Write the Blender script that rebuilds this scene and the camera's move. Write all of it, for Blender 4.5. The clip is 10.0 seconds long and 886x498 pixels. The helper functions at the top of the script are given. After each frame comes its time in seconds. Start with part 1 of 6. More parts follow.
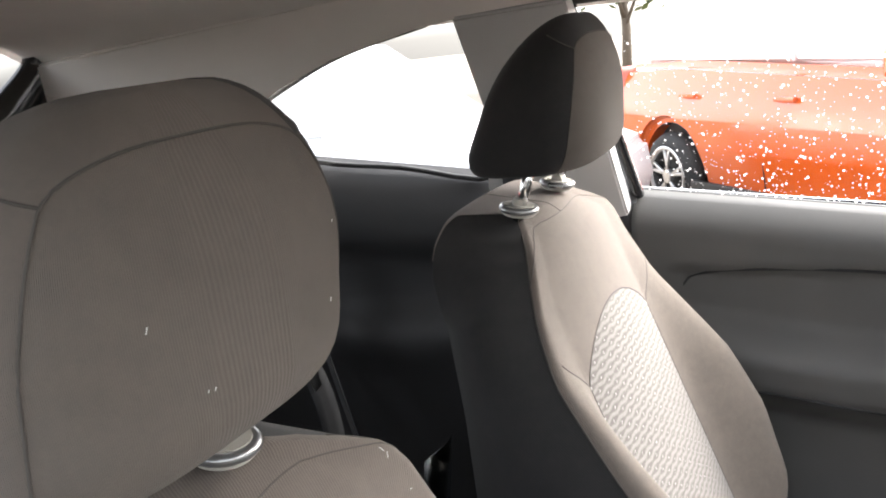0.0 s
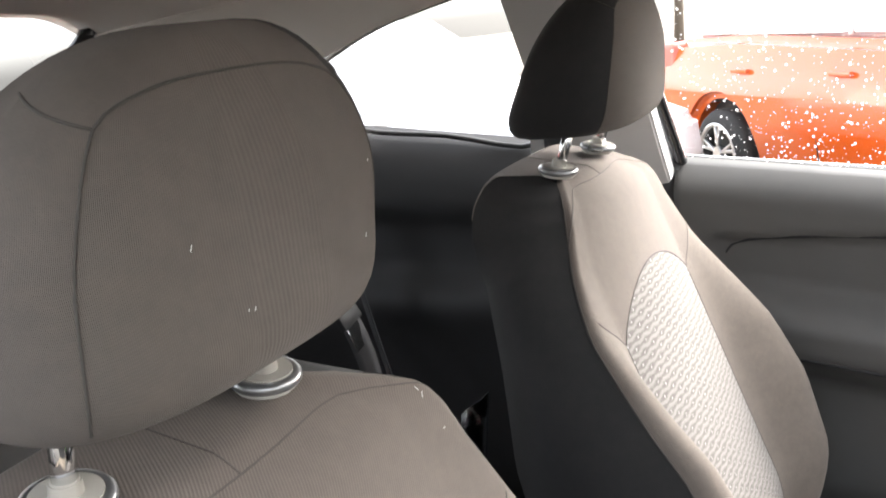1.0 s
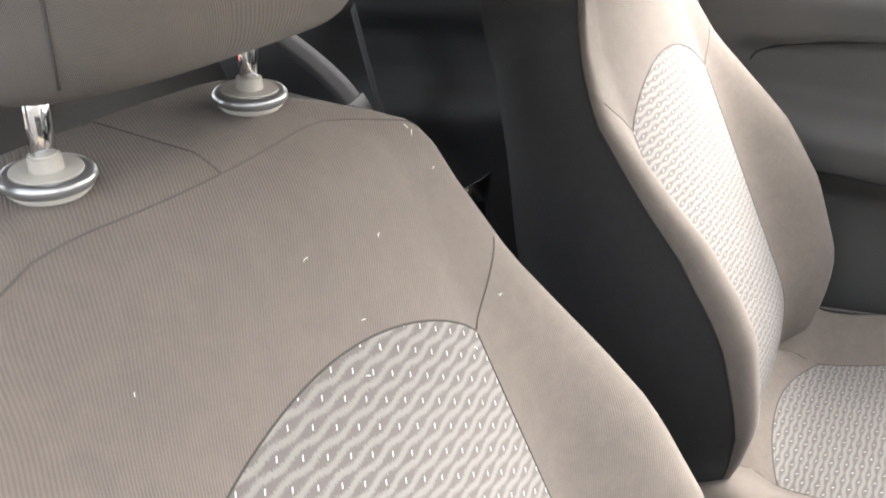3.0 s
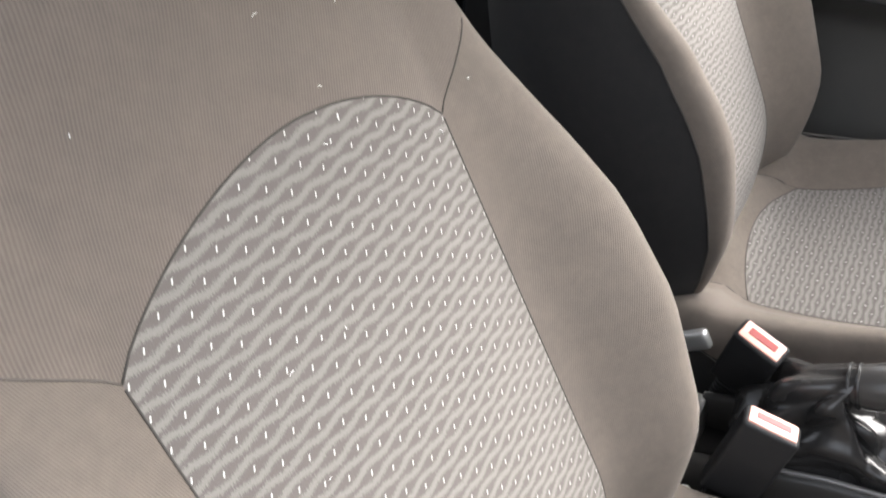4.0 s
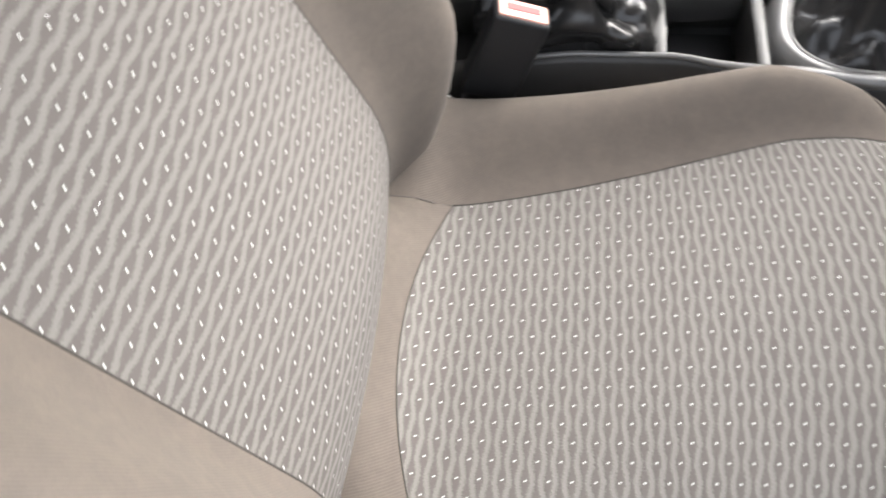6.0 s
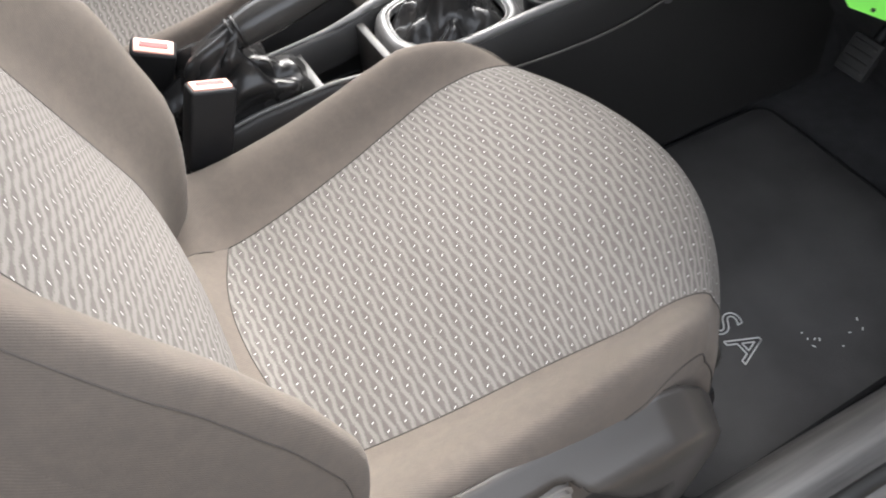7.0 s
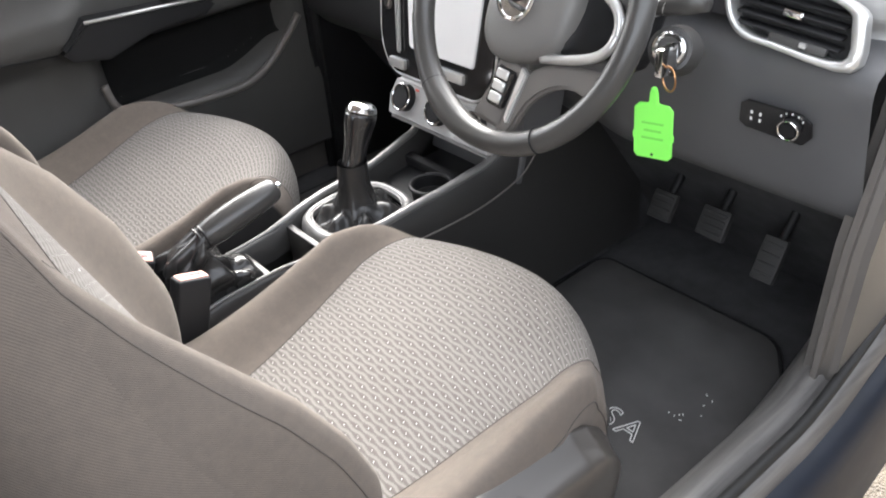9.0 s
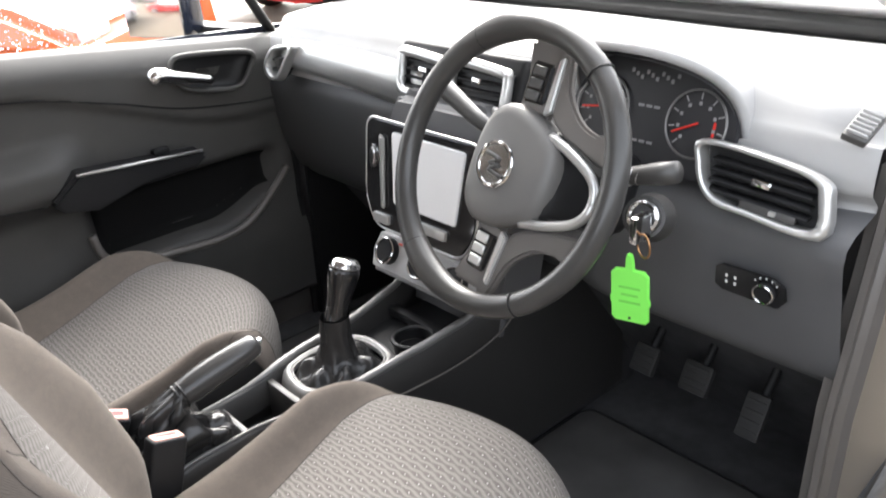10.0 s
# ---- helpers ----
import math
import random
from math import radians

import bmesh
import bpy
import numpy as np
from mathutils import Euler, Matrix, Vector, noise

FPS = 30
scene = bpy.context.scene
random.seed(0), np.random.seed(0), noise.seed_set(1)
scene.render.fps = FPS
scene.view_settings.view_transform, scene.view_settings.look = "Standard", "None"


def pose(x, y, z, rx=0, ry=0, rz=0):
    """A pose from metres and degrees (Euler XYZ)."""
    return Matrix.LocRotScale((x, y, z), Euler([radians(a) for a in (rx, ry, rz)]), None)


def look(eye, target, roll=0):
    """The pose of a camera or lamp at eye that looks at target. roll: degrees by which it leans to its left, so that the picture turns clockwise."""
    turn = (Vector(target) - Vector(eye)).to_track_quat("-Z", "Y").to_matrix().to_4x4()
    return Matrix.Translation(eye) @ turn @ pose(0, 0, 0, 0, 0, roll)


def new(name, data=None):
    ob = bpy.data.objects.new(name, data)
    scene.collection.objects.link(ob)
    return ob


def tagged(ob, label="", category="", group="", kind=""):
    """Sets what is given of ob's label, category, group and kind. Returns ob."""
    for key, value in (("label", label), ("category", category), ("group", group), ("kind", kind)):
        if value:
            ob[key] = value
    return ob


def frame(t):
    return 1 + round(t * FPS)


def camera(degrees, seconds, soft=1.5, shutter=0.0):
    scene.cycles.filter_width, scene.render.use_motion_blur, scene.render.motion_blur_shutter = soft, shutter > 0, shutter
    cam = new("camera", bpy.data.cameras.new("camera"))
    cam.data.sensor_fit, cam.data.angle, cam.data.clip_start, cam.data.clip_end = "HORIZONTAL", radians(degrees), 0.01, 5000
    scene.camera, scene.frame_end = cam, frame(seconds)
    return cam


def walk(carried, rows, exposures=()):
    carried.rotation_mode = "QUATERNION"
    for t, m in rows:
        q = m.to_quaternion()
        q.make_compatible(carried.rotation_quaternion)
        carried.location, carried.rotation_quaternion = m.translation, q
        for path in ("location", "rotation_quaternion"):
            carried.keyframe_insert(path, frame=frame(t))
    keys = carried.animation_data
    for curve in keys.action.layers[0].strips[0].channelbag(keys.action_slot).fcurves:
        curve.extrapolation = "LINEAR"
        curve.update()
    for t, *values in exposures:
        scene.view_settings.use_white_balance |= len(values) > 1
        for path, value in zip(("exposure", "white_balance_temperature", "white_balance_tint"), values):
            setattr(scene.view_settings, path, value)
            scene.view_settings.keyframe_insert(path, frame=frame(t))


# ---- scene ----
cam = camera(54.6, 10.0, soft=1.8, shutter=0.25)
PATH = [
    (0, (0.164, -0.643, 1.349), (-0.705, 1.094, 0.872), -7.3),
    (0.5, (0.172, -0.658, 1.347), (-0.769, 1.046, 0.89), -7.4),
    (1, (0.18, -0.661, 1.33), (-0.786, 1.014, 0.822), -7.7),
    (1.5, (0.177, -0.662, 1.309), (-0.788, 0.983, 0.708), -7.3),
    (2, (0.179, -0.666, 1.293), (-0.784, 0.938, 0.585), -7.0),
    (3.3, (0.218, -0.674, 1.237), (-0.79, 0.814, 0.36), -7.5),
    (3.5, (0.222, -0.674, 1.226), (-0.773, 0.788, 0.292), -7.5),
    (4, (0.221, -0.677, 1.195), (-0.706, 0.708, 0.089), -7.4),
    (4.2, (0.213, -0.682, 1.178), (-0.666, 0.695, 0.023), -7.2),
    (4.5, (0.216, -0.677, 1.169), (-0.613, 0.622, -0.106), -7.0),
    (5, (0.219, -0.671, 1.15), (-0.493, 0.516, -0.293), -7.2),
    (5.5, (0.222, -0.678, 1.129), (-0.365, 0.429, -0.429), -7.4),
    (6, (0.167, -0.645, 1.15), (-0.028, 0.363, -0.566), -6.2),
    (6.2, (0.131, -0.668, 1.154), (0.186, 0.375, -0.551), -3.0),
    (7.3, (0.024, -0.969, 1.189), (0.633, 0.315, -0.218), -7.7),
    (7.5, (-0.004, -1.003, 1.204), (0.652, 0.295, -0.169), -7.6),
    (8, (-0.083, -1.047, 1.233), (0.698, 0.256, -0.067), -7.7),
    (8.5, (-0.162, -1.084, 1.263), (0.751, 0.217, 0.049), -7.1),
    (9, (-0.167, -1.1, 1.284), (0.834, 0.226, 0.171), -6.1),
    (9.5, (-0.157, -1.098, 1.306), (0.908, 0.266, 0.302), -5.6),
    (10, (-0.148, -1.098, 1.318), (0.99, 0.311, 0.469), -4.9),
]
EXPOSURES = [(0, 3.15), (1, 3.22), (2, 3.45), (3.5, 3.32), (4, 2.9), (4.5, 2.75), (6, 2.78), (7.5, 3.12), (8.5, 3.38), (9, 3.28), (9.5, 3.12), (10, 2.98)]
walk(cam, [(t, look(eye, target, roll)) for t, eye, target, roll in PATH], EXPOSURES)

# ---- light: a bright overcast day ----
world = bpy.data.worlds.new("overcast_sky")
scene.world = world
world.use_nodes = True
_nt = world.node_tree
_sky = _nt.nodes.new("ShaderNodeTexSky")
_sky.sky_type = "NISHITA"
_sky.sun_disc = False
_sky.sun_elevation, _sky.sun_rotation = radians(38), radians(39)
_sky.air_density, _sky.dust_density = 1.0, 4.0
_hsv = _nt.nodes.new("ShaderNodeHueSaturation")
_hsv.inputs["Saturation"].default_value = 0.25
_nt.links.new(_sky.outputs[0], _hsv.inputs["Color"])
_nt.links.new(_hsv.outputs[0], _nt.nodes["Background"].inputs["Color"])
_nt.nodes["Background"].inputs["Strength"].default_value = 0.16
_sun = new("sun", bpy.data.lights.new("sun", "SUN"))
_sun.data.energy, _sun.data.angle, _sun.data.color = 0.65, radians(60), (1, 0.97, 0.93)
_sun.matrix_world = look((2.5, 3.1, 3.6), (0, 0, 0.5))

# ---- materials ----
def nodes_of(name):
    m = bpy.data.materials.new(name)
    m.use_nodes = True
    nt = m.node_tree
    return m, nt, nt.nodes["Principled BSDF"]


def add(nt, kind, **values):
    n = nt.nodes.new(kind)
    for key, value in values.items():
        n.inputs[key.replace("_", " ")].default_value = value
    return n


def calc(nt, op, a, b=None, c=None):
    n = nt.nodes.new("ShaderNodeMath")
    n.operation = op
    for i, v in enumerate((a, b, c)):
        if v is None:
            continue
        if isinstance(v, (int, float)):
            n.inputs[i].default_value = v
        else:
            nt.links.new(v, n.inputs[i])
    return n.outputs[0]


def mix(nt, fac, a, b):
    n = nt.nodes.new("ShaderNodeMix")
    n.data_type = "RGBA"
    if isinstance(fac, (int, float)):
        n.inputs[0].default_value = fac
    else:
        nt.links.new(fac, n.inputs[0])
    for i, v in ((6, a), (7, b)):
        if isinstance(v, tuple):
            n.inputs[i].default_value = (*v, 1)
        else:
            nt.links.new(v, n.inputs[i])
    return n.outputs[2]


def surface(name, base, rough, metal=0.0, vary=0.15, scale=12.0, grain=900.0, bump=0.15, spec=0.5, coat=0.0, depth=0.0004, stretch=1.0):
    """Plastic, paint, metal or leather: two scales of variation and a fine grain."""
    m, nt, p = nodes_of(name)
    tc = nt.nodes.new("ShaderNodeTexCoord")
    big = add(nt, "ShaderNodeTexNoise", Scale=scale, Detail=4.0)
    fine = add(nt, "ShaderNodeTexNoise", Scale=grain, Detail=2.0)
    run = add(nt, "ShaderNodeMapping")
    run.inputs["Scale"].default_value = (stretch, 1, 1)
    nt.links.new(tc.outputs["Object"], run.inputs[0])
    nt.links.new(run.outputs[0], big.inputs["Vector"])
    nt.links.new(tc.outputs["Object"], fine.inputs["Vector"])
    lo = tuple(c * (1 - vary) for c in base)
    hi = tuple(min(1, c * (1 + vary)) for c in base)
    nt.links.new(mix(nt, big.outputs[0], lo, hi), p.inputs["Base Color"])
    nt.links.new(calc(nt, "MULTIPLY_ADD", big.outputs[0], 0.2 * rough, rough * 0.9), p.inputs["Roughness"])
    p.inputs["Metallic"].default_value = metal
    p.inputs["Specular IOR Level"].default_value = spec
    p.inputs["Coat Weight"].default_value = coat
    p.inputs["Coat Roughness"].default_value = 0.08
    b = nt.nodes.new("ShaderNodeBump")
    b.inputs["Strength"].default_value = bump
    b.inputs["Distance"].default_value = depth
    nt.links.new(fine.outputs[0], b.inputs["Height"])
    nt.links.new(b.outputs[0], p.inputs["Normal"])
    return m


def ribbed_fabric(name, base, strength=0.5, ribs=131.0, show=0.5, slant=0.55):
    """Plain seat cloth: fine ribs up the seat, fuzz, faint soiling."""
    m, nt, p = nodes_of(name)
    tc = nt.nodes.new("ShaderNodeTexCoord")
    rib = nt.nodes.new("ShaderNodeTexWave")
    rib.bands_direction = "X"
    rib.inputs["Scale"].default_value = ribs
    rib.inputs["Distortion"].default_value = 0.6
    rib.inputs["Detail"].default_value = 2.0
    rib.inputs["Detail Scale"].default_value = 4.0
    big = add(nt, "ShaderNodeTexNoise", Scale=9.0, Detail=5.0)
    fuzz = add(nt, "ShaderNodeTexNoise", Scale=800.0, Detail=4.0)
    uv = nt.nodes.new("ShaderNodeUVMap")
    uv.uv_map = "cloth"
    sep = nt.nodes.new("ShaderNodeSeparateXYZ")
    both = nt.nodes.new("ShaderNodeCombineXYZ")
    nt.links.new(uv.outputs[0], sep.inputs[0])
    nt.links.new(calc(nt, "MULTIPLY_ADD", sep.outputs[1], -slant, sep.outputs[0]), both.inputs[0])
    nt.links.new(sep.outputs[1], both.inputs[1])
    nt.links.new(both.outputs[0], rib.inputs["Vector"])
    for n in (big, fuzz):
        nt.links.new(tc.outputs["Object"], n.inputs["Vector"])
    dark = tuple(c * 0.86 for c in base)
    light = tuple(c * 1.14 for c in base)
    blotch = add(nt, "ShaderNodeTexNoise", Scale=70.0, Detail=9.0, Roughness=0.75)
    nt.links.new(tc.outputs["Object"], blotch.inputs["Vector"])
    c = mix(nt, big.outputs[0], dark, light)
    stain = nt.nodes.new("ShaderNodeMapRange")
    nt.links.new(blotch.outputs[0], stain.inputs[0])
    for i, value in ((1, 0.4), (2, 0.7), (3, 0.0), (4, 0.45)):
        stain.inputs[i].default_value = value
    c = mix(nt, stain.outputs[0], c, tuple(c_ * w_ for c_, w_ in zip(base, (1.5, 1.42, 1.34))))
    c = mix(nt, calc(nt, "MULTIPLY", rib.outputs["Fac"], show), c, tuple(c_ * 1.6 for c_ in base))
    nt.links.new(c, p.inputs["Base Color"])
    p.inputs["Roughness"].default_value = 0.92
    p.inputs["Specular IOR Level"].default_value = 0.2
    p.inputs["Sheen Weight"].default_value = 0.06
    p.inputs["Sheen Roughness"].default_value = 0.5
    h = calc(nt, "ADD", calc(nt, "MULTIPLY", rib.outputs["Fac"], 0.7), calc(nt, "MULTIPLY", fuzz.outputs[0], 0.6))
    b = nt.nodes.new("ShaderNodeBump")
    b.inputs["Strength"].default_value = strength
    b.inputs["Distance"].default_value = 0.0005
    nt.links.new(h, b.inputs["Height"])
    nt.links.new(b.outputs[0], p.inputs["Normal"])
    return m


def wave_fabric(name):
    """Insert cloth: pale wavy lines across the seat, with small white ticks between them."""
    m, nt, p = nodes_of(name)
    uv = nt.nodes.new("ShaderNodeUVMap")
    uv.uv_map = "cloth"
    sep = nt.nodes.new("ShaderNodeSeparateXYZ")
    nt.links.new(uv.outputs[0], sep.inputs[0])
    u, v = sep.outputs[0], sep.outputs[1]
    fuzz = add(nt, "ShaderNodeTexNoise", Scale=900.0, Detail=2.0)
    thread = add(nt, "ShaderNodeTexNoise", Scale=1.0, Detail=1.0)
    soil = add(nt, "ShaderNodeTexNoise", Scale=14.0, Detail=4.0)
    stretch = add(nt, "ShaderNodeMapping")
    stretch.inputs["Scale"].default_value = (1400, 330, 1)
    nt.links.new(uv.outputs[0], stretch.inputs[0])
    nt.links.new(stretch.outputs[0], thread.inputs["Vector"])
    nt.links.new(uv.outputs[0], fuzz.inputs["Vector"])
    nt.links.new(uv.outputs[0], soil.inputs["Vector"])
    P, Q = 0.0095, 0.029
    row = calc(nt, "DIVIDE", v, P)
    k = calc(nt, "FLOOR", row)
    sign = calc(nt, "MULTIPLY_ADD", calc(nt, "PINGPONG", k, 1.0), -2.0, 1.0)
    wave = calc(nt, "MULTIPLY", calc(nt, "COSINE", calc(nt, "MULTIPLY", u, 2 * math.pi / Q)), sign)
    d = calc(nt, "SUBTRACT", calc(nt, "FRACT", row), calc(nt, "MULTIPLY_ADD", wave, 0.125, 0.5))
    d = calc(nt, "ADD", calc(nt, "ABSOLUTE", d), calc(nt, "MULTIPLY_ADD", thread.outputs[0], 0.6, -0.3))
    ramp = nt.nodes.new("ShaderNodeMapRange")
    ramp.interpolation_type = "SMOOTHSTEP"
    nt.links.new(d, ramp.inputs[0])
    for i, value in ((1, 0.08), (2, 0.38), (3, 1.0), (4, 0.0)):
        ramp.inputs[i].default_value = value
    line = ramp.outputs[0]
    kr = calc(nt, "ROUND", row)
    du = calc(nt, "SUBTRACT", calc(nt, "DIVIDE", u, Q), calc(nt, "MULTIPLY", kr, 0.5))
    du = calc(nt, "MULTIPLY", calc(nt, "SUBTRACT", du, calc(nt, "ROUND", du)), Q)
    dv = calc(nt, "MULTIPLY", calc(nt, "SUBTRACT", row, kr), P)
    du = calc(nt, "ABSOLUTE", calc(nt, "MULTIPLY_ADD", dv, -0.475, du))
    tick = calc(nt, "MULTIPLY", calc(nt, "LESS_THAN", du, 0.00042), calc(nt, "LESS_THAN", calc(nt, "ABSOLUTE", dv), 0.0015))
    ground = mix(nt, soil.outputs[0], (0.102, 0.092, 0.084), (0.132, 0.12, 0.11))
    c = mix(nt, line, ground, (0.2, 0.187, 0.174))
    c = mix(nt, calc(nt, "MULTIPLY", fuzz.outputs[0], 0.25), c, (0.10, 0.096, 0.092))
    c = mix(nt, tick, c, (0.6, 0.6, 0.58))
    nt.links.new(c, p.inputs["Base Color"])
    p.inputs["Roughness"].default_value = 0.9
    p.inputs["Specular IOR Level"].default_value = 0.2
    p.inputs["Sheen Weight"].default_value = 0.04
    h = calc(nt, "ADD", calc(nt, "MULTIPLY", line, 0.9), calc(nt, "MULTIPLY", fuzz.outputs[0], 0.5))
    b = nt.nodes.new("ShaderNodeBump")
    b.inputs["Strength"].default_value = 0.5
    b.inputs["Distance"].default_value = 0.0007
    nt.links.new(h, b.inputs["Height"])
    nt.links.new(b.outputs[0], p.inputs["Normal"])
    return m


def clear_glass(name, tint=(1, 1, 1)):
    """A thin clear pane."""
    m, nt, p = nodes_of(name)
    out = nt.nodes["Material Output"]
    gloss = add(nt, "ShaderNodeBsdfGlossy", Roughness=0.02)
    clear = nt.nodes.new("ShaderNodeBsdfTransparent")
    clear.inputs[0].default_value = (*tint, 1)
    mixer = nt.nodes.new("ShaderNodeMixShader")
    fres = nt.nodes.new("ShaderNodeFresnel")
    fres.inputs["IOR"].default_value = 1.35
    nt.links.new(fres.outputs[0], mixer.inputs[0])
    nt.links.new(clear.outputs[0], mixer.inputs[1])
    nt.links.new(gloss.outputs[0], mixer.inputs[2])
    nt.links.new(mixer.outputs[0], out.inputs[0])
    return m


CLOTH = ribbed_fabric("grey_brown_ribbed_cloth", (0.114, 0.0975, 0.0845), 0.4, 131.0, 0.18)
CLOTH_TOP = ribbed_fabric("grey_cloth_coarse", (0.104, 0.088, 0.077), 0.6, 131.0, 0.5)
# charcoal cloth; on the front seats' console sides it stands for shade
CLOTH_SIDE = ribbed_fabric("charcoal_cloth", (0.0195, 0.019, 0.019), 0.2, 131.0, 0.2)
CLOTH_HEAD = ribbed_fabric("dark_grey_brown_headrest_cloth", (0.086, 0.075, 0.066), 0.7, 240.0, 0.4, 0.0)
REAR_TRIM = surface("black_rear_trim_plastic", (0.02, 0.02, 0.021), 0.7, bump=0.3)
# lighter than the seat trim: skylight on the lever is put into its grey
LEVER = surface("sky_lit_lever_plastic", (0.3, 0.28, 0.26), 0.4, bump=0.2)
COLLAR = surface("pale_grey_collar_plastic", (0.34, 0.32, 0.28), 0.45, bump=0.1)
SATIN_RIM = surface("satin_dark_metal", (0.3, 0.3, 0.3), 0.28, metal=0.8, bump=0.05)
WAVES = wave_fabric("wave_pattern_cloth")
SEAM_SOFT = surface("matching_thread", (0.08, 0.07, 0.062), 0.9)
SEAM = surface("seam_thread", (0.048, 0.043, 0.038), 0.9)
BLACK = surface("black_plastic", (0.016, 0.016, 0.017), 0.45, bump=0.25, spec=0.3)
GREY_PLASTIC = surface("charcoal_grained_plastic", (0.055, 0.053, 0.051), 0.38, bump=0.4)
TRIM_PLASTIC = surface("grey_seat_trim_plastic", (0.13, 0.12, 0.111), 0.4, bump=0.35)
# charcoal plastic made pale; the sky's glare on it is in the colour
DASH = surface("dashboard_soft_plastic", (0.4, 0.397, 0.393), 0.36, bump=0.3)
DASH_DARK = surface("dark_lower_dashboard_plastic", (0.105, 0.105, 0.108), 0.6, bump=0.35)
SATIN = surface("satin_grey_trim", (0.2, 0.196, 0.193), 0.36, metal=0.35, vary=0.06, bump=0.05)
SILVER = surface("satin_silver_paint", (0.62, 0.62, 0.61), 0.3, metal=0.7, vary=0.05, bump=0.03)
CHROME = surface("chrome", (0.8, 0.8, 0.8), 0.1, metal=1.0, vary=0.04, bump=0.0)
CONSOLE = surface("black_console_plastic", (0.032, 0.031, 0.03), 0.42, bump=0.4)
GLOVE_SHADE = surface("shaded_lower_dash_plastic", (0.045, 0.045, 0.046), 0.55, bump=0.35)
GLOSS_BLACK = surface("gloss_black", (0.012, 0.012, 0.013), 0.12, bump=0.02, coat=0.6)
LEATHER = surface("black_leatherette", (0.024, 0.0235, 0.0235), 0.27, bump=0.2, grain=500.0)
GRIP = surface("polished_black_leather", (0.045, 0.044, 0.043), 0.24, bump=0.12, grain=500.0)
DOOR_TRIM = surface("charcoal_door_trim", (0.066, 0.064, 0.061), 0.6, bump=0.4)
COVER = surface("dark_grey_cover_plastic", (0.055, 0.05, 0.046), 0.3, bump=0.3)
HORN_PAD = surface("grey_horn_pad_plastic", (0.13, 0.126, 0.12), 0.45, bump=0.35, grain=600.0)
WHEEL_LEATHER = surface("worn_black_leather", (0.05, 0.0485, 0.0465), 0.3, bump=0.3, grain=600.0)
CARPET = surface("black_carpet", (0.085, 0.085, 0.088), 0.95, vary=0.4, scale=25, grain=700, bump=0.9, spec=0.1, depth=0.002)
POCKET_SHADE = surface("pocket_shade_black", (0.015, 0.015, 0.015), 0.95, grain=700, bump=0.6, spec=0.1)
MAT = surface("charcoal_mat_carpet", (0.1, 0.097, 0.096), 0.95, vary=0.45, scale=8, grain=900, bump=0.8, spec=0.1, depth=0.0015)
HEADLINER = surface("pale_grey_headliner", (0.82, 0.77, 0.72), 0.95, vary=0.04, grain=1200, bump=0.25, spec=0.1)
PILLAR = surface("light_grey_pillar_plastic", (0.50, 0.49, 0.48), 0.55, vary=0.04, bump=0.2)
RUBBER = surface("black_rubber", (0.015, 0.015, 0.015), 0.6, bump=0.2)
RED = surface("red_release_button", (0.68, 0.12, 0.09), 0.5, vary=0.08)
# red made pale: the strong light on the buttons is in the colour
RED_PALE = surface("overlit_red_button", (0.8, 0.42, 0.34), 0.45, vary=0.15)
RED_DARK = surface("dark_red_slot", (0.22, 0.02, 0.02), 0.5, vary=0.1)
GREEN = surface("bright_green_plastic", (0.24, 0.88, 0.12), 0.4, vary=0.06, bump=0.1)
# the pale base colour stands for bright sky reflected in dark glass
SKY_PALE = surface("sky_pale_gloss", (0.86, 0.86, 0.86), 0.15, vary=0.03, bump=0.0, coat=0.5)
NAVY_PAINT = surface("dark_navy_car_paint", (0.012, 0.016, 0.028), 0.2, coat=0.8, bump=0.0)
SILL_PAINT = surface("dusty_navy_paint", (0.014, 0.018, 0.028), 0.5, vary=0.3, scale=20, bump=0.05, spec=0.3)
ORANGE_PAINT = surface("orange_red_car_paint", (0.55, 0.085, 0.01), 0.22, vary=0.08, scale=3, coat=0.9, bump=0.0)
RED_PAINT = surface("bright_red_car_paint", (0.5, 0.02, 0.02), 0.22, coat=0.9, bump=0.0)
WHITE_PAINT = surface("white_car_paint", (0.75, 0.76, 0.77), 0.25, vary=0.03, coat=0.8, bump=0.0)
TYRE = surface("tyre_rubber", (0.02, 0.02, 0.02), 0.8, bump=0.3)
ALLOY = surface("silver_alloy", (0.55, 0.55, 0.56), 0.3, metal=0.9, bump=0.03)
ASPHALT = surface("wet_gravel_ground", (0.16, 0.13, 0.095), 0.7, vary=0.5, scale=30, grain=160, bump=0.8, depth=0.01)
BELT = surface("black_belt_webbing", (0.03, 0.03, 0.032), 0.8, grain=1500, bump=0.5)
DIM_MARK = surface("dim_dial_print", (0.3, 0.3, 0.3), 0.6, vary=0.05)
WHITE_MARK = surface("white_print", (0.75, 0.75, 0.74), 0.6, vary=0.05)
RED_NEEDLE = surface("red_needle", (0.7, 0.03, 0.02), 0.5)
DIAL = surface("dark_dial_face", (0.03, 0.03, 0.033), 0.4, bump=0.05)
PEDAL = surface("worn_pedal_rubber", (0.03, 0.03, 0.03), 0.6, bump=0.5)
SILL = surface("scuffed_sill_plastic", (0.13, 0.124, 0.118), 0.45, vary=0.8, scale=90, bump=0.4, stretch=0.06)
GLASS = clear_glass("window_glass")
SMOKE = clear_glass("clear_plastic_sheet", (0.72, 0.76, 0.82))
WALL = surface("light_block_wall", (0.07, 0.067, 0.064), 0.9, vary=0.2, scale=2.0, grain=120, bump=0.5, depth=0.004)
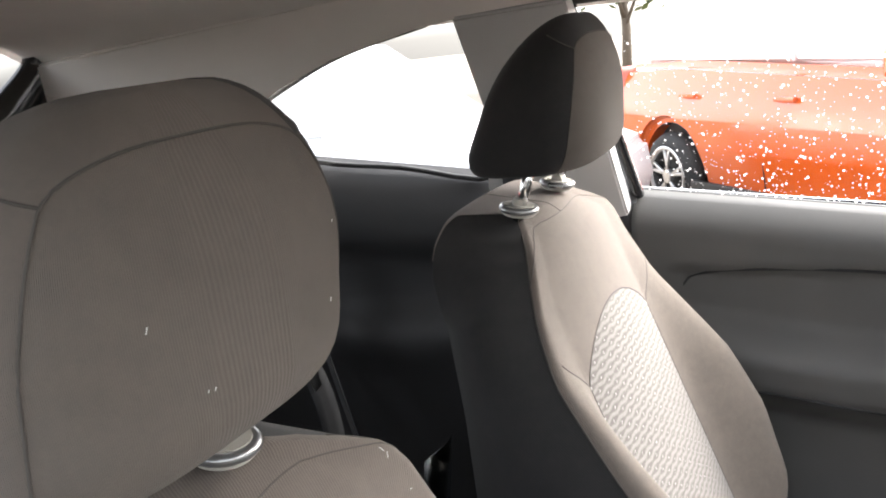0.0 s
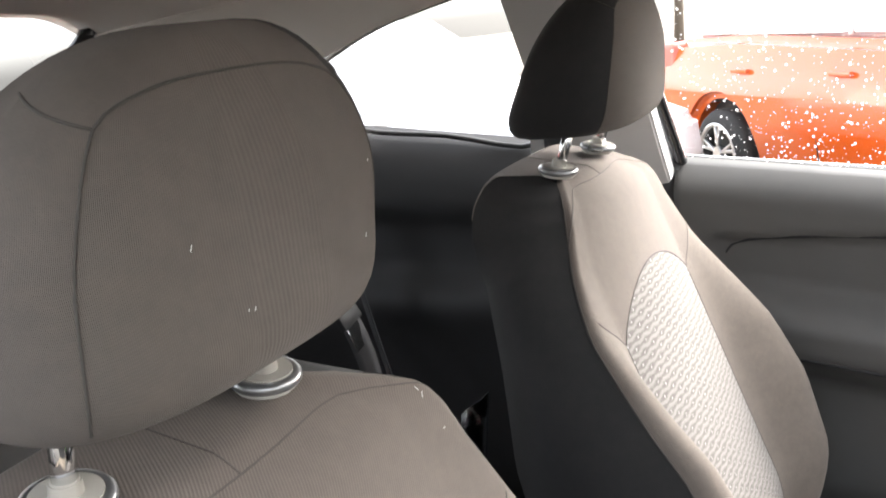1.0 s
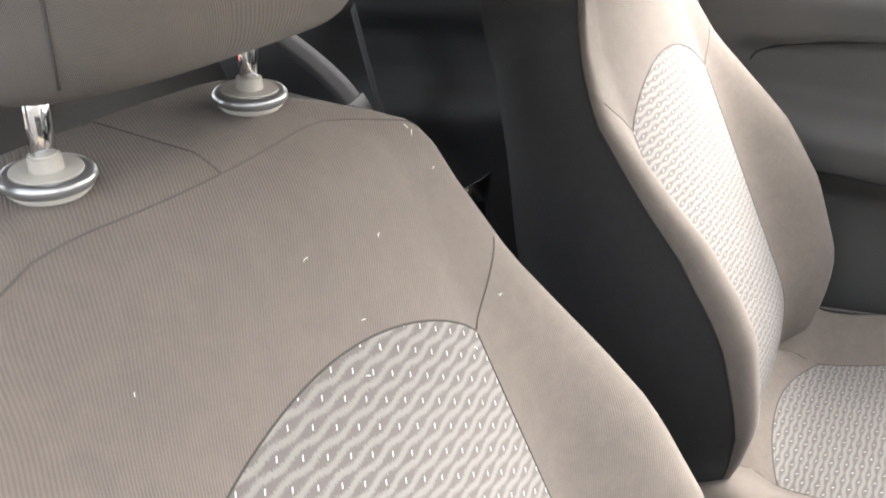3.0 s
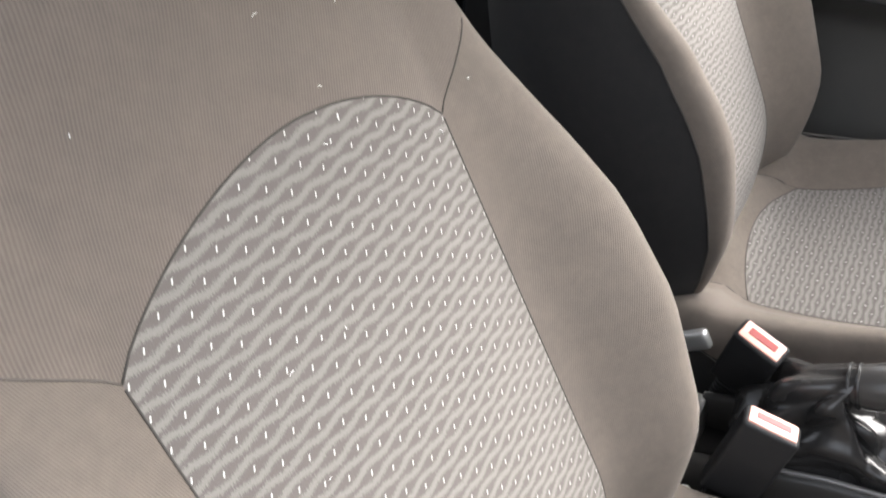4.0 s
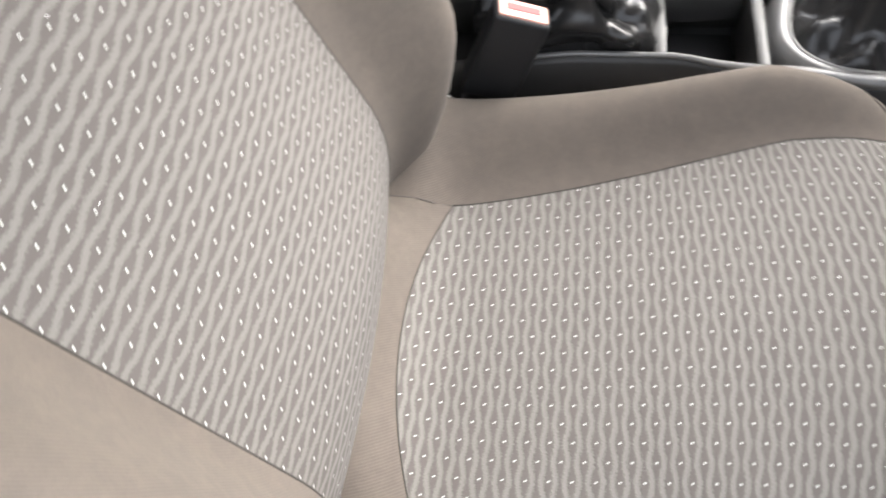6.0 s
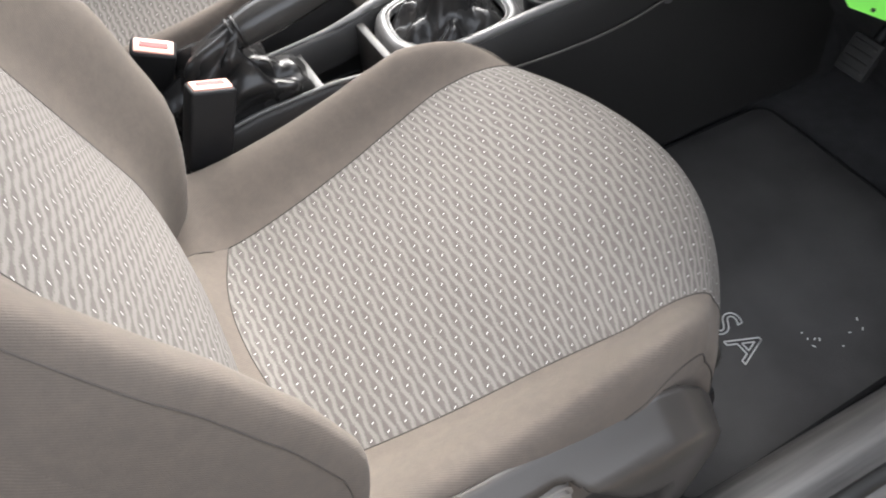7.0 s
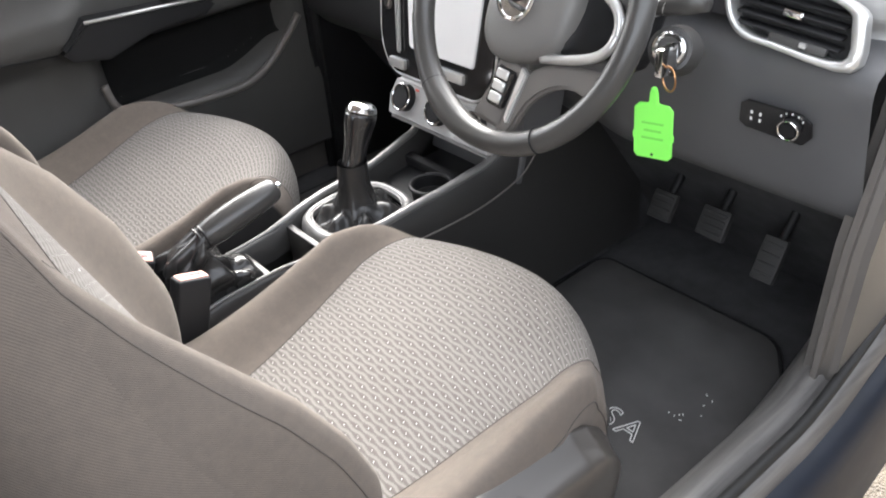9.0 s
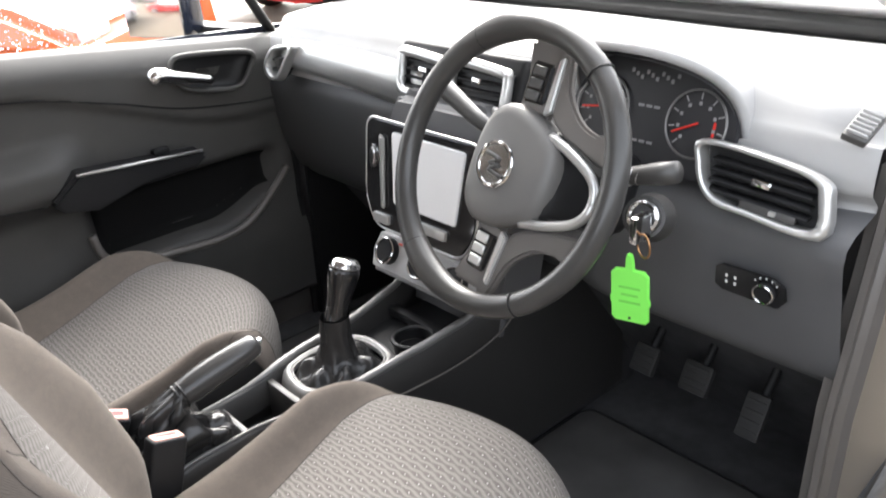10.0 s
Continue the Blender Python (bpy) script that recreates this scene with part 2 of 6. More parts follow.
FOLIAGE = surface("green_leaves", (0.085, 0.115, 0.03), 0.6, vary=0.5, scale=4.0)
BARK = surface("bark", (0.1, 0.08, 0.06), 0.9, bump=0.8, depth=0.01)


# ---- mesh helpers ----
def put(name, verts, faces, mat, parent=None, label="", smooth=True, uv=None, at=(0, 0, 0)):
    """One mesh object from vertices in the place's own coordinates; under a parent it is moved to the parent's origin."""
    me = bpy.data.meshes.new(name)
    me.from_pydata([tuple(map(float, v)) for v in verts], [], faces)
    if uv is not None:
        layer = me.uv_layers.new(name="cloth")
        idx = np.empty(len(me.loops), dtype=np.int32)
        me.loops.foreach_get("vertex_index", idx)
        layer.data.foreach_set("uv", np.asarray(uv, dtype=np.float32)[idx].ravel())
    if smooth:
        me.shade_smooth()
    me.materials.append(mat)
    return hang(new(name, me), parent, label)


def hang(ob, parent, label=""):
    """Puts ob under a parent: its vertices are given relative to the parent's top-level thing."""
    if parent is not None:
        ob.parent = parent
    if label:
        ob["label"] = label
    return ob


def part(name, bm, material, parent, label="", smooth=True, recalc=True):
    if recalc:
        bmesh.ops.recalc_face_normals(bm, faces=bm.faces)
    me = bpy.data.meshes.new(name)
    bm.to_mesh(me)
    bm.free()
    if smooth:
        me.shade_smooth()
        me.set_sharp_from_angle(angle=radians(40))
    me.materials.append(material)
    return hang(new(name, me), parent, label)


def thing(name, place, label, category, group="", kind=""):
    ob = new(name)
    ob.location = place
    ob.empty_display_size = 0.05
    return tagged(ob, label, category, group, kind)


def grid(points, closed_u=False):
    """Faces of an m x n lattice of points."""
    a = np.asarray(points, dtype=float)
    m, n = a.shape[:2]
    faces = []
    for i in range(m - 1):
        for j in range(n if closed_u else n - 1):
            k = (j + 1) % n
            faces.append((i * n + j, i * n + k, (i + 1) * n + k, (i + 1) * n + j))
    return a.reshape(-1, 3), faces


def cloth_grid(points):
    """A lattice with cloth coordinates in metres: across from its middle, and up from its first row."""
    a = np.asarray(points, dtype=float)
    v, f = grid(points)
    across = np.linalg.norm(np.diff(a, axis=1), axis=2).cumsum(axis=1)
    across = np.concatenate([np.zeros((a.shape[0], 1)), across], axis=1)
    across -= across[:, a.shape[1] // 2][:, None]
    up = np.linalg.norm(np.diff(a[:, a.shape[1] // 2], axis=0), axis=1).cumsum()
    up = np.concatenate([[0], up])
    uv = np.stack([across, np.broadcast_to(up[:, None], across.shape)], axis=2).reshape(-1, 2)
    return v, f, uv


def merge(*pieces):
    verts, faces, k = [], [], 0
    for v, f in pieces:
        verts.extend(np.asarray(v, dtype=float).tolist())
        faces.extend(tuple(i + k for i in face) for face in f)
        k += len(v)
    return verts, faces


def tube(points, radius, sides=8, closed=False, caps=True):
    """A round bar along points; the radius may vary along it."""
    pts = [Vector(p) for p in points]
    n = len(pts)
    radii = radius if isinstance(radius, (list, tuple)) else [radius] * n
    up = Vector((0.13, 0.21, 0.97))
    rings = []
    for i, p in enumerate(pts):
        a = pts[(i - 1) % n] if closed or i > 0 else p
        b = pts[(i + 1) % n] if closed or i < n - 1 else p
        t = (b - a).normalized()
        s = t.cross(up)
        if s.length < 0.05:
            s = t.cross(Vector((1, 0, 0)))
        s.normalize()
        w = s.cross(t).normalized()
        rings.append([p + (s * math.cos(q) + w * math.sin(q)) * radii[i] for q in (2 * math.pi * j / sides for j in range(sides))])
    verts = [v for r in rings for v in r]
    faces = []
    for i in range(n if closed else n - 1):
        for j in range(sides):
            i2, j2 = (i + 1) % n, (j + 1) % sides
            faces.append((i * sides + j, i * sides + j2, i2 * sides + j2, i2 * sides + j))
    if caps and not closed:
        faces.append(tuple(range(sides))[::-1])
        faces.append(tuple((n - 1) * sides + j for j in range(sides)))
    return verts, faces


def round_poly(points, r, steps=5):
    """A polygon with its corners rounded."""
    out = []
    n = len(points)
    for i, p in enumerate(points):
        p, a, b = Vector(p), Vector(points[i - 1]), Vector(points[(i + 1) % n])
        u, v = (a - p).normalized() * r, (b - p).normalized() * r
        for k in range(steps + 1):
            t = k / steps
            q = (1 - t) ** 2 * (p + u) + 2 * t * (1 - t) * p + t * t * (p + v)
            out.append((q.x, q.y))
    return out


def smooth_path(points, steps=8, closed=False):
    """Catmull-Rom through the points."""
    p = [Vector(q) for q in points]
    n = len(p)
    out = []
    for i in range(n if closed else n - 1):
        a, b, c, d = (p[(i - 1) % n], p[i], p[(i + 1) % n], p[(i + 2) % n]) if closed else (p[max(i - 1, 0)], p[i], p[i + 1], p[min(i + 2, n - 1)])
        for k in range(steps):
            t = k / steps
            out.append(0.5 * (2 * b + (c - a) * t + (2 * a - 5 * b + 4 * c - d) * t * t + (3 * b - a - 3 * c + d) * t ** 3))
    if not closed:
        out.append(p[-1])
    return out


def rbox(sx, sy, sz, bevel=0.004, seg=2, m=None, taper=1.0):
    """A rounded block about its centre."""
    bm = bmesh.new()
    bmesh.ops.create_cube(bm, size=1)
    for v in bm.verts:
        f = taper if v.co.z > 0 else 1.0
        v.co = Vector((v.co.x * sx * f, v.co.y * sy * f, v.co.z * sz))
    bmesh.ops.bevel(bm, geom=bm.edges[:], offset=bevel, segments=seg, affect="EDGES", profile=0.6)
    if m is not None:
        bmesh.ops.transform(bm, matrix=m, verts=bm.verts)
    return bm


def slab(outline, depth, m=None, bevel=0.003, seg=2):
    """A flat plate: a 2D outline (x, y) raised by depth along z, with rounded rims."""
    bm = bmesh.new()
    vs = [bm.verts.new((x, y, 0)) for x, y in outline]
    f = bm.faces.new(vs)
    r = bmesh.ops.extrude_face_region(bm, geom=[f])
    up = [v for v in r["geom"] if isinstance(v, bmesh.types.BMVert)]
    bmesh.ops.translate(bm, vec=(0, 0, depth), verts=up)
    bmesh.ops.recalc_face_normals(bm, faces=bm.faces)
    if bevel:
        rim = [e for e in bm.edges if len(e.link_faces) == 2 and e.calc_face_angle() > 0.9]
        bmesh.ops.bevel(bm, geom=rim, offset=bevel, segments=seg, affect="EDGES")
    if m is not None:
        bmesh.ops.transform(bm, matrix=m, verts=bm.verts)
    return bm


def disc(r1, r2, depth, sides=32, m=None, bevel=0.0):
    bm = bmesh.new()
    bmesh.ops.create_cone(bm, cap_ends=True, segments=sides, radius1=r1, radius2=r2, depth=depth)
    if bevel:
        rim = [e for e in bm.edges if len(e.link_faces) == 2 and e.calc_face_angle() > 0.7]
        bmesh.ops.bevel(bm, geom=rim, offset=bevel, segments=2, affect="EDGES")
    if m is not None:
        bmesh.ops.transform(bm, matrix=m, verts=bm.verts)
    return bm


def ring(R, r, sides=40, minor=10, m=None, sx=1.0, sy=1.0):
    pts = [(R * sx * math.cos(a), R * sy * math.sin(a), 0) for a in (2 * math.pi * i / sides for i in range(sides))]
    v, f = tube(pts, r, minor, closed=True)
    bm = to_bm(v, f)
    if m is not None:
        bmesh.ops.transform(bm, matrix=m, verts=bm.verts)
    return bm


def to_bm(verts, faces):
    bm = bmesh.new()
    vs = [bm.verts.new(tuple(v)) for v in verts]
    for f in faces:
        try:
            bm.faces.new([vs[i] for i in f])
        except ValueError:
            pass
    return bm


def frame3(origin, xaxis, yaxis):
    """A matrix whose x and y run along the two axes."""
    x = Vector(xaxis).normalized()
    z = x.cross(Vector(yaxis)).normalized()
    y = z.cross(x)
    m = Matrix((x, y, z)).transposed().to_4x4()
    m.translation = Vector(origin)
    return m


def lerp(table, x):
    return float(np.interp(x, [a for a, _ in table], [b for _, b in table]))


def sheet(points, thick, name, mat, parent=None, label="", uv=None):
    """A lattice of points given thickness by a solidify modifier."""
    v, f = grid(points)
    ob = put(name, v, f, mat, parent, label)
    s = ob.modifiers.new("thick", "SOLIDIFY")
    s.thickness, s.offset = thick, -1.0
    return ob

# ---- front seats ----
BASE = Vector((0.2, 0.0, 0.24))
D_UP, D_OUT, FOOT = Vector((-0.339, 0, 0.941)), Vector((0.941, 0, 0.339)), Vector((0.074, 0, 0.55))
HW = 0.147
W_BACK = [(-0.1, 0.165), (-0.06, 0.182), (0.0, 0.203), (0.05, 0.231), (0.1, 0.249), (0.18, 0.258), (0.27, 0.258), (0.35, 0.246), (0.42, 0.228), (0.5, 0.209), (0.55, 0.196), (0.585, 0.18), (0.61, 0.155), (0.626, 0.128), (0.634, 0.105)]
BOLSTER = [(-0.1, 0.01), (-0.06, 0.02), (0.0, 0.042), (0.08, 0.062), (0.2, 0.07), (0.3, 0.056), (0.38, 0.03), (0.45, 0.008), (0.52, 0.0), (0.64, 0.0)]
# the driver's door-side bolster is fuller at its foot
FULL = [(-0.1, 0.022), (-0.06, 0.036), (0.0, 0.054), (0.08, 0.071), (0.16, 0.072), (0.24, 0.06), (0.32, 0.036), (0.39, 0.014), (0.45, 0.0), (0.52, 0.0), (0.64, 0.0)]
W_FULL = [(-0.1, 0.212), (0.0, 0.233), (0.05, 0.242), (0.1, 0.246), (0.18, 0.25), (0.27, 0.246), (0.35, 0.232), (0.42, 0.217), (0.5, 0.205)] + W_BACK[10:]
THICK = [(-0.06, 0.15), (0.1, 0.165), (0.33, 0.16), (0.45, 0.136), (0.59, 0.116), (0.634, 0.108)]


def back_local(s, n, y):
    p = FOOT + D_UP * s + D_OUT * n - BASE
    q = min(1.0, max(0.0, (s - 0.55) / 0.084))
    return (p.x, y, p.z - 0.5 * (n + 0.055) * q * q * (3 - 2 * q))


def top_drop(s):
    q = min(max((s - 0.582) / 0.052, 0), 1)
    return 0.024 * (1 - math.sqrt(max(0.0, 1 - q * q)))


def tuck(s):
    """How far the foot of the backrest rolls back behind the cushion."""
    return 0.05 * (max(0.0, 0.1 - s) / 0.13) ** 2


def pinch(s):
    """How far the front face of the passenger's backrest narrows at the shoulders."""
    return 0.047 * math.exp(-((s - 0.6) / 0.085) ** 2)


# the passenger's bolster towards the console stands higher in its middle
SLIM = [(-0.1, -0.03), (0.0, -0.03), (0.06, -0.022), (0.12, 0.0), (0.18, 0.014), (0.24, 0.02), (0.3, 0.016), (0.38, 0.007), (0.46, 0.0)]


def back_shape(s, kind):
    """Half-width of the front, height of the side bolsters and the edge's fall from their crest."""
    if kind == "full":
        b = lerp(FULL, s)
        return lerp(W_FULL, s), b, b * 0.65 + 0.008 + 0.04 * step0((0.52 - s) / 0.25)
    b = lerp(BOLSTER, s)
    if kind == "slim":
        b += lerp(SLIM, s)
        return lerp(W_BACK, s) - pinch(s), b, 0.25 * b + 0.008
    return lerp(W_BACK, s), b, 0.5 * b + 0.008


def back_front(c, s, kind=""):
    """The front of the backrest: c runs -2..2 across, s up the back."""
    k = max(0.0, abs(c) - 1)
    w, b, drop = back_shape(s, "" if kind == "slim" and c > 0 else kind)
    sign = 1 if c >= 0 else -1
    inner = HW * min(1.0, w / 0.19)
    if k == 0:
        y = inner * c
        n = 0.007 * (1 - c * c) - 0.004 * c * c
    else:
        y = sign * (inner + (w - inner) * math.sin(k * math.pi / 2))
        rise = math.sin(math.pi / 2 * min(k / 0.6, 1)) ** 1.5
        fall = max(0.0, (k - 0.6) / 0.4)
        n = b * rise - drop * fall ** (2.6 if kind == "full" else 2) - 0.004
    return back_local(s, n - top_drop(s) - tuck(s) * (1 - 0.5 * k if kind == "full" else 1), y)


def inset(s):
    return min(1.0, max(0.0, (0.6 - s) / 0.06))


def back_side(c, s, kind=""):
    """From the front rim (c = 0) round the side to the rear rim (c = 1), for y > 0."""
    t = lerp(THICK, s)
    w, b, drop = back_shape(s, kind)
    n0 = b - drop - 0.004 - top_drop(s) - tuck(s) * (0.5 if kind == "full" else 1)
    n1 = -t + top_drop(s) * 0.9
    y = w + 0.004 * math.sin(math.pi * c) * inset(s) - 0.028 * inset(s) * c ** 3
    if kind == "slim":
        bulge = math.sin(math.pi / 2 * min(1.0, c / 0.6))
        y += pinch(s) * (bulge * inset(s) + c * (1 - inset(s))) + 0.012 * math.sin(math.pi * c) * inset(s)
    return back_local(s, n0 + (n1 - n0) * c, y)


def back_rear(c, s):
    w, t = lerp(W_BACK, s), lerp(THICK, s)
    n1 = -t + top_drop(s) * 0.9
    return back_local(s, n1 - 0.012 * (1 - c * c), (w - 0.028 * inset(s)) * c)


def insert_top(c):
    return 0.421 + 0.057 * max(0.0, 1 - abs(c) ** 1.9) ** 0.85


def top_low(c):
    """Where the cloth over the top edge begins; lower at the shoulders."""
    return 0.622 - 0.07 * (max(0.0, abs(c) - 0.7) / 1.3) ** 2


def cover_low(c):
    k = abs(c) - 1
    return insert_top(c) if k <= 0 else 0.421 + 0.07 * k ** 0.8


def seat_curve(f, pts, r, name, parent, mat=None, label=""):
    v, fc = tube([f(*p) for p in pts], r, 6)
    return put(name, v, fc, mat or SEAM, parent, label)


CUSH = [(0.0, 0.0, 0.575), (0.035, 0.028, 0.562), (0.07, 0.054, 0.54), (0.10, 0.075, 0.518), (0.14, 0.108, 0.507), (0.25, 0.20, 0.519), (0.4, 0.31, 0.545), (0.54, 0.419, 0.566), (0.62, 0.473, 0.568), (0.7, 0.518, 0.555), (0.77, 0.545, 0.527), (0.83, 0.556, 0.486), (0.92, 0.553, 0.43), (1.0, 0.541, 0.395)]


def cush_arc(a):
    """Length along the middle of the cushion from its rear edge."""
    run = [0.0]
    for p, q in zip(CUSH, CUSH[1:]):
        run.append(run[-1] + math.hypot(q[1] - p[1], q[2] - p[2]))
    return float(np.interp(a, [p[0] for p in CUSH], run))


def cush_mid(a):
    pts = CUSH
    return float(np.interp(a, [p[0] for p in pts], [p[1] for p in pts])), float(np.interp(a, [p[0] for p in pts], [p[2] for p in pts]))


_fine = smooth_path([(p[0], p[1], p[2]) for p in CUSH], 6)
CUSH = [tuple(p) for p in _fine]


def step0(t):
    t = min(1.0, max(0.0, t))
    return t * t * (3 - 2 * t)


def cush_hw(x):
    return 0.142 + 0.05 * min(1, max(0, (x - 0.08) / 0.32))


def cush_top(c, a):
    """The top of the cushion: c runs -2..2 across, a from the back to the nose and down."""
    x, z = cush_mid(a)
    hw = cush_hw(x)
    k = max(0.0, abs(c) - 1)
    sign = 1 if c >= 0 else -1
    edge = 0.252 if x < 0.4 else 0.252 - 0.02 * min(1, (x - 0.4) / 0.12)
    lift = lerp([(0.0, 0.02), (0.06, 0.03), (0.13, 0.042), (0.5, 0.04), (0.62, 0.022), (0.72, 0.006), (1, 0.0)], a)
    if k == 0:
        y = hw * c
        dz = 0.006 * (1 - c * c) - 0.003
    else:
        y = sign * (hw + (edge - hw) * math.sin(k * math.pi / 2))
        rise = math.sin(math.pi / 2 * min(k / 0.55, 1)) ** 1.4
        fall = max(0.0, (k - 0.55) / 0.45)
        dz = lift * rise - (lift + 0.014) * fall ** 2 - 0.003
    z = z + (min(z, 0.522) - z) * (step0((abs(c) - 0.55) / 0.5) if a < 0.14 else 0.0)
    pull = -0.012 * step0((a - 0.45) / 0.3) + (0.094 if y < 0 else 0.055) * (abs(y) / 0.2) ** 2 * min(1, max(0, (a - 0.35) / 0.4))
    return (x - pull - BASE.x, y, z + dz - BASE.z)


def cush_side(c, a, sgn=1):
    """The skirt of the cushion below the rim, on the side that sgn names."""
    p = cush_top(2.0 * sgn, a)
    low = 0.385 - BASE.z
    z = p[2] + (min(low, p[2] - 0.004) - p[2]) * c
    return (p[0] - 0.01 * c, p[1] + sgn * (0.006 * math.sin(math.pi * c) - 0.012 * c), z)


def cush_start(c):
    return 0.093 + 0.035 * min(1, abs(c)) ** 2


def mirror(v, f):
    return [(x, -y, z) for x, y, z in v], [tuple(reversed(q)) for q in f]


HEAD_ROW = 0.8


def head_cell(q, t):
    """Where column q and row t of the headrest's lattice lie, so that its edges follow the seams."""
    if 0.388 <= q <= 0.612:
        rim = 0.78 + 0.085 * max(0.0, math.sin(math.pi * (q - 0.388) / 0.224)) ** 0.6
    else:
        rim = 0.78 + 0.1 * min(1.0, (min(abs(q - 0.388), abs(q - 0.612))) / 0.13)
    v = t * rim / HEAD_ROW if t <= HEAD_ROW else rim + (1 - rim) * (t - HEAD_ROW) / (1 - HEAD_ROW)
    k = min(1.0, max(0.0, (v - 0.05) / 0.73))
    shift = 0.045 * (1 - k) ** 0.8
    u = float(np.interp(q, [0.0, 0.388, 0.612, 1.0], [0.0, 0.388 - shift, 0.612 + shift, 1.0]))
    return u, v


def head_point(u, v, dy=0.0):
    """The headrest: u runs 0..1 round it from the middle of the rear, v up it."""
    zb, zt = 1.174, 1.345
    z = zb + (zt - zb) * v
    xf = -0.098 - 0.004 * (1 - v) - 0.03 * max(0, v - 0.45) ** 1.6
    xr = -0.276 + 0.094 * v
    hw = 0.128 - 0.012 * abs(v - 0.45) / 0.55
    q = max(0.0, (v - 0.5) / 0.5)
    sc = max(0.0, 1 - q ** 2.3) ** (1 / 2.1)
    q2 = max(0.0, (0.22 - v) / 0.22)
    sc2 = max(0.0, 1 - q2 ** 2.2) ** (1 / 2.0) * 0.32 + 0.68
    sx = sc * sc2
    sy = (0.25 + 0.75 * sc) * (0.62 + 0.38 * sc2) if sc > 0 else 0.25
    xm, xh = (xf + xr) / 2, (xf - xr) / 2
    a = -math.pi + 2 * math.pi * u
    e = 0.62
    cx, cy = math.cos(a), math.sin(a)
    px = math.copysign(abs(cx) ** (0.72 if cx > 0 else 0.55), cx)
    py = math.copysign(abs(cy) ** e, cy)
    return (xm + 0.016 + 0.012 * (1 - sc) + xh * sx * px - BASE.x, hw * sy * py, z - BASE.z)


def front_seat(x0, y0, label, dy=0.0, dx=0.0, z0=0.0):
    seat = thing("front_seat", (BASE.x + x0, y0, BASE.z + z0), label, "car seat", "front seats")
    # backrest; the driver's door-side bolster is the full one
    style = "" if y0 < 0 else "slim"
    far = "full" if y0 < 0 else "slim"
    N, M = 28, 36
    cs = [-1 + 2 * i / N for i in range(N + 1)]
    pts, uv = [], []
    for j in range(M + 1):
        row = []
        for c in cs:
            s = -0.1 + (insert_top(c) + 0.1) * j / M
            row.append(back_front(c, s, style))
            uv.append((HW * c, s))
        pts.append(row)
    v, f = grid(pts)
    put("backrest_insert", v, f, WAVES, seat, "grey cloth with pale wavy lines and white ticks", uv=uv)
    ks = [1 + i / 14 for i in range(15)]
    pts = [[back_front(c, -0.1 + (cover_low(c) + 0.1) * j / 30, style) for c in ks] for j in range(31)]
    v, f, cl = cloth_grid(pts)
    put("bolster", v, f, CLOTH, seat, uv=cl)
    v, f, cl = cloth_grid([[back_front(-c, -0.1 + (cover_low(c) + 0.1) * j / 30, far) for c in ks] for j in range(31)])
    put("bolster", v, [tuple(reversed(q)) for q in f], CLOTH, seat, uv=cl)
    cc = [-2 + 4 * i / 60 for i in range(61)]
    pts = [[back_front(c, cover_low(c) + (top_low(c) - cover_low(c)) * j / 20, far if c < 0 else style) for c in cc] for j in range(21)]
    v, f, cl = cloth_grid(pts)
    put("upper_panel", v, f, CLOTH_TOP, seat, uv=cl)
    rows = [0.6 + 0.034 * math.sin(math.pi / 2 * q / 14) for q in range(15)]
    pts = [[back_front(c, top_low(c) + (s - 0.6) * (0.634 - top_low(c)) / 0.034, style) for c in cc] for s in rows]
    for s in reversed(rows):
        line = []
        for c in cc:
            p, q = back_rear(c / 2, s), back_front(c, s, style)
            line.append((p[0], q[1] * lerp(W_BACK, s) / back_shape(s, style if c < 0 else "")[0], p[2]))
        pts.append(line)
    v, f, cl = cloth_grid(pts)
    put("top_panel", v, f, CLOTH_TOP, seat, "coarser grey cloth over the top edge", uv=cl)
    put("seam", *tube([line[31] for line in pts], 0.0007, 6), SEAM_SOFT, seat)
    ss = [-0.1 + 0.64 * j / 34 for j in range(34)] + [0.54 + 0.094 * math.sin(math.pi / 2 * q / 24) for q in range(25)]
    pts = [[back_side(i / 10, s) for i in range(11)] for s in ss]
    v, f, cl = cloth_grid(pts)
    # the console-side panel is coloured charcoal to carry its shade
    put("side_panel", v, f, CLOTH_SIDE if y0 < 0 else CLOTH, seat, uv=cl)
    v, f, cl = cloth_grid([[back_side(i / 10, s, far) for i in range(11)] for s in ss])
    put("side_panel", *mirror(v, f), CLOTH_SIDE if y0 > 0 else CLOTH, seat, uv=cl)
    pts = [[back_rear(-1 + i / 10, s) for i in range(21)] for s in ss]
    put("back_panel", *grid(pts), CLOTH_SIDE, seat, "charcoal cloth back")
    # seams of the backrest
    face_of = lambda c, s: back_front(c, s, far if c < 0 else style)
    for sgn in (1, -1):
        seat_curve(face_of, [(sgn * 1.0, -0.05 + 0.468 * i / 30) for i in range(31)], 0.0008, "seam", seat)
        seat_curve(face_of, [(sgn * (1 + 0.62 * k / 12), cover_low(1 + 0.62 * k / 12)) for k in range(13)], 0.0007, "seam", seat, SEAM_SOFT if sgn * y0 > 0 else SEAM)
        if y0 < 0 and sgn < 0:
            crest = lambda c, s: back_front(c, s, "full")
            seat_curve(crest, [(-1.83 - 0.15 * (i / 40) ** 4, -0.05 + 0.665 * i / 40) for i in range(41)], 0.0006, "seam", seat, SEAM_SOFT)
        else:
            side = lambda c, s, g=sgn: (lambda p: (p[0], g * p[1], p[2]))(back_side(c, s, style if g < 0 else ""))
            seat_curve(side, [(0.0, -0.05 + 0.665 * i / 40) for i in range(41)], 0.001, "seam", seat)
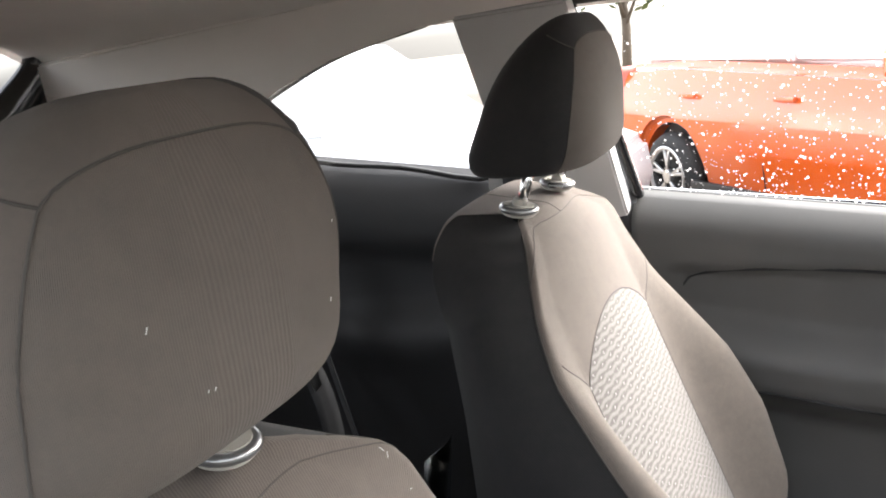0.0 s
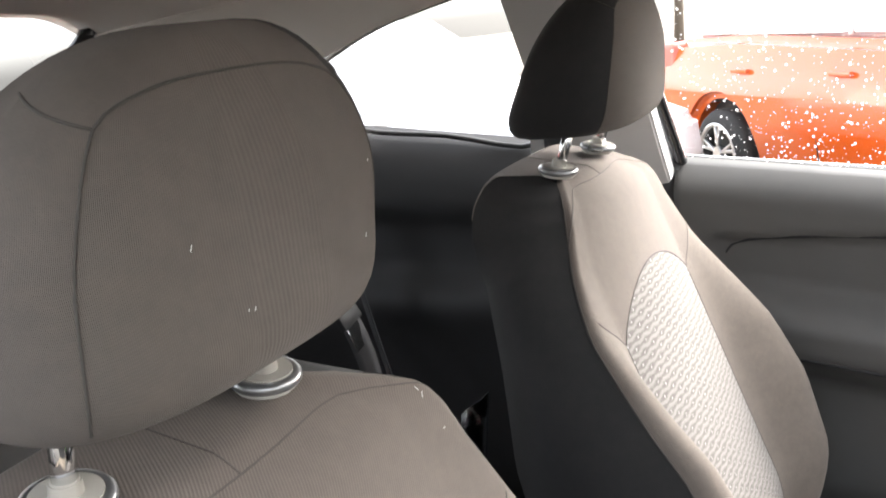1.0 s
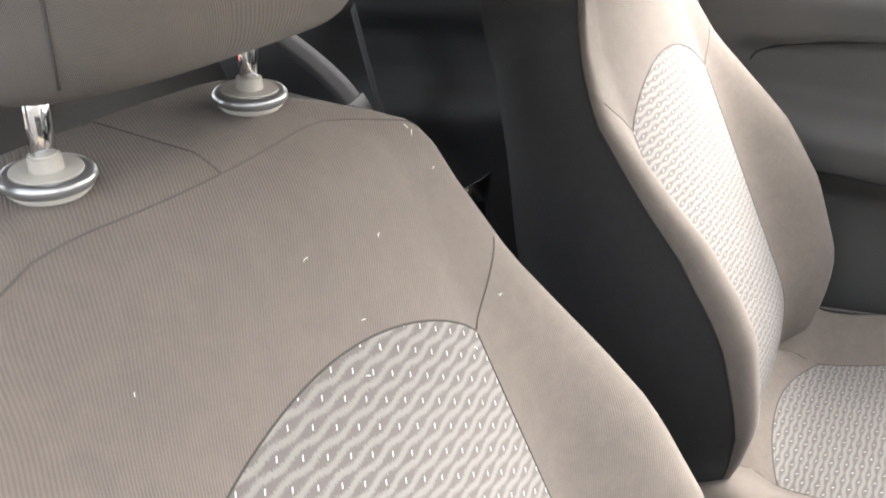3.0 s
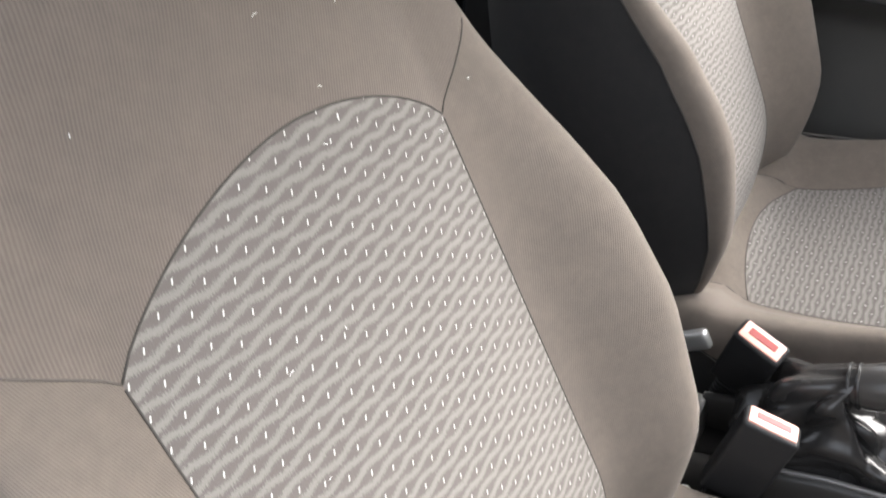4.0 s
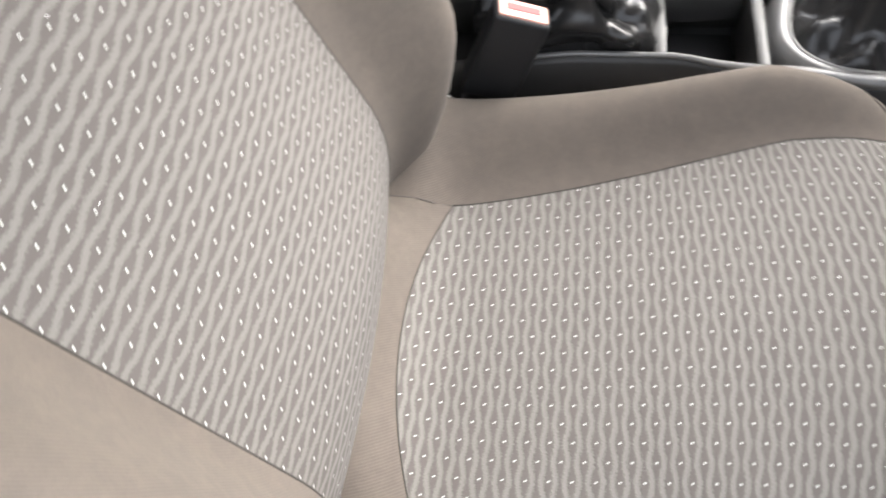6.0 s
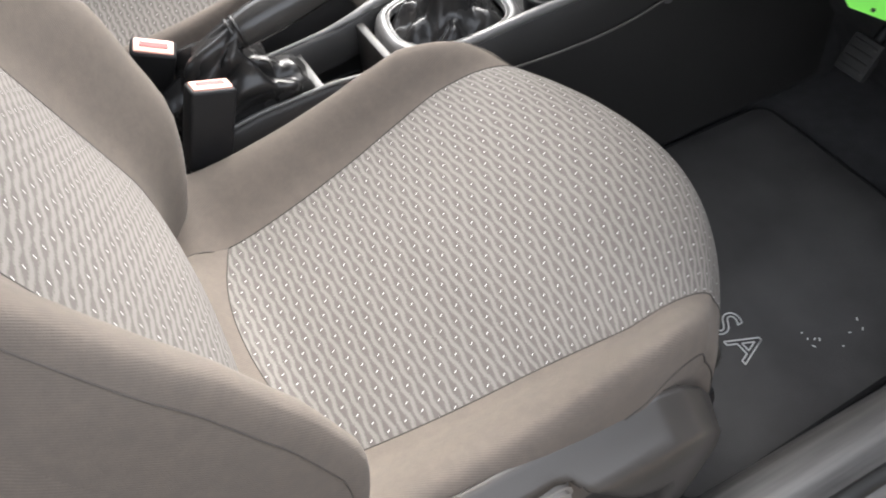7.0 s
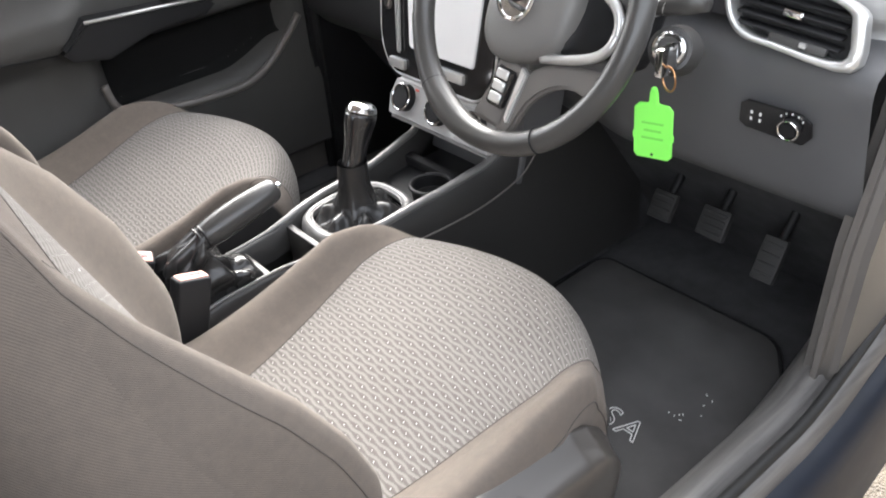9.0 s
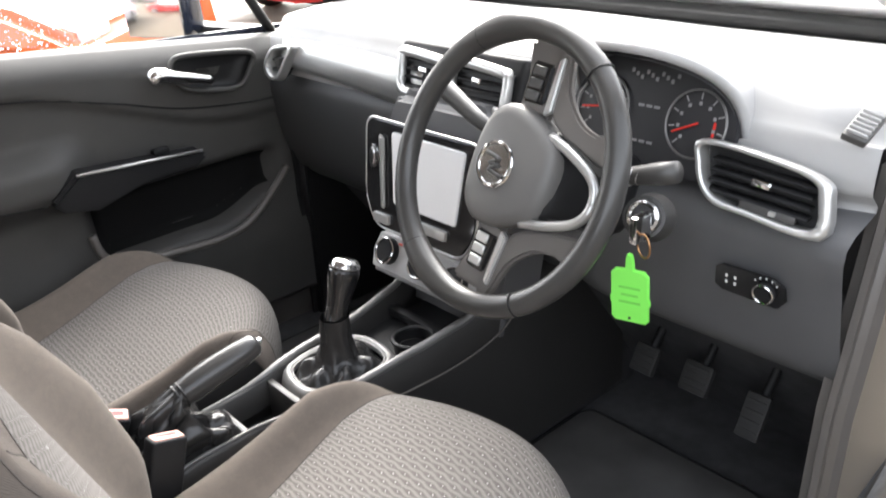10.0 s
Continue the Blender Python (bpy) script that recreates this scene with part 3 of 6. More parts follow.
    seat_curve(face_of, [(c, insert_top(c)) for c in cs], 0.0008, "seam", seat)
    seat_curve(face_of, [(c, top_low(c)) for c in cc], 0.0007, "seam", seat, SEAM_SOFT)
    # headrest
    vs = [0, 0.01, 0.03, 0.06, 0.1] + [0.15 + 0.6 * i / 12 for i in range(13)] + [HEAD_ROW, 0.84, 0.88, 0.92, 0.95, 0.975, 0.99, 1.0]
    head = tagged(hang(new("headrest", bpy.data.meshes.new("headrest")), seat), "grey-brown cloth headrest, one side coloured charcoal for its shade")
    head.location = (dx, dy, 0)
    ps = [0.388 * i / 25 for i in range(25)] + [0.388 + 0.224 * i / 20 for i in range(20)] + [0.612 + 0.388 * i / 25 for i in range(25)]
    U = len(ps)
    cells = [[head_cell(q, t) for q in ps] for t in vs]
    v, f = grid([[head_point(*c) for c in row] for row in cells], closed_u=True)
    n = len(v)
    f = list(f) + [tuple(range(U))[::-1], tuple(n - U + i for i in range(U))]
    head.data.from_pydata([tuple(map(float, p)) for p in v], [], f)
    layer = head.data.uv_layers.new(name="cloth")
    idx = np.empty(len(head.data.loops), dtype=np.int32)
    head.data.loops.foreach_get("vertex_index", idx)
    wrap = np.array([(abs(0.5 - c[0]) * 0.78, c[1] * 0.18) for row in cells for c in row], dtype=np.float32)
    layer.data.foreach_set("uv", wrap[idx].ravel())
    head.data.shade_smooth()
    head.data.materials.append(CLOTH_HEAD)
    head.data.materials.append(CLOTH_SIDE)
    # shade put into the colour: charcoal towards the console, and over the passenger's crown
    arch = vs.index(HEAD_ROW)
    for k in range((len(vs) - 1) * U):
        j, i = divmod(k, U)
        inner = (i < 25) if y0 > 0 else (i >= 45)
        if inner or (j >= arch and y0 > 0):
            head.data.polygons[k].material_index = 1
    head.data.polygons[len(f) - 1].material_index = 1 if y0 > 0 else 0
    loop = []
    ua, ub, va, vb = 0.388, 0.612, 0.05, 0.88
    for i in range(13):
        loop.append(head_point(ua - 0.045 * (1 - i / 12) ** 0.8, va + (vb - va - 0.1) * i / 12))
    for i in range(1, 20):
        q = i / 20
        loop.append(head_point(ua + (ub - ua) * q, vb - 0.1 + 0.085 * math.sin(math.pi * q) ** 0.6))
    for i in range(13):
        loop.append(head_point(ub + 0.045 * (i / 12) ** 0.8, vb - 0.1 - (vb - va - 0.1) * i / 12))
    put("seam", *tube(loop, 0.0008, 6), SEAM, head)
    for uu, du in ((ua, -1), (ub, 1)):
        put("seam", *tube([head_point(uu + du * 0.13 * i / 10, vb - 0.1 + 0.1 * i / 10) for i in range(11)], 0.0008, 6), SEAM, head)
    # posts and collars
    for y in (0.074 + dy * 0.3, -0.074 + dy * 0.3):
        top, foot = Vector((-0.16 + dx, y, 1.2)), Vector((-0.182 + dx * 0.6, y, 1.11))
        put("post", *tube([foot - BASE, top - BASE], 0.0062, 16), CHROME, seat, "chrome headrest post")
        tilt = Matrix.Translation(Vector((-0.176 + dx * 0.6, y, 1.1315)) - BASE) @ pose(0, 0, 0, 0, 10, 0)
        collar = part("collar", disc(0.0205, 0.0195, 0.012, 40, tilt, 0.002), COLLAR, seat, "pale grey guide collar")
        part("collar_rim", ring(0.0195, 0.004, 40, 10, tilt @ pose(0, 0, 0.0015)), SATIN_RIM, collar, "satin metal collar rim")
        part("collar_sleeve", disc(0.0085, 0.0078, 0.01, 24, tilt @ pose(0, 0, 0.009), 0.001), COLLAR, collar)
    # cushion
    A = [i / 56 for i in range(57)]
    pts, uv = [], []
    for j in range(57):
        row = []
        for c in cs:
            a = cush_start(c) + (1 - cush_start(c)) * j / 56
            p = cush_top(c, a)
            row.append(p)
            uv.append((p[1], cush_arc(a) * 1.1))
        pts.append(row)
    v, f = grid(pts)
    put("cushion_insert", v, f, WAVES, seat, "grey cloth with pale wavy lines and white ticks", uv=uv)
    for sgn in (1, -1):
        v, f, cl = cloth_grid([[cush_top(sgn * c, a) for c in ks] for a in A])
        put("cushion_bolster", v, f if sgn > 0 else [tuple(reversed(q)) for q in f], CLOTH, seat, uv=cl)
        v, f, cl = cloth_grid([[cush_side(i / 8, a, sgn) for i in range(9)] for a in A])
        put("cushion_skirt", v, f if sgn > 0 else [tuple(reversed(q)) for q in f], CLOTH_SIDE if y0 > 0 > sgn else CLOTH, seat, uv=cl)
    pts = [[cush_top(c, cush_start(c) * j / 6) for c in cs] for j in range(7)]
    v, f, cl = cloth_grid(pts)
    put("cushion_rear_band", v, f, CLOTH, seat, uv=cl)
    for sgn in (1, -1):
        seat_curve(cush_top, [(sgn * 1.0, 0.128 + 0.85 * i / 50) for i in range(51)], 0.0008, "seam", seat)
        seat_curve(cush_top, [(sgn * 1.0, 0.128 - 0.09 * i / 6) for i in range(7)], 0.0008, "seam", seat, SEAM_SOFT)
        if sgn > 0 or y0 > 0:
            seat_curve(cush_top, [(sgn * (1 + 0.9 * i / 8), 0.70 - 0.12 * (i / 8) ** 1.5) for i in range(9)], 0.0008, "seam", seat)
        side = lambda c, a, g=sgn: cush_side(c, a, g)
        seat_curve(side, [(0.03, 0.05 + 0.9 * i / 40) for i in range(41)], 0.001, "seam", seat)
    seat_curve(cush_top, [(c, cush_start(c)) for c in cs], 0.0008, "seam", seat)
    # frame below, carrying the seat on the floor rails
    part("seat_pan", rbox(0.50, 0.44, 0.10, 0.02, 2, pose(0.03, 0, 0.12)), BLACK, seat, "black seat pan")
    for y in (0.17, -0.17):
        part("seat_rail", rbox(0.6, 0.045, 0.06 + z0, 0.006, 2, pose(0.0, y, 0.01 - z0 / 2)), BLACK, seat, "black steel seat rail")
        part("seat_leg", rbox(0.36, 0.03, 0.06, 0.006, 2, pose(0.0, y, 0.07)), BLACK, seat)
    # recliner joint covers
    for y in (0.235, -0.235):
        part("hinge_cover", disc(0.05, 0.045, 0.03, 32, pose(0.045 - BASE.x, y, 0.47 - BASE.z, 90 if y < 0 else -90), 0.006), TRIM_PLASTIC, seat)
    part("hinge_bracket", rbox(0.05, 0.018, 0.026, 0.0075, 3, pose((0.068 if y0 < 0 else 0.057) - BASE.x, 0.262 if y0 < 0 else -0.25, (0.492 if y0 < 0 else 0.512) - BASE.z, 0, -25, 0)), SILVER, seat, "bright metal hinge bracket")
    return seat


driver_seat = front_seat(0.0, -0.365, "grey-brown cloth driver's seat with wave-patterned insert", 0.016)
passenger_seat = front_seat(-0.03, 0.352, "grey-brown cloth passenger seat beside the door, wave-patterned insert", 0.0, 0.024, 0.012)

# ---- the car's shell: floor, sides, roof, windows ----
def belt(x):
    """Height of the window sill along the car's side."""
    return 1.048 - 0.115 * x if x > -0.2 else 1.071 - 0.125 * (x + 0.2)


def lean(z):
    """How far out the glass stands at a height."""
    return 0.752 - 0.42 * (z - 1.05)


def side_plate(name, outline, thick, mat, parent=None, label="", y_off=0.0, bevel=0.004, mirror_y=False):
    """A plate of (x, z) points in the leaning plane of the left windows."""
    up = Vector((0, -0.42, 1))
    o = Vector((0, 0.752 + y_off, 1.05))
    pts = [(x, (z - 1.05) * up.length) for x, z in outline]
    bm = slab(pts, thick, frame3(o, (1, 0, 0), up), bevel)
    if mirror_y:
        bmesh.ops.scale(bm, vec=(1, -1, 1), verts=bm.verts)
    return part(name, bm, mat, parent, label)


# floor pan and carpet
bm = rbox(2.9, 1.46, 0.05, 0.01, 1, pose(-0.2, 0.0, 0.19))
floor = tagged(part("floor", bm, CARPET, None), "black carpeted car floor", "floor", kind="structure")
bulkhead = tagged(part("wall_front", slab([(-0.72, 0.16), (0.72, 0.16), (0.72, 1.0), (-0.72, 1.0)], 0.03, frame3((1.24, 0, 0), (0, 1, 0), (0.12, 0, 1)), 0.004), CARPET, None), "black carpeted footwell bulkhead", "wall", kind="structure")
bm = rbox(0.02, 1.4, 0.5, 0.004, 1, pose(1.12, 0, 0.36, 0, -35, 0))
toe = tagged(part("footwell_slope", bm, CARPET, None), "black carpeted toe board slope", "wall", kind="structure")
bm = rbox(1.2, 0.20, 0.26, 0.05, 4, pose(0.6, -0.005, 0.32))
tunnel = tagged(part("floor_tunnel", bm, CARPET, None), "black carpeted centre tunnel", "floor", kind="structure")

# headliner
rows = []
for i in range(25):
    x = -1.30 + 1.78 * i / 24
    crown = 1.492 - (0.012 if x < -0.35 else 0.06) * ((x + 0.35) / 0.9) ** 2
    line = []
    for j in range(41):
        t = -1 + 2 * j / 40
        y = (0.635 if t > 0 else 0.60) * t
        z = crown - 0.03 * t * t - (0.075 if t > 0 else 0.012) * max(0, (abs(t) - 0.72) / 0.28) ** 2
        line.append((x, y, z))
    rows.append(line)
ceiling = sheet(rows, 0.025, "ceiling", HEADLINER)
ceiling.modifiers["thick"].offset = 1.0
tagged(ceiling, "pale grey cloth headliner", "ceiling", kind="structure")
roof = sheet([[(p[0], p[1] * 1.06, p[2] + 0.06) for p in line] for line in rows[::3]], 0.01, "roof", NAVY_PAINT)
tagged(roof, "dark navy painted roof", "roof", kind="structure")

# left side: cant rail, pillars, quarter window
QW = [(-0.86, 1.20), (-0.751, 1.15), (-0.58, 1.129), (-0.40, 1.104), (-0.368, 1.24), (-0.376, 1.378), (-0.449, 1.37), (-0.61, 1.341), (-0.735, 1.302), (-0.84, 1.255)]
rail = tagged(side_plate("trim", [(-1.3, 1.345), (-0.9, 1.274), (-0.84, 1.259), (-0.735, 1.306), (-0.61, 1.345), (-0.449, 1.374), (-0.376, 1.382), (-0.2, 1.39), (0.1, 1.365), (0.45, 1.30), (0.5, 1.36), (0.1, 1.44), (-0.4, 1.445), (-0.9, 1.42), (-1.3, 1.40)], 0.03, HEADLINER, None, "", -0.018), "pale beige roof rail trim above the side windows", "trim", kind="structure")
tagged(side_plate("pillar_trim", [(-0.40, 1.06), (-0.20, 1.04), (-0.168, 1.045), (-0.20, 1.39), (-0.376, 1.386), (-0.365, 1.24), (-0.397, 1.105)], 0.035, PILLAR, None, "", -0.02), "light grey plastic centre pillar trim", "pillar", kind="structure")
tagged(side_plate("pillar_trim", [(-1.3, 1.10), (-0.74, 1.13), (-0.745, 1.146), (-0.866, 1.2), (-0.843, 1.262), (-0.9, 1.276), (-1.3, 1.35)], 0.03, HEADLINER, None, "", -0.018), "pale beige rear pillar trim", "pillar", kind="structure")
window_1 = tagged(thing("window_1", (-0.6, 0.7, 1.2), "fixed rear quarter window with a black rubber edge", "window"), kind="structure")


def lean_point(x, z, off=0.0):
    return Vector((x, lean(z) + off, z))


def window_parts(win, outline, off):
    pts = [lean_point(x, z, off) - Vector(win.location) for x, z in outline]
    bmp = to_bm(pts, [tuple(range(len(pts)))])
    pane = part("pane", bmp, GLASS, win)
    pane.visible_shadow = False
    v, f = tube(smooth_path([lean_point(x, z, off - 0.004) - Vector(win.location) for x, z in outline], 4, True), 0.0048, 8, closed=True)
    put("rubber_seal", v, f, RUBBER, win)


window_parts(window_1, QW, 0.004)

# lower rear side trim with its arm hollow
rows = []
for i in range(37):
    x = -1.25 + 1.09 * i / 36
    line = []
    for j in range(33):
        t = j / 32
        z = 0.40 + (belt(x) + 0.012 - 0.40) * t
        y = 0.70
        y += 0.052 * max(0, (t - 0.88) / 0.12) ** 1.5
        top = 0.985 - 0.05 * (x + 0.6)
        hollow = max(0.0, min(1.0, (z - 0.83 - 0.35 * max(0, x + 0.55) ** 1.0) / 0.03)) * max(0.0, min(1.0, (top - z) / 0.025))
        inx = max(0.0, min(1.0, (x + 0.95) / 0.08)) * max(0.0, min(1.0, (-0.33 - x) / 0.08))
        y += 0.035 * hollow * inx
        y -= 0.022 * math.exp(-((z - 0.80 - 0.2 * max(0, x + 0.55)) / 0.05) ** 2) * inx
        line.append((x, y, z))
    rows.append(line)
v, f = grid(rows)
rear_side = put("wall_left_rear", v, f, REAR_TRIM)
s_ = rear_side.modifiers.new("thick", "SOLIDIFY")
s_.thickness, s_.offset = 0.02, 1.0
tagged(rear_side, "dark charcoal moulded rear side panel with an arm hollow", "side panel", kind="structure")

# outer skin of the left side below the windows
bm = slab([(-1.9, 0.25), (1.25, 0.25), (1.25, 0.93), (0.6, 0.97), (-0.2, 1.055), (-1.3, 1.12), (-1.9, 1.1)], 0.02, frame3((0, 0.85, 0), (1, 0, 0), (0, 0, 1)), 0.006)
skin = tagged(part("wall_left", bm, NAVY_PAINT, None), "dark navy painted outer door skin", "bodywork", kind="structure")
bm = slab([(-1.9, 0.25), (-0.2, 0.25), (-0.26, 0.6), (-0.24, 1.055), (-1.3, 1.12), (-1.9, 1.1)], 0.02, frame3((0, -0.83, 0), (1, 0, 0), (0, 0, 1)), 0.006)
tagged(part("wall_right_rear", bm, NAVY_PAINT, None), "dark navy painted rear wing", "bodywork", kind="structure")
bm = slab([(-1.3, 0.25), (-0.24, 0.25), (-0.30, 0.6), (-0.28, 1.07), (-1.3, 1.14)], 0.02, frame3((0, -0.70, 0), (1, 0, 0), (0, 0, 1)), 0.006)
tagged(part("wall_right_trim", bm, GREY_PLASTIC, None), "dark charcoal rear side panel", "side panel", kind="structure")
tagged(side_plate("pillar_trim", [(-0.46, 1.06), (-0.24, 1.04), (-0.26, 1.42), (-0.46, 1.42)], 0.05, PILLAR, None, "", -0.03, mirror_y=True), "light grey plastic centre pillar trim", "pillar", kind="structure")
tagged(side_plate("trim", [(-1.3, 1.33), (-0.9, 1.25), (-0.42, 1.40), (-0.2, 1.43), (0.3, 1.42), (0.5, 1.37), (0.52, 1.40), (0.3, 1.45), (-0.4, 1.46), (-0.9, 1.43), (-1.3, 1.40)], 0.03, HEADLINER, None, "", -0.018, mirror_y=True), "pale beige roof rail trim above the door opening", "trim", kind="structure")
tagged(side_plate("pillar_trim", [(-1.3, 1.10), (-0.74, 1.13), (-0.862, 1.2), (-0.83, 1.245), (-0.9, 1.262), (-1.3, 1.35)], 0.03, HEADLINER, None, "", -0.018, mirror_y=True), "pale beige rear pillar trim", "pillar", kind="structure")

# tailgate: dark frame round the rear window
RW = [(-0.29, 1.17), (0.29, 1.17), (0.40, 1.29), (0.455, 1.345), (0.505, 1.41), (0.46, 1.45), (-0.46, 1.45), (-0.505, 1.41), (-0.455, 1.345), (-0.40, 1.29)]
tail = tagged(thing("window_2", (-1.4, 0, 1.0), "tailgate rear window in a glossy black frame", "window"), kind="structure")
tm = frame3((-1.47, 0, 1.0), (0, 1, 0), (0.55, 0, 1))
loop = [tm @ Vector((y * 1.09, (z - 1.0) * 1.14, 0)) - Vector(tail.location) for y, z in RW]
loop_out = [tm @ Vector((y * (1.27 if z > 1.38 else 1.36), (z - 1.0) * 1.14 + (0.03 if z > 1.38 else -0.06 if z < 1.3 else 0.0), 0.012)) - Vector(tail.location) for y, z in RW]
a, b = smooth_path(loop, 5, True), smooth_path(loop_out, 5, True)
nn = len(a)
vv = [*a, *b, *[p + Vector((-0.03, 0, 0.0)) for p in a]]
ff = [(i, (i + 1) % nn, nn + (i + 1) % nn, nn + i) for i in range(nn)] + [(i, 2 * nn + i, 2 * nn + (i + 1) % nn, (i + 1) % nn) for i in range(nn)]
put("window_frame", vv, ff, GLOSS_BLACK, tail)
bmp = to_bm([p + Vector((-0.03, 0, 0)) for p in a], [tuple(range(nn))])
pane = part("pane", bmp, GLASS, tail)
pane.visible_shadow = False
bm = rbox(0.05, 1.5, 0.75, 0.01, 1, pose(-1.62, 0, 0.62))
tagged(part("wall_rear", bm, GREY_PLASTIC, None), "dark tailgate lower trim", "tailgate", kind="structure")

# windscreen with its pillars
WS = [(-0.66, 0), (0.66, 0), (0.56, 0.80), (-0.56, 0.80)]
screen = tagged(thing("window_3", (0.9, 0, 1.2), "wide windscreen with black lower edge", "windscreen"), kind="structure")
wm = frame3((1.26, 0, 0.995), (0, 1, 0), (-0.80, 0, 0.44))
bmp = to_bm([wm @ Vector((x, y, 0)) - Vector(screen.location) for x, y in WS], [(0, 1, 2, 3)])
pane = part("pane", bmp, GLASS, screen)
pane.visible_shadow = False
v, f = tube([wm @ Vector((x, 0.02, -0.004)) - Vector(screen.location) for x in (-0.7, -0.3, 0, 0.3, 0.7)], 0.014, 8)
put("lower_seal", v, f, RUBBER, screen)
for sgn in (1, -1):
    ob = put("pillar_trim", *tube(smooth_path([(1.22, sgn * 0.70, 0.98), (0.95, sgn * 0.68, 1.13), (0.68, sgn * 0.64, 1.28), (0.45, sgn * 0.60, 1.39)], 6), [0.05] * 19, 12), PILLAR if sgn < 0 else DASH)
    tagged(ob, "slim windscreen pillar trim", "pillar", kind="structure")
bm = rbox(0.7, 1.5, 0.04, 0.015, 2, pose(1.6, 0, 0.95, 0, 4, 0))
bonnet = tagged(part("bonnet", bm, NAVY_PAINT, None), "dark navy bonnet beyond the windscreen", "bonnet", kind="structure")
wip = thing("wiper", (1.3, 0.1, 1.0), "black windscreen wiper lying on the glass", "wiper")
put("arm", *tube([(0.06, -0.55, 0.0), (0.0, -0.1, 0.03), (-0.02, 0.25, 0.035)], 0.008, 8), BLACK, wip)
put("blade", *tube([(0.01, -0.35, 0.02), (-0.01, 0.1, 0.03), (-0.01, 0.42, 0.025)], 0.006, 6), RUBBER, wip)

# right sill, kick panel and outer sill
SECT = [(-0.615, 0.21), (-0.63, 0.30), (-0.655, 0.352), (-0.685, 0.365), (-0.70, 0.362), (-0.703, 0.352), (-0.715, 0.350), (-0.722, 0.362), (-0.735, 0.362), (-0.742, 0.348), (-0.746, 0.335)]
PAINTED = [(-0.744, 0.338), (-0.757, 0.336), (-0.772, 0.326), (-0.782, 0.3), (-0.785, 0.2)]
rows = []
for i in range(40):
    x = -0.5 + 1.55 * i / 39
    up = 0.55 * max(0, x - 0.72) ** 1.6
    rows.append([(x, y + 0.06 * max(0, x - 0.7), z + up * (1 if y > -0.75 else 0.6)) for y, z in SECT])
v, f = grid(rows)
sill = put("sill", v, f, SILL)
tagged(sill, "scuffed grey plastic door sill with rubber lips", "sill", kind="structure")
v, f = tube([(x, -0.722 + 0.06 * max(0, x - 0.7), 0.366 + 0.55 * max(0, x - 0.72) ** 1.6) for x in np.linspace(-0.5, 1.0, 40)], 0.009, 8)
tagged(put("door_seal", v, f, RUBBER), "black rubber door seal along the sill", "seal", kind="structure")
v, f = grid([[(x, y + 0.06 * max(0, x - 0.7), z + 0.33 * max(0, x - 0.72) ** 1.6) for y, z in [*PAINTED, (-0.78, 0.1)]] for x in np.linspace(-0.5, 1.05, 30)])
tagged(put("outer_sill", v, f, SILL_PAINT), "dark navy painted outer sill", "sill", kind="structure")
kick = tagged(part("kick_panel", slab([(0.80, 0.22), (1.2, 0.22), (1.2, 0.95), (0.86, 0.95), (0.80, 0.6)], 0.05, frame3((0, -0.64, 0), (1, 0, 0), (0, -0.05, 1)), 0.02, 3), TRIM_PLASTIC, None), "grey plastic kick panel beside the footwell", "side panel", kind="structure")
bm = slab([(-0.5, 0.16), (1.2, 0.16), (1.2, 0.40), (-0.5, 0.37)], 0.12, frame3((0, 0.84, 0), (1, 0, 0), (0, 0, 1)), 0.02, 3)
tagged(part("sill", bm, TRIM_PLASTIC, None), "grey plastic sill below the passenger door", "sill", kind="structure")
bm = slab([(0.84, 0.20), (1.25, 0.20), (1.25, 0.97), (0.86, 0.95)], 0.05, frame3((0, 0.72, 0), (1, 0, 0), (0, 0, 1)), 0.02, 3)
tagged(part("kick_panel", bm, BLACK, None), "black kick panel beside the passenger footwell", "side panel", kind="structure")

# ---- passenger door ----
door = tagged(thing("door_1", (0.4, 0.70, 0.35), "charcoal passenger door trim with armrest, pocket and window", "car door"), kind="structure")
DO = Vector(door.location)


def bell(v, c, w):
    return math.exp(-((v - c) / w) ** 2)


def step(v, a, b):
    t = min(1.0, max(0.0, (v - a) / (b - a)))
    return t * t * (3 - 2 * t)


def door_line(x):
    """The crease between the upper ledge and the padded panel."""
    return 0.945 - 0.01 * (x + 0.1) if x < 0.2 else 0.942 - 0.14 * step(x, 0.2, 0.75) - 0.03 * (x - 0.2)


def door_y(x, z):
    y = 0.70
    b = belt(x)
    y += 0.05 * max(0, (z - b + 0.055) / 0.055) ** 1.6
    y += 0.016 * step(z, door_line(x) + 0.002, door_line(x) - 0.010) * step(x, -0.12, -0.085)
    rest = 0.815 - 0.16 * (x + 0.1) if x < 0.15 else 0.775
    y -= 0.052 * step(z, rest + 0.07, rest + 0.005) * step(z, rest - 0.10, rest - 0.03) * (1 - step(x, 0.28, 0.40))
    y -= 0.03 * step(z, 0.66, 0.45) * step(x, -0.1, 0.25)
    hole = step(z, 0.53 + 0.06 * step(x, 0.62, 0.85), 0.56 + 0.06 * step(x, 0.62, 0.85)) * step(z, 0.70, 0.655) * step(x, 0.335, 0.40) * step(x, 0.84, 0.76)
    y += 0.075 * hole
    return y


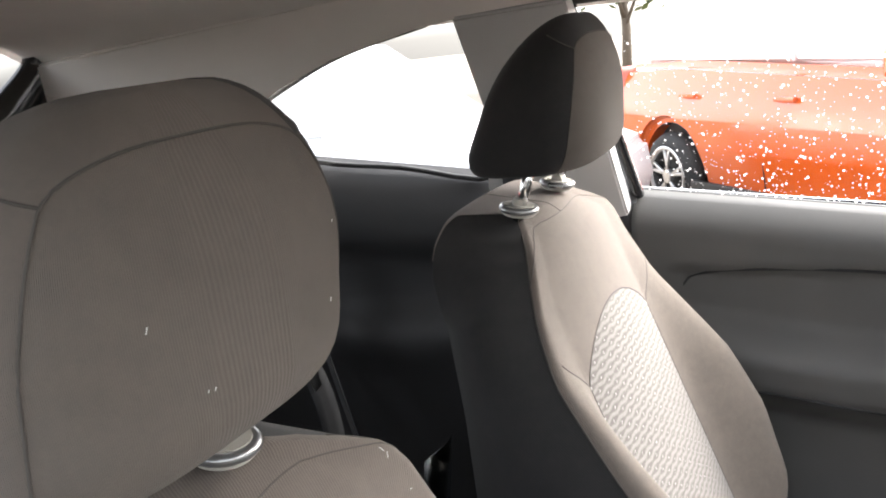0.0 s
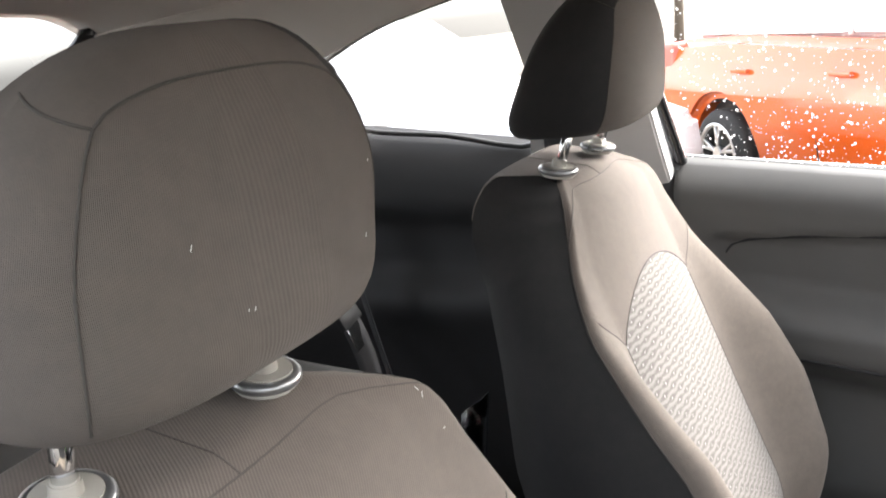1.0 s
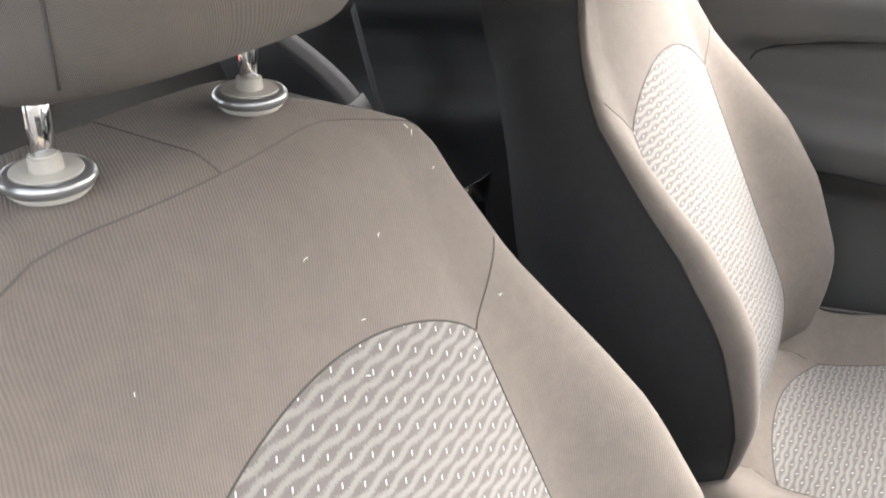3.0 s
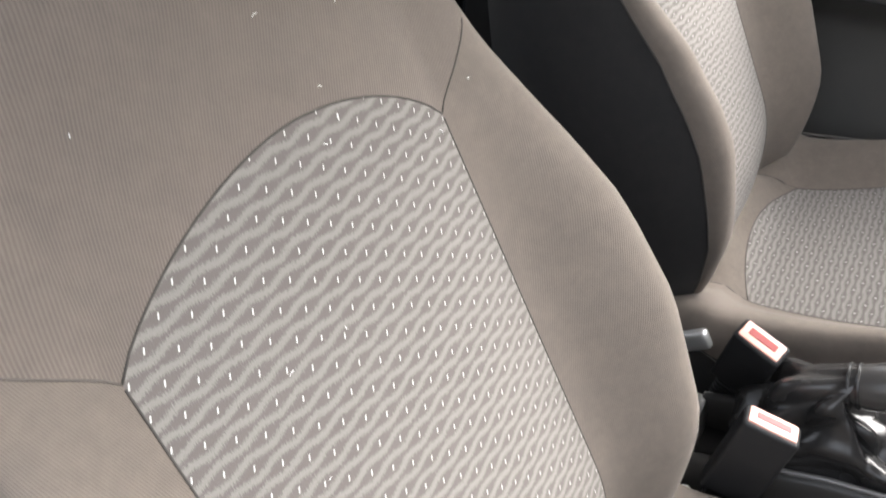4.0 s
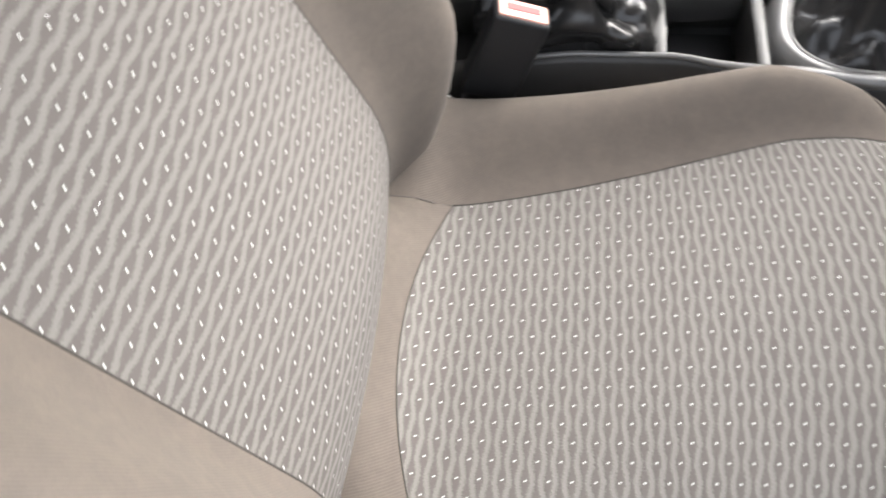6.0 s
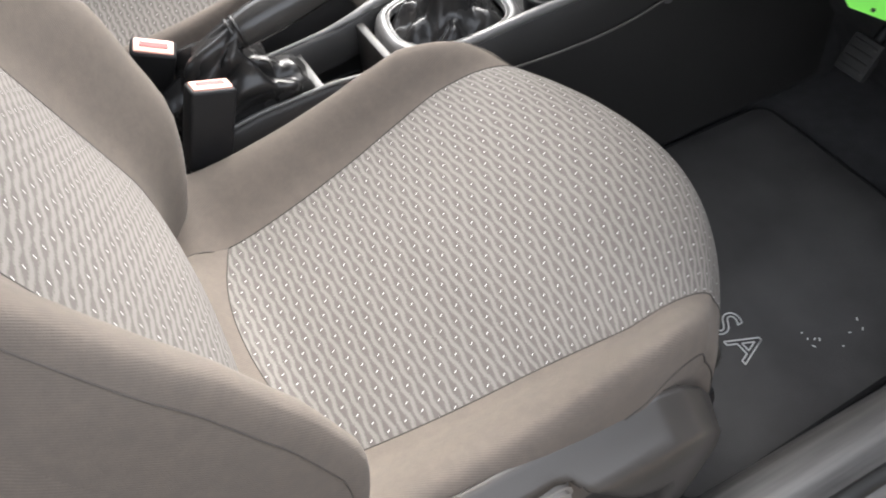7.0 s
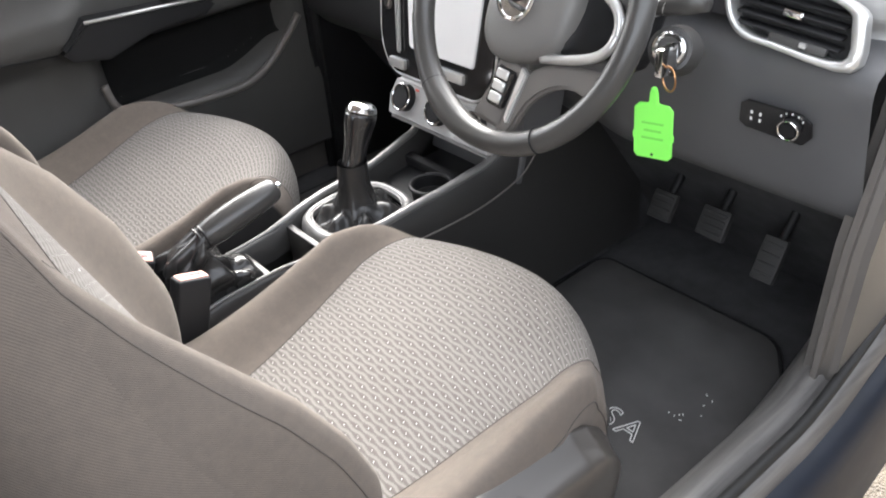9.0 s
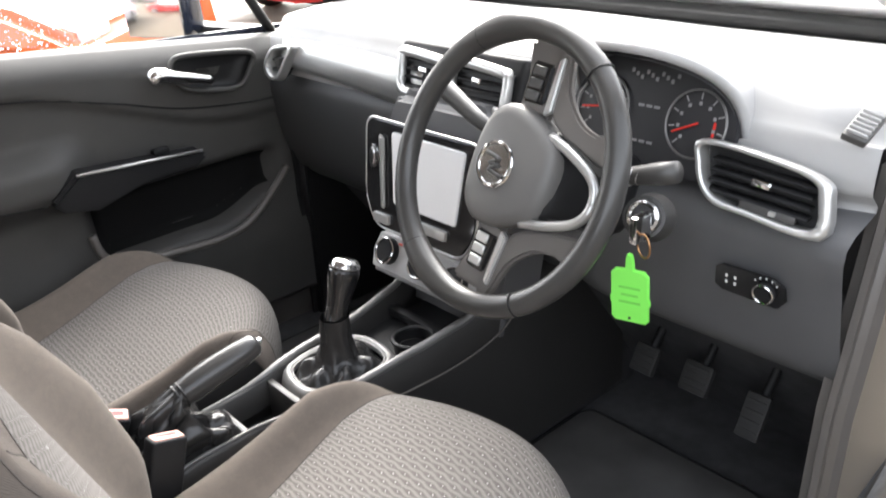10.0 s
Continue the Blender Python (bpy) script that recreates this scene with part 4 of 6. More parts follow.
rows = []
for i in range(91):
    x = -0.165 + 1.055 * i / 90
    line = []
    for j in range(71):
        z = 0.30 + (belt(x) - 0.30) * j / 70
        line.append(Vector((x, door_y(x, z), z)) - DO)
    rows.append(line)
v, f = grid(rows)
dp = put("door_panel", v, f, DOOR_TRIM, door, "charcoal grained door panel")
s_ = dp.modifiers.new("thick", "SOLIDIFY")
s_.thickness, s_.offset = 0.03, 1.0
for pts_, nm in (([(-0.092, 0.80), (-0.098, 0.88), (-0.088, 0.917), (-0.062, 0.932), (0.015, 0.941), (0.15, 0.94), (0.3, 0.925), (0.45, 0.885), (0.6, 0.838), (0.75, 0.815), (0.87, 0.808)], "crease"), ([(-0.05, 0.79), (-0.01, 0.757), (0.05, 0.75), (0.15, 0.735), (0.27, 0.715)], "crease")):
    v, f = tube(smooth_path([Vector((x, door_y(x, z) + 0.001, z)) - DO for x, z in pts_], 6), 0.0028, 6)
    put(nm, v, f, BLACK, door, "dark joint line")
# sill cap, window, frame
v, f = tube([Vector((x, 0.768, belt(x) - 0.008)) - DO for x in np.linspace(-0.165, 0.93, 30)], 0.007, 8)
put("window_seal", v, f, RUBBER, door)
DW = [(-0.165, 1.05), (0.3, belt(0.3)), (0.88, belt(0.88)), (0.72, 1.16), (0.45, 1.30), (0.1, 1.37), (-0.215, 1.378)]
gw = part("pane", to_bm([lean_point(x, z, 0.006) - DO for x, z in DW], [tuple(range(len(DW)))]), GLASS, door)
gw.visible_shadow = False
v, f = tube(smooth_path([lean_point(x, z, -0.006) - DO for x, z in [(-0.158, 1.045), (-0.175, 1.15), (-0.195, 1.27), (-0.212, 1.38)]], 5), 0.011, 10)
put("window_frame", v, f, GLOSS_BLACK, door, "black rear edge of the window frame")
v, f = tube(smooth_path([lean_point(x, z, -0.006) - DO for x, z in [(0.90, belt(0.9)), (0.72, 1.165), (0.45, 1.305), (0.1, 1.372), (-0.212, 1.382)]], 6), 0.012, 8)
put("window_frame", v, f, RUBBER, door)
# release handle in its bowl
rim_pts = [(0.592, 0.952), (0.68, 0.948), (0.775, 0.93), (0.765, 0.895), (0.735, 0.863), (0.67, 0.868), (0.615, 0.882), (0.585, 0.91)]
loop = smooth_path([Vector((x, 0.702, z)) - DO for x, z in rim_pts], 5, True)
mid = sum(loop, Vector()) / len(loop)
rows = [[mid + (p - mid) * g + Vector((0, dy_, 0)) for p in loop] for g, dy_ in ((1.0, 0.0), (0.96, 0.012), (0.9, 0.022), (0.6, 0.027), (0.3, 0.028), (0.01, 0.028))]
rows = [[p + Vector((0, -0.03, 0)) for p in line] for line in rows]
bowl = put("handle_bowl", *grid(rows, closed_u=True), BLACK, door, "dark recessed handle bowl")
put("bowl_rim", *tube([p + Vector((0, -0.03, 0)) for p in loop], 0.006, 8, closed=True), DOOR_TRIM, bowl)
hp = smooth_path([Vector(p) - DO for p in [(0.53, 0.672, 0.918), (0.55, 0.662, 0.926), (0.58, 0.66, 0.919), (0.665, 0.664, 0.893)]], 6)
put("release_handle", *tube(hp, [0.008, 0.013, 0.017, 0.018, 0.019, 0.019, 0.018] + [0.0165 - 0.0004 * k for k in range(12)], 12), CHROME, bowl, "chrome release handle")
# armrest pull with window switch
pull = part("pull_handle", slab([(0.27, 0.725), (0.335, 0.775), (0.60, 0.752), (0.62, 0.735), (0.59, 0.715), (0.46, 0.71), (0.36, 0.685), (0.29, 0.70)], 0.05, frame3(Vector((0, 0.70, 0)) - DO, (1, 0, 0), (0, 0, 1)), 0.008), BLACK, door, "black door pull")
v, f = tube([Vector(p) - DO for p in [(0.33, 0.648, 0.772), (0.47, 0.646, 0.762), (0.605, 0.65, 0.75)]], 0.0035, 8)
put("pull_trim", v, f, SILVER, pull, "silver edge strip")
part("window_switch", rbox(0.035, 0.02, 0.012, 0.003, 2, pose(*(Vector((0.52, 0.672, 0.768)) - DO))), BLACK, pull)
v, f = tube(smooth_path([Vector(p) - DO for p in [(0.335, 0.672, 0.63), (0.35, 0.665, 0.575), (0.42, 0.662, 0.545), (0.60, 0.66, 0.528), (0.69, 0.66, 0.545), (0.77, 0.668, 0.60), (0.82, 0.675, 0.645)]], 6), 0.009, 10)
put("pocket_rim", v, f, TRIM_PLASTIC, door)
# black sheet over the recess paints the shade inside the pocket
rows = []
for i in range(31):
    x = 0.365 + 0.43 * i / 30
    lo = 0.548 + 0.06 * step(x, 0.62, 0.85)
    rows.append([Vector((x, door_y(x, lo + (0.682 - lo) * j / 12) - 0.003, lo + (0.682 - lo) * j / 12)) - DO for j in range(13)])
put("pocket_shade_sheet", *grid(rows), POCKET_SHADE, door, "black lining of the door pocket")
# door mirror outside
mir = thing("door_mirror", (0.82, 1.09, 0.95), "dark door mirror with a bright glass", "mirror")
mir.rotation_euler = (0, 0, radians(28))
bm = rbox(0.09, 0.2, 0.13, 0.035, 4, pose(0, 0.06, 0.03))
part("housing", bm, NAVY_PAINT, mir)
part("mirror_glass", rbox(0.006, 0.178, 0.112, 0.002, 2, pose(-0.046, 0.06, 0.03)), CHROME, mir, "mirror glass")
part("foot", rbox(0.06, 0.36, 0.04, 0.012, 2, pose(0.02, -0.16, -0.03, 0, 0, -14)), BLACK, mir)

# ---- driver's door, standing open ----
HINGE = Vector((0.97, -0.80, 0.35))
odoor = tagged(thing("door_2", HINGE, "driver's door standing wide open, charcoal inner trim", "car door"), kind="structure")
OM = pose(0, 0, 0, 0, 0, 72)
bm = slab([(0.0, 0.02), (-1.08, 0.02), (-1.14, 0.35), (-1.10, 0.70), (0.0, 0.58)], 0.03, OM @ frame3((0, 0.0, 0), (1, 0, 0), (0, 0, 1)), 0.01)
part("door_skin", bm, NAVY_PAINT, odoor, "dark navy painted skin")
rows = []
for i in range(31):
    x = -0.02 - 1.06 * i / 30
    line = []
    for j in range(21):
        z = 0.03 + 0.60 * j / 20
        y = 0.085 + 0.03 * bell(z, 0.42, 0.06) * step(-x, 0.3, 0.5) + 0.02 * step(z, 0.3, 0.1) - 0.05 * step(z, 0.55, 0.63) - 0.05 * step(-x, 0.07, 0.02)
        line.append(OM @ Vector((x, y, z)))
    rows.append(line)
v, f = grid(rows)
put("door_panel", v, f, DOOR_TRIM, odoor, "charcoal inner trim")
bm = slab([(-0.02, 0.03), (-1.08, 0.03), (-1.12, 0.35), (-1.08, 0.66), (-0.02, 0.58)], 0.09, OM @ frame3((0, -0.005, 0), (1, 0, 0), (0, 0, 1)), 0.0)
bmesh.ops.translate(bm, vec=OM @ Vector((0, 0.09, 0)), verts=bm.verts)
part("door_core", bm, BLACK, odoor)

# ---- dashboard ----
dash = thing("dashboard", (0.95, 0, 0.6), "grey grained dashboard with silver trim and hooded instruments", "dashboard")
DA = Vector(dash.location)


def dash_section(y):
    """Points (x, z) of the dashboard from the windscreen down to the footwell."""
    hood = math.exp(-((y + 0.385) / 0.17) ** 4)
    end = step(abs(y), 0.60, 0.72)
    mid = math.exp(-(y / 0.17) ** 4)
    top = 1.012 + 0.012 * mid - 0.02 * end
    lip = 0.845 - 0.015 * mid + 0.02 * end
    low = 0.035 * step(-y, 0.15, 0.3)
    pts = [(1.24, 0.985), (1.10, top - 0.006), (0.97, top), (0.90, top - 0.004 + 0.02 * hood), (lip + 0.02, top - 0.018 + 0.01 * hood), (lip, top - 0.04), (lip - 0.012, 0.955), (lip - 0.022, 0.905), (lip - 0.012, 0.89),
           (lip - 0.005, 0.872), (0.826 - 0.035 * low / 0.035, 0.845), (0.832 - low, 0.77), (0.85 - low, 0.68), (0.88 - low, 0.62), (0.96, 0.57), (1.10, 0.54)]
    return pts


rows = []
for i in range(97):
    y = 0.705 - 1.40 * i / 96
    rows.append([Vector((x, y, z)) - DA for x, z in dash_section(y)])
fine = []
for r in rows:
    fine.append(smooth_path(r, 3))
nt_ = 3 * 9
v, f = grid([r[: nt_ + 1] for r in fine])
put("dash_top", v, f, DASH, dash, "soft dashboard top, its grey made pale for the sky's glare")
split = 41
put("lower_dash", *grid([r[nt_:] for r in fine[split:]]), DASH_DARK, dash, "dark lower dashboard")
# passenger half of the lower dash; its shade is put in as a darker colour
put("glove_box", *grid([r[nt_:] for r in fine[: split + 1]]), GLOVE_SHADE, dash, "black glove box panel")


def on_dash(y, z, out=0.0):
    """A point of the front face at a height, moved out towards the seats."""
    s = [p for p in dash_section(y)][4:14]
    zs = [p[1] for p in s][::-1]
    xs = [p[0] for p in s][::-1]
    return Vector((float(np.interp(z, zs, xs)) - out, y, z)) - DA


# silver band on the passenger side
rows = []
for i in range(25):
    y = 0.60 - 0.50 * i / 24
    hi = 0.957 - 0.002 * i / 24 + 0.005 * math.sin(i / 24 * math.pi)
    lo = 0.905 - 0.045 * (i / 24) ** 1.2
    rows.append([on_dash(y, lo + (hi - lo) * j / 5, 0.006 + 0.004 * math.sin(math.pi * j / 5)) for j in range(6)])
sheet(rows, 0.006, "trim_band", SILVER, dash, "satin silver trim band")


def air_vent(name, w, h, m, skew, tab=True):
    """A vent: a silver frame, dark throat, slats and a tab."""
    out = [(-w, -h * 0.2), (-w * 0.72, -h), (w * 0.92, -h), (w, -h * 0.85), (w * (1 - skew), h * 0.55), (w * (0.86 - skew), h * 0.75), (-w * 0.85, h), (-w, h * 0.8)]
    ring_pts = smooth_path([m @ Vector((x, y, 0)) for x, y in out], 4, True)
    vent = put(name, *tube(ring_pts, 0.0095, 10, closed=True), SILVER, dash, "silver vent frame")
    part("throat", slab([(x * 0.97, y * 0.97) for x, y in out], 0.006, m @ pose(0, 0, -0.022), 0.0), BLACK, vent)
    for k in range(4):
        yy = -h * 0.62 + h * 1.25 * k / 3
        part("slat", rbox(w * 1.66, 0.0035, 0.016, 0.001, 1, m @ pose(0, yy, -0.006, 18, 0, 0)), BLACK, vent)
    if tab:
        part("tab", rbox(0.022, 0.010, 0.008, 0.002, 2, m @ pose(0.0, h * 0.2, 0.004)), CHROME, vent, "bright vent tab")
        part("thumbwheel", rbox(0.016, 0.008, 0.01, 0.002, 2, m @ pose(0.01, -h * 0.85, 0.002)), SILVER, vent)
    return vent


# driver's outer vent, centre vents, passenger's outer vent; local x runs to the car's right
def vent_band(out, inn, m):
    o, i_ = (smooth_path([(x, y, 0) for x, y in q], 4, True) for q in (out, inn))
    rows = [[m @ Vector((p.x, p.y, -0.012)) for p in o], [m @ Vector((p.x, p.y, 0.004)) for p in o], [m @ Vector((0.9 * p.x + 0.1 * q.x, 0.9 * p.y + 0.1 * q.y, 0.008)) for p, q in zip(o, i_)], [m @ Vector((0.2 * p.x + 0.8 * q.x, 0.2 * p.y + 0.8 * q.y, 0.008)) for p, q in zip(o, i_)], [m @ Vector((p.x, p.y, 0.004)) for p in i_], [m @ Vector((p.x, p.y, -0.02)) for p in i_]]
    return put("vent", *grid(rows, closed_u=True), SILVER, dash, "wide satin silver vent frame")


def face_matrix(p, dx=(0, -1, 0), up=(0.35, 0, 1)):
    m = frame3(Vector(p) - DA, dx, up)
    return m


VO = [(-0.083, 0.057), (0.016, 0.051), (0.068, 0.038), (0.082, 0.012), (0.08, -0.054), (-0.016, -0.047), (-0.052, -0.042), (-0.074, -0.019), (-0.086, 0.019)]
VI = [(-0.076, 0.049), (0.012, 0.043), (0.055, 0.031), (0.066, 0.009), (0.066, -0.042), (-0.014, -0.038), (-0.048, -0.033), (-0.068, -0.014), (-0.078, 0.018)]
vm = face_matrix((0.785, -0.583, 0.9), (0.10, -1, -0.06), (0.25, 0, 1))
vm = vm @ Matrix.Diagonal((1.06, 0.8, 1, 1))
dvent = vent_band(VO, VI, vm)
part("throat", slab([(x * 1.04, y * 1.04) for x, y in VI][::-1], 0.006, vm @ pose(0, 0, -0.026), 0.0), BLACK, dvent)
for k in range(4):
    part("slat", rbox(0.128, 0.005, 0.016, 0.0012, 1, vm @ pose(-0.004, -0.024 + 0.0165 * k, -0.008, 20, 0, -4)), BLACK, dvent)
part("tab", rbox(0.024, 0.011, 0.008, 0.002, 2, vm @ pose(0.0, 0.008, 0.002, 0, 0, -6)), CHROME, dvent, "bright vent tab")
part("lower_flap", rbox(0.07, 0.014, 0.01, 0.003, 2, vm @ pose(0.012, -0.034, -0.004, 0, 0, -4)), GREY_PLASTIC, dvent)
part("thumbwheel", rbox(0.008, 0.008, 0.006, 0.001, 1, vm @ pose(0.02, -0.033, 0.003)), SILVER, dvent)
CO_ = [(-0.05, -0.006), (-0.034, 0.02), (-0.006, 0.036), (0.04, 0.041), (0.08, 0.04), (0.054, 0.006), (0.026, -0.028), (0.004, -0.038), (-0.022, -0.036), (-0.042, -0.024)]
CI_ = [(-0.036, -0.005), (-0.024, 0.014), (-0.003, 0.026), (0.032, 0.031), (0.058, 0.031), (0.04, 0.004), (0.018, -0.021), (0.002, -0.028), (-0.017, -0.026), (-0.031, -0.017)]
cvm = face_matrix((0.80, 0.608, 0.908), (-0.05, -1, 0.08), (0.25, 0, 1))
pvent = vent_band(CO_, CI_, cvm)
part("throat", slab([(x * 1.04, y * 1.04) for x, y in CI_][::-1], 0.006, cvm @ pose(0, 0, -0.026), 0.0), BLACK, pvent)
for k in range(2):
    part("slat", rbox(0.06, 0.005, 0.016, 0.0012, 1, cvm @ pose(0.004, -0.008 + 0.02 * k, -0.01, 20, 0, 6)), BLACK, pvent)
part("tab", disc(0.011, 0.009, 0.012, 20, cvm @ pose(0.006, 0.002, -0.002), 0.002), GREY_PLASTIC, pvent, "round vent tab")
for yy in (0.085, -0.055):
    air_vent("vent", 0.066, 0.036, face_matrix((0.80, yy, 0.952), (0, -1, 0.0), (0.3, 0, 1)), 0.0)
bm = rbox(0.03, 0.32, 0.10, 0.012, 3, face_matrix((0.825, 0.015, 0.95)) @ pose(0, 0, 0, 0, 90, 90))
part("centre_vent_panel", bm, BLACK, dash)

# hood over the instruments, dial face and gauges
HC = Vector((0.0, -0.385, 0.915))
rows = []
for i in range(13):
    x = 0.745 + 0.20 * i / 12
    g = i / 12
    line = []
    for j in range(33):
        a = math.pi * j / 32
        line.append(Vector((x + 0.085 * math.cos(a) ** 2 * (1 - g), HC.y - (0.137 - 0.005 * g) * math.copysign(abs(math.cos(a)) ** 0.8, math.cos(a)), HC.z + 0.015 + (0.128 - 0.03 * g - 0.02 * g * g) * math.sin(a) ** 0.75)) - DA)
    rows.append(line)
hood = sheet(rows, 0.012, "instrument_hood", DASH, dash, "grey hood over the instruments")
# a second, darker sheet just inside the hood
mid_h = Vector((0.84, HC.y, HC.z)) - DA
put("hood_inner_sheet", *grid([[mid_h + Vector(((p - mid_h).x, (p - mid_h).y * 0.975, (p - mid_h).z * 0.965)) for p in line] for line in rows]), DASH_DARK, dash, "dark lining under the hood")
gm = face_matrix((0.815, -0.385, 0.955), (0, -1, 0), (0.35, 0, 1))
cl = [(0.88 * x, y) for x, y in [(-0.155, -0.055), (-0.12, -0.075), (0.12, -0.075), (0.155, -0.055), (0.16, 0.0), (0.13, 0.075), (0.06, 0.095), (-0.06, 0.095), (-0.13, 0.075), (-0.16, 0.0)]]
face = part("instrument_face", slab(cl, 0.008, gm @ pose(0, 0, -0.012), 0.002), DIAL, dash, "dark instrument face")
for gx in (-0.079, 0.079):
    part("gauge_ring", ring(0.046, 0.0018, 48, 8, gm @ pose(gx, 0.0, 0.0)), SATIN, face, "thin satin gauge ring")
    part("gauge_dial", disc(0.044, 0.044, 0.003, 40, gm @ pose(gx, 0, -0.004)), DIAL, face)
    for k in range(9):
        a = radians(225 - 270 * k / 8)
        part("gauge_mark", rbox(0.009, 0.0022, 0.001, 0.0003, 1, gm @ pose(gx + 0.038 * math.cos(a), 0.038 * math.sin(a), -0.0015, 0, 0, math.degrees(a))), DIM_MARK, face, smooth=False)
        part("gauge_numeral", rbox(0.0045, 0.005, 0.001, 0.0003, 1, gm @ pose(gx + 0.028 * math.cos(a), 0.028 * math.sin(a), -0.0015)), DIM_MARK, face, smooth=False)
    a = radians(188 if gx < 0 else 205)
    part("needle", rbox(0.042, 0.003, 0.0015, 0.0006, 1, gm @ pose(gx + 0.016 * math.cos(a), 0.016 * math.sin(a), 0.001, 0, 0, math.degrees(a))), RED_NEEDLE, face, "red needle")
marks = []
for k in range(10):
    marks.append(rbox(0.005, 0.006, 0.001, 0.0003, 1, gm @ pose(-0.04 + 0.0085 * k, 0.058 - 0.004 * (k % 3), -0.0025)))
for k in range(6):
    marks.append(rbox(0.010, 0.004, 0.001, 0.0003, 1, gm @ pose(-0.014 + 0.013 * (k % 3), 0.012 - 0.05 * (k // 3), -0.0025)))
for mk in marks:
    part("display_mark", mk, DIM_MARK, face, smooth=False)
for k in range(2):
    part("warning_mark", rbox(0.004, 0.009, 0.001, 0.0004, 1, gm @ pose(0.108, -0.012 + 0.014 * k, 0.0005)), RED_NEEDLE, face, smooth=False)

# small demister vent at the end of the dash top
dm = frame3(Vector((0.83, -0.678, 0.985)) - DA, (0.15, -1, -0.3), (1, 0, 0.25))
dv = part("demister_vent", rbox(0.03, 0.06, 0.01, 0.004, 2, dm), GREY_PLASTIC, dash)
for k in range(6):
    part("slat", rbox(0.025, 0.003, 0.006, 0.001, 1, dm @ pose(0, -0.022 + 0.009 * k, 0.006)), DASH, dv)

# light switch panel
lm = face_matrix((0.782, -0.583, 0.767), (0.08, -1, -0.06), (-0.12, 0, 1)) @ Matrix.Scale(0.68, 4)
sw = part("switch_panel", slab([(-0.075, -0.022), (-0.06, -0.032), (0.055, -0.034), (0.072, -0.01), (0.068, 0.02), (0.045, 0.032), (-0.06, 0.03), (-0.075, 0.018)], 0.006, lm, 0.002), GLOSS_BLACK, dash, "gloss black light switch panel")
part("light_knob", disc(0.021, 0.018, 0.016, 36, lm @ pose(0.03, -0.002, 0.012), 0.003), BLACK, sw)
part("knob_rim", ring(0.0195, 0.0028, 36, 8, lm @ pose(0.03, -0.002, 0.018)), CHROME, sw, "chrome knob rim")
for k in range(4):
    part("switch_mark", rbox(0.005, 0.007, 0.001, 0.0003, 1, lm @ pose(-0.05 + 0.018 * (k % 2), -0.008 + 0.014 * (k // 2), 0.0066)), WHITE_MARK, sw, smooth=False)
for k in range(5):
    part("switch_mark", rbox(0.003, 0.004, 0.001, 0.0003, 1, lm @ pose(0.03 + 0.028 * math.cos(radians(40 + 25 * k)), 0.028 * math.sin(radians(40 + 25 * k)), 0.0066)), WHITE_MARK, sw, smooth=False)

# centre stack with radio and heater controls
stack = part("centre_fascia", slab([(-0.155, 0.0), (-0.17, 0.12), (-0.165, 0.25), (-0.12, 0.335), (0.12, 0.335), (0.165, 0.25), (0.17, 0.12), (0.155, 0.0)], 0.13, face_matrix((0.84, 0.0, 0.585), (0, -1, 0), (0.12, 0, 1)), 0.02, 3), DASH_DARK, dash, "dark centre fascia")
rm = face_matrix((0.700, 0.0, 0.79), (0, -1, 0), (0.16, 0, 1))
fascia = round_poly([(-0.118, -0.1), (0.118, -0.1), (0.15, -0.05), (0.152, 0.1), (-0.152, 0.1), (-0.15, -0.05)], 0.026, 6)
radio = part("radio", slab(fascia, 0.014, rm @ pose(0, 0, -0.008), 0.004), GLOSS_BLACK, dash, "gloss black radio fascia")
put("fascia_rim", *tube([rm @ Vector((x, y, 0.003)) for x, y in fascia], 0.0022, 8, closed=True), SILVER, radio, "thin silver rim")
part("screen", slab(round_poly([(-0.062, -0.045), (0.105, -0.045), (0.122, 0.084), (-0.072, 0.084)], 0.008, 4), 0.004, rm @ pose(0, 0, 0.006), 0.0015), SKY_PALE, radio, "large display glass, coloured pale for its sky reflection")
part("side_key", slab([(-0.094, -0.06), (-0.085, -0.06), (-0.092, 0.07), (-0.106, 0.075)], 0.008, rm @ pose(0, 0, 0.006), 0.003), SILVER, radio, "silver side key")
part("rotary_key", disc(0.014, 0.0125, 0.01, 32, rm @ pose(-0.126, 0.03, 0.008) @ Matrix.Diagonal((0.6, 1.6, 1, 1)), 0.003), CHROME, radio, "chrome oval key")
part("lower_key", rbox(0.045, 0.018, 0.01, 0.004, 2, rm @ pose(-0.095, -0.08, 0.008)), SILVER, radio)
part("lower_key", rbox(0.075, 0.018, 0.01, 0.004, 2, rm @ pose(0.045, -0.068, 0.008)), SILVER, radio)
hm = face_matrix((0.692, 0.0, 0.635), (0, -1, 0), (0.5, 0, 1))
heat = part("heater_panel", slab([(-0.14, -0.04), (0.14, -0.04), (0.15, 0.0), (0.14, 0.04), (-0.14, 0.04), (-0.15, 0.0)], 0.016, hm @ pose(0, 0, -0.01), 0.008, 3), DASH, dash, "grey heater control panel")
for gx in (-0.095, 0.0, 0.095):
    k = part("knob", disc(0.026, 0.022, 0.02, 36, hm @ pose(gx, 0.004, 0.012), 0.003), BLACK, heat)
    part("knob_rim", ring(0.0235, 0.0022, 36, 8, hm @ pose(gx, 0.004, 0.02)), CHROME, k)
part("red_mark", rbox(0.01, 0.004, 0.002, 0.0005, 1, hm @ pose(-0.07, 0.024, 0.007)), RED, heat, smooth=False)
part("blue_mark", rbox(0.01, 0.004, 0.002, 0.0005, 1, hm @ pose(-0.12, 0.024, 0.007)), WHITE_MARK, heat, smooth=False)

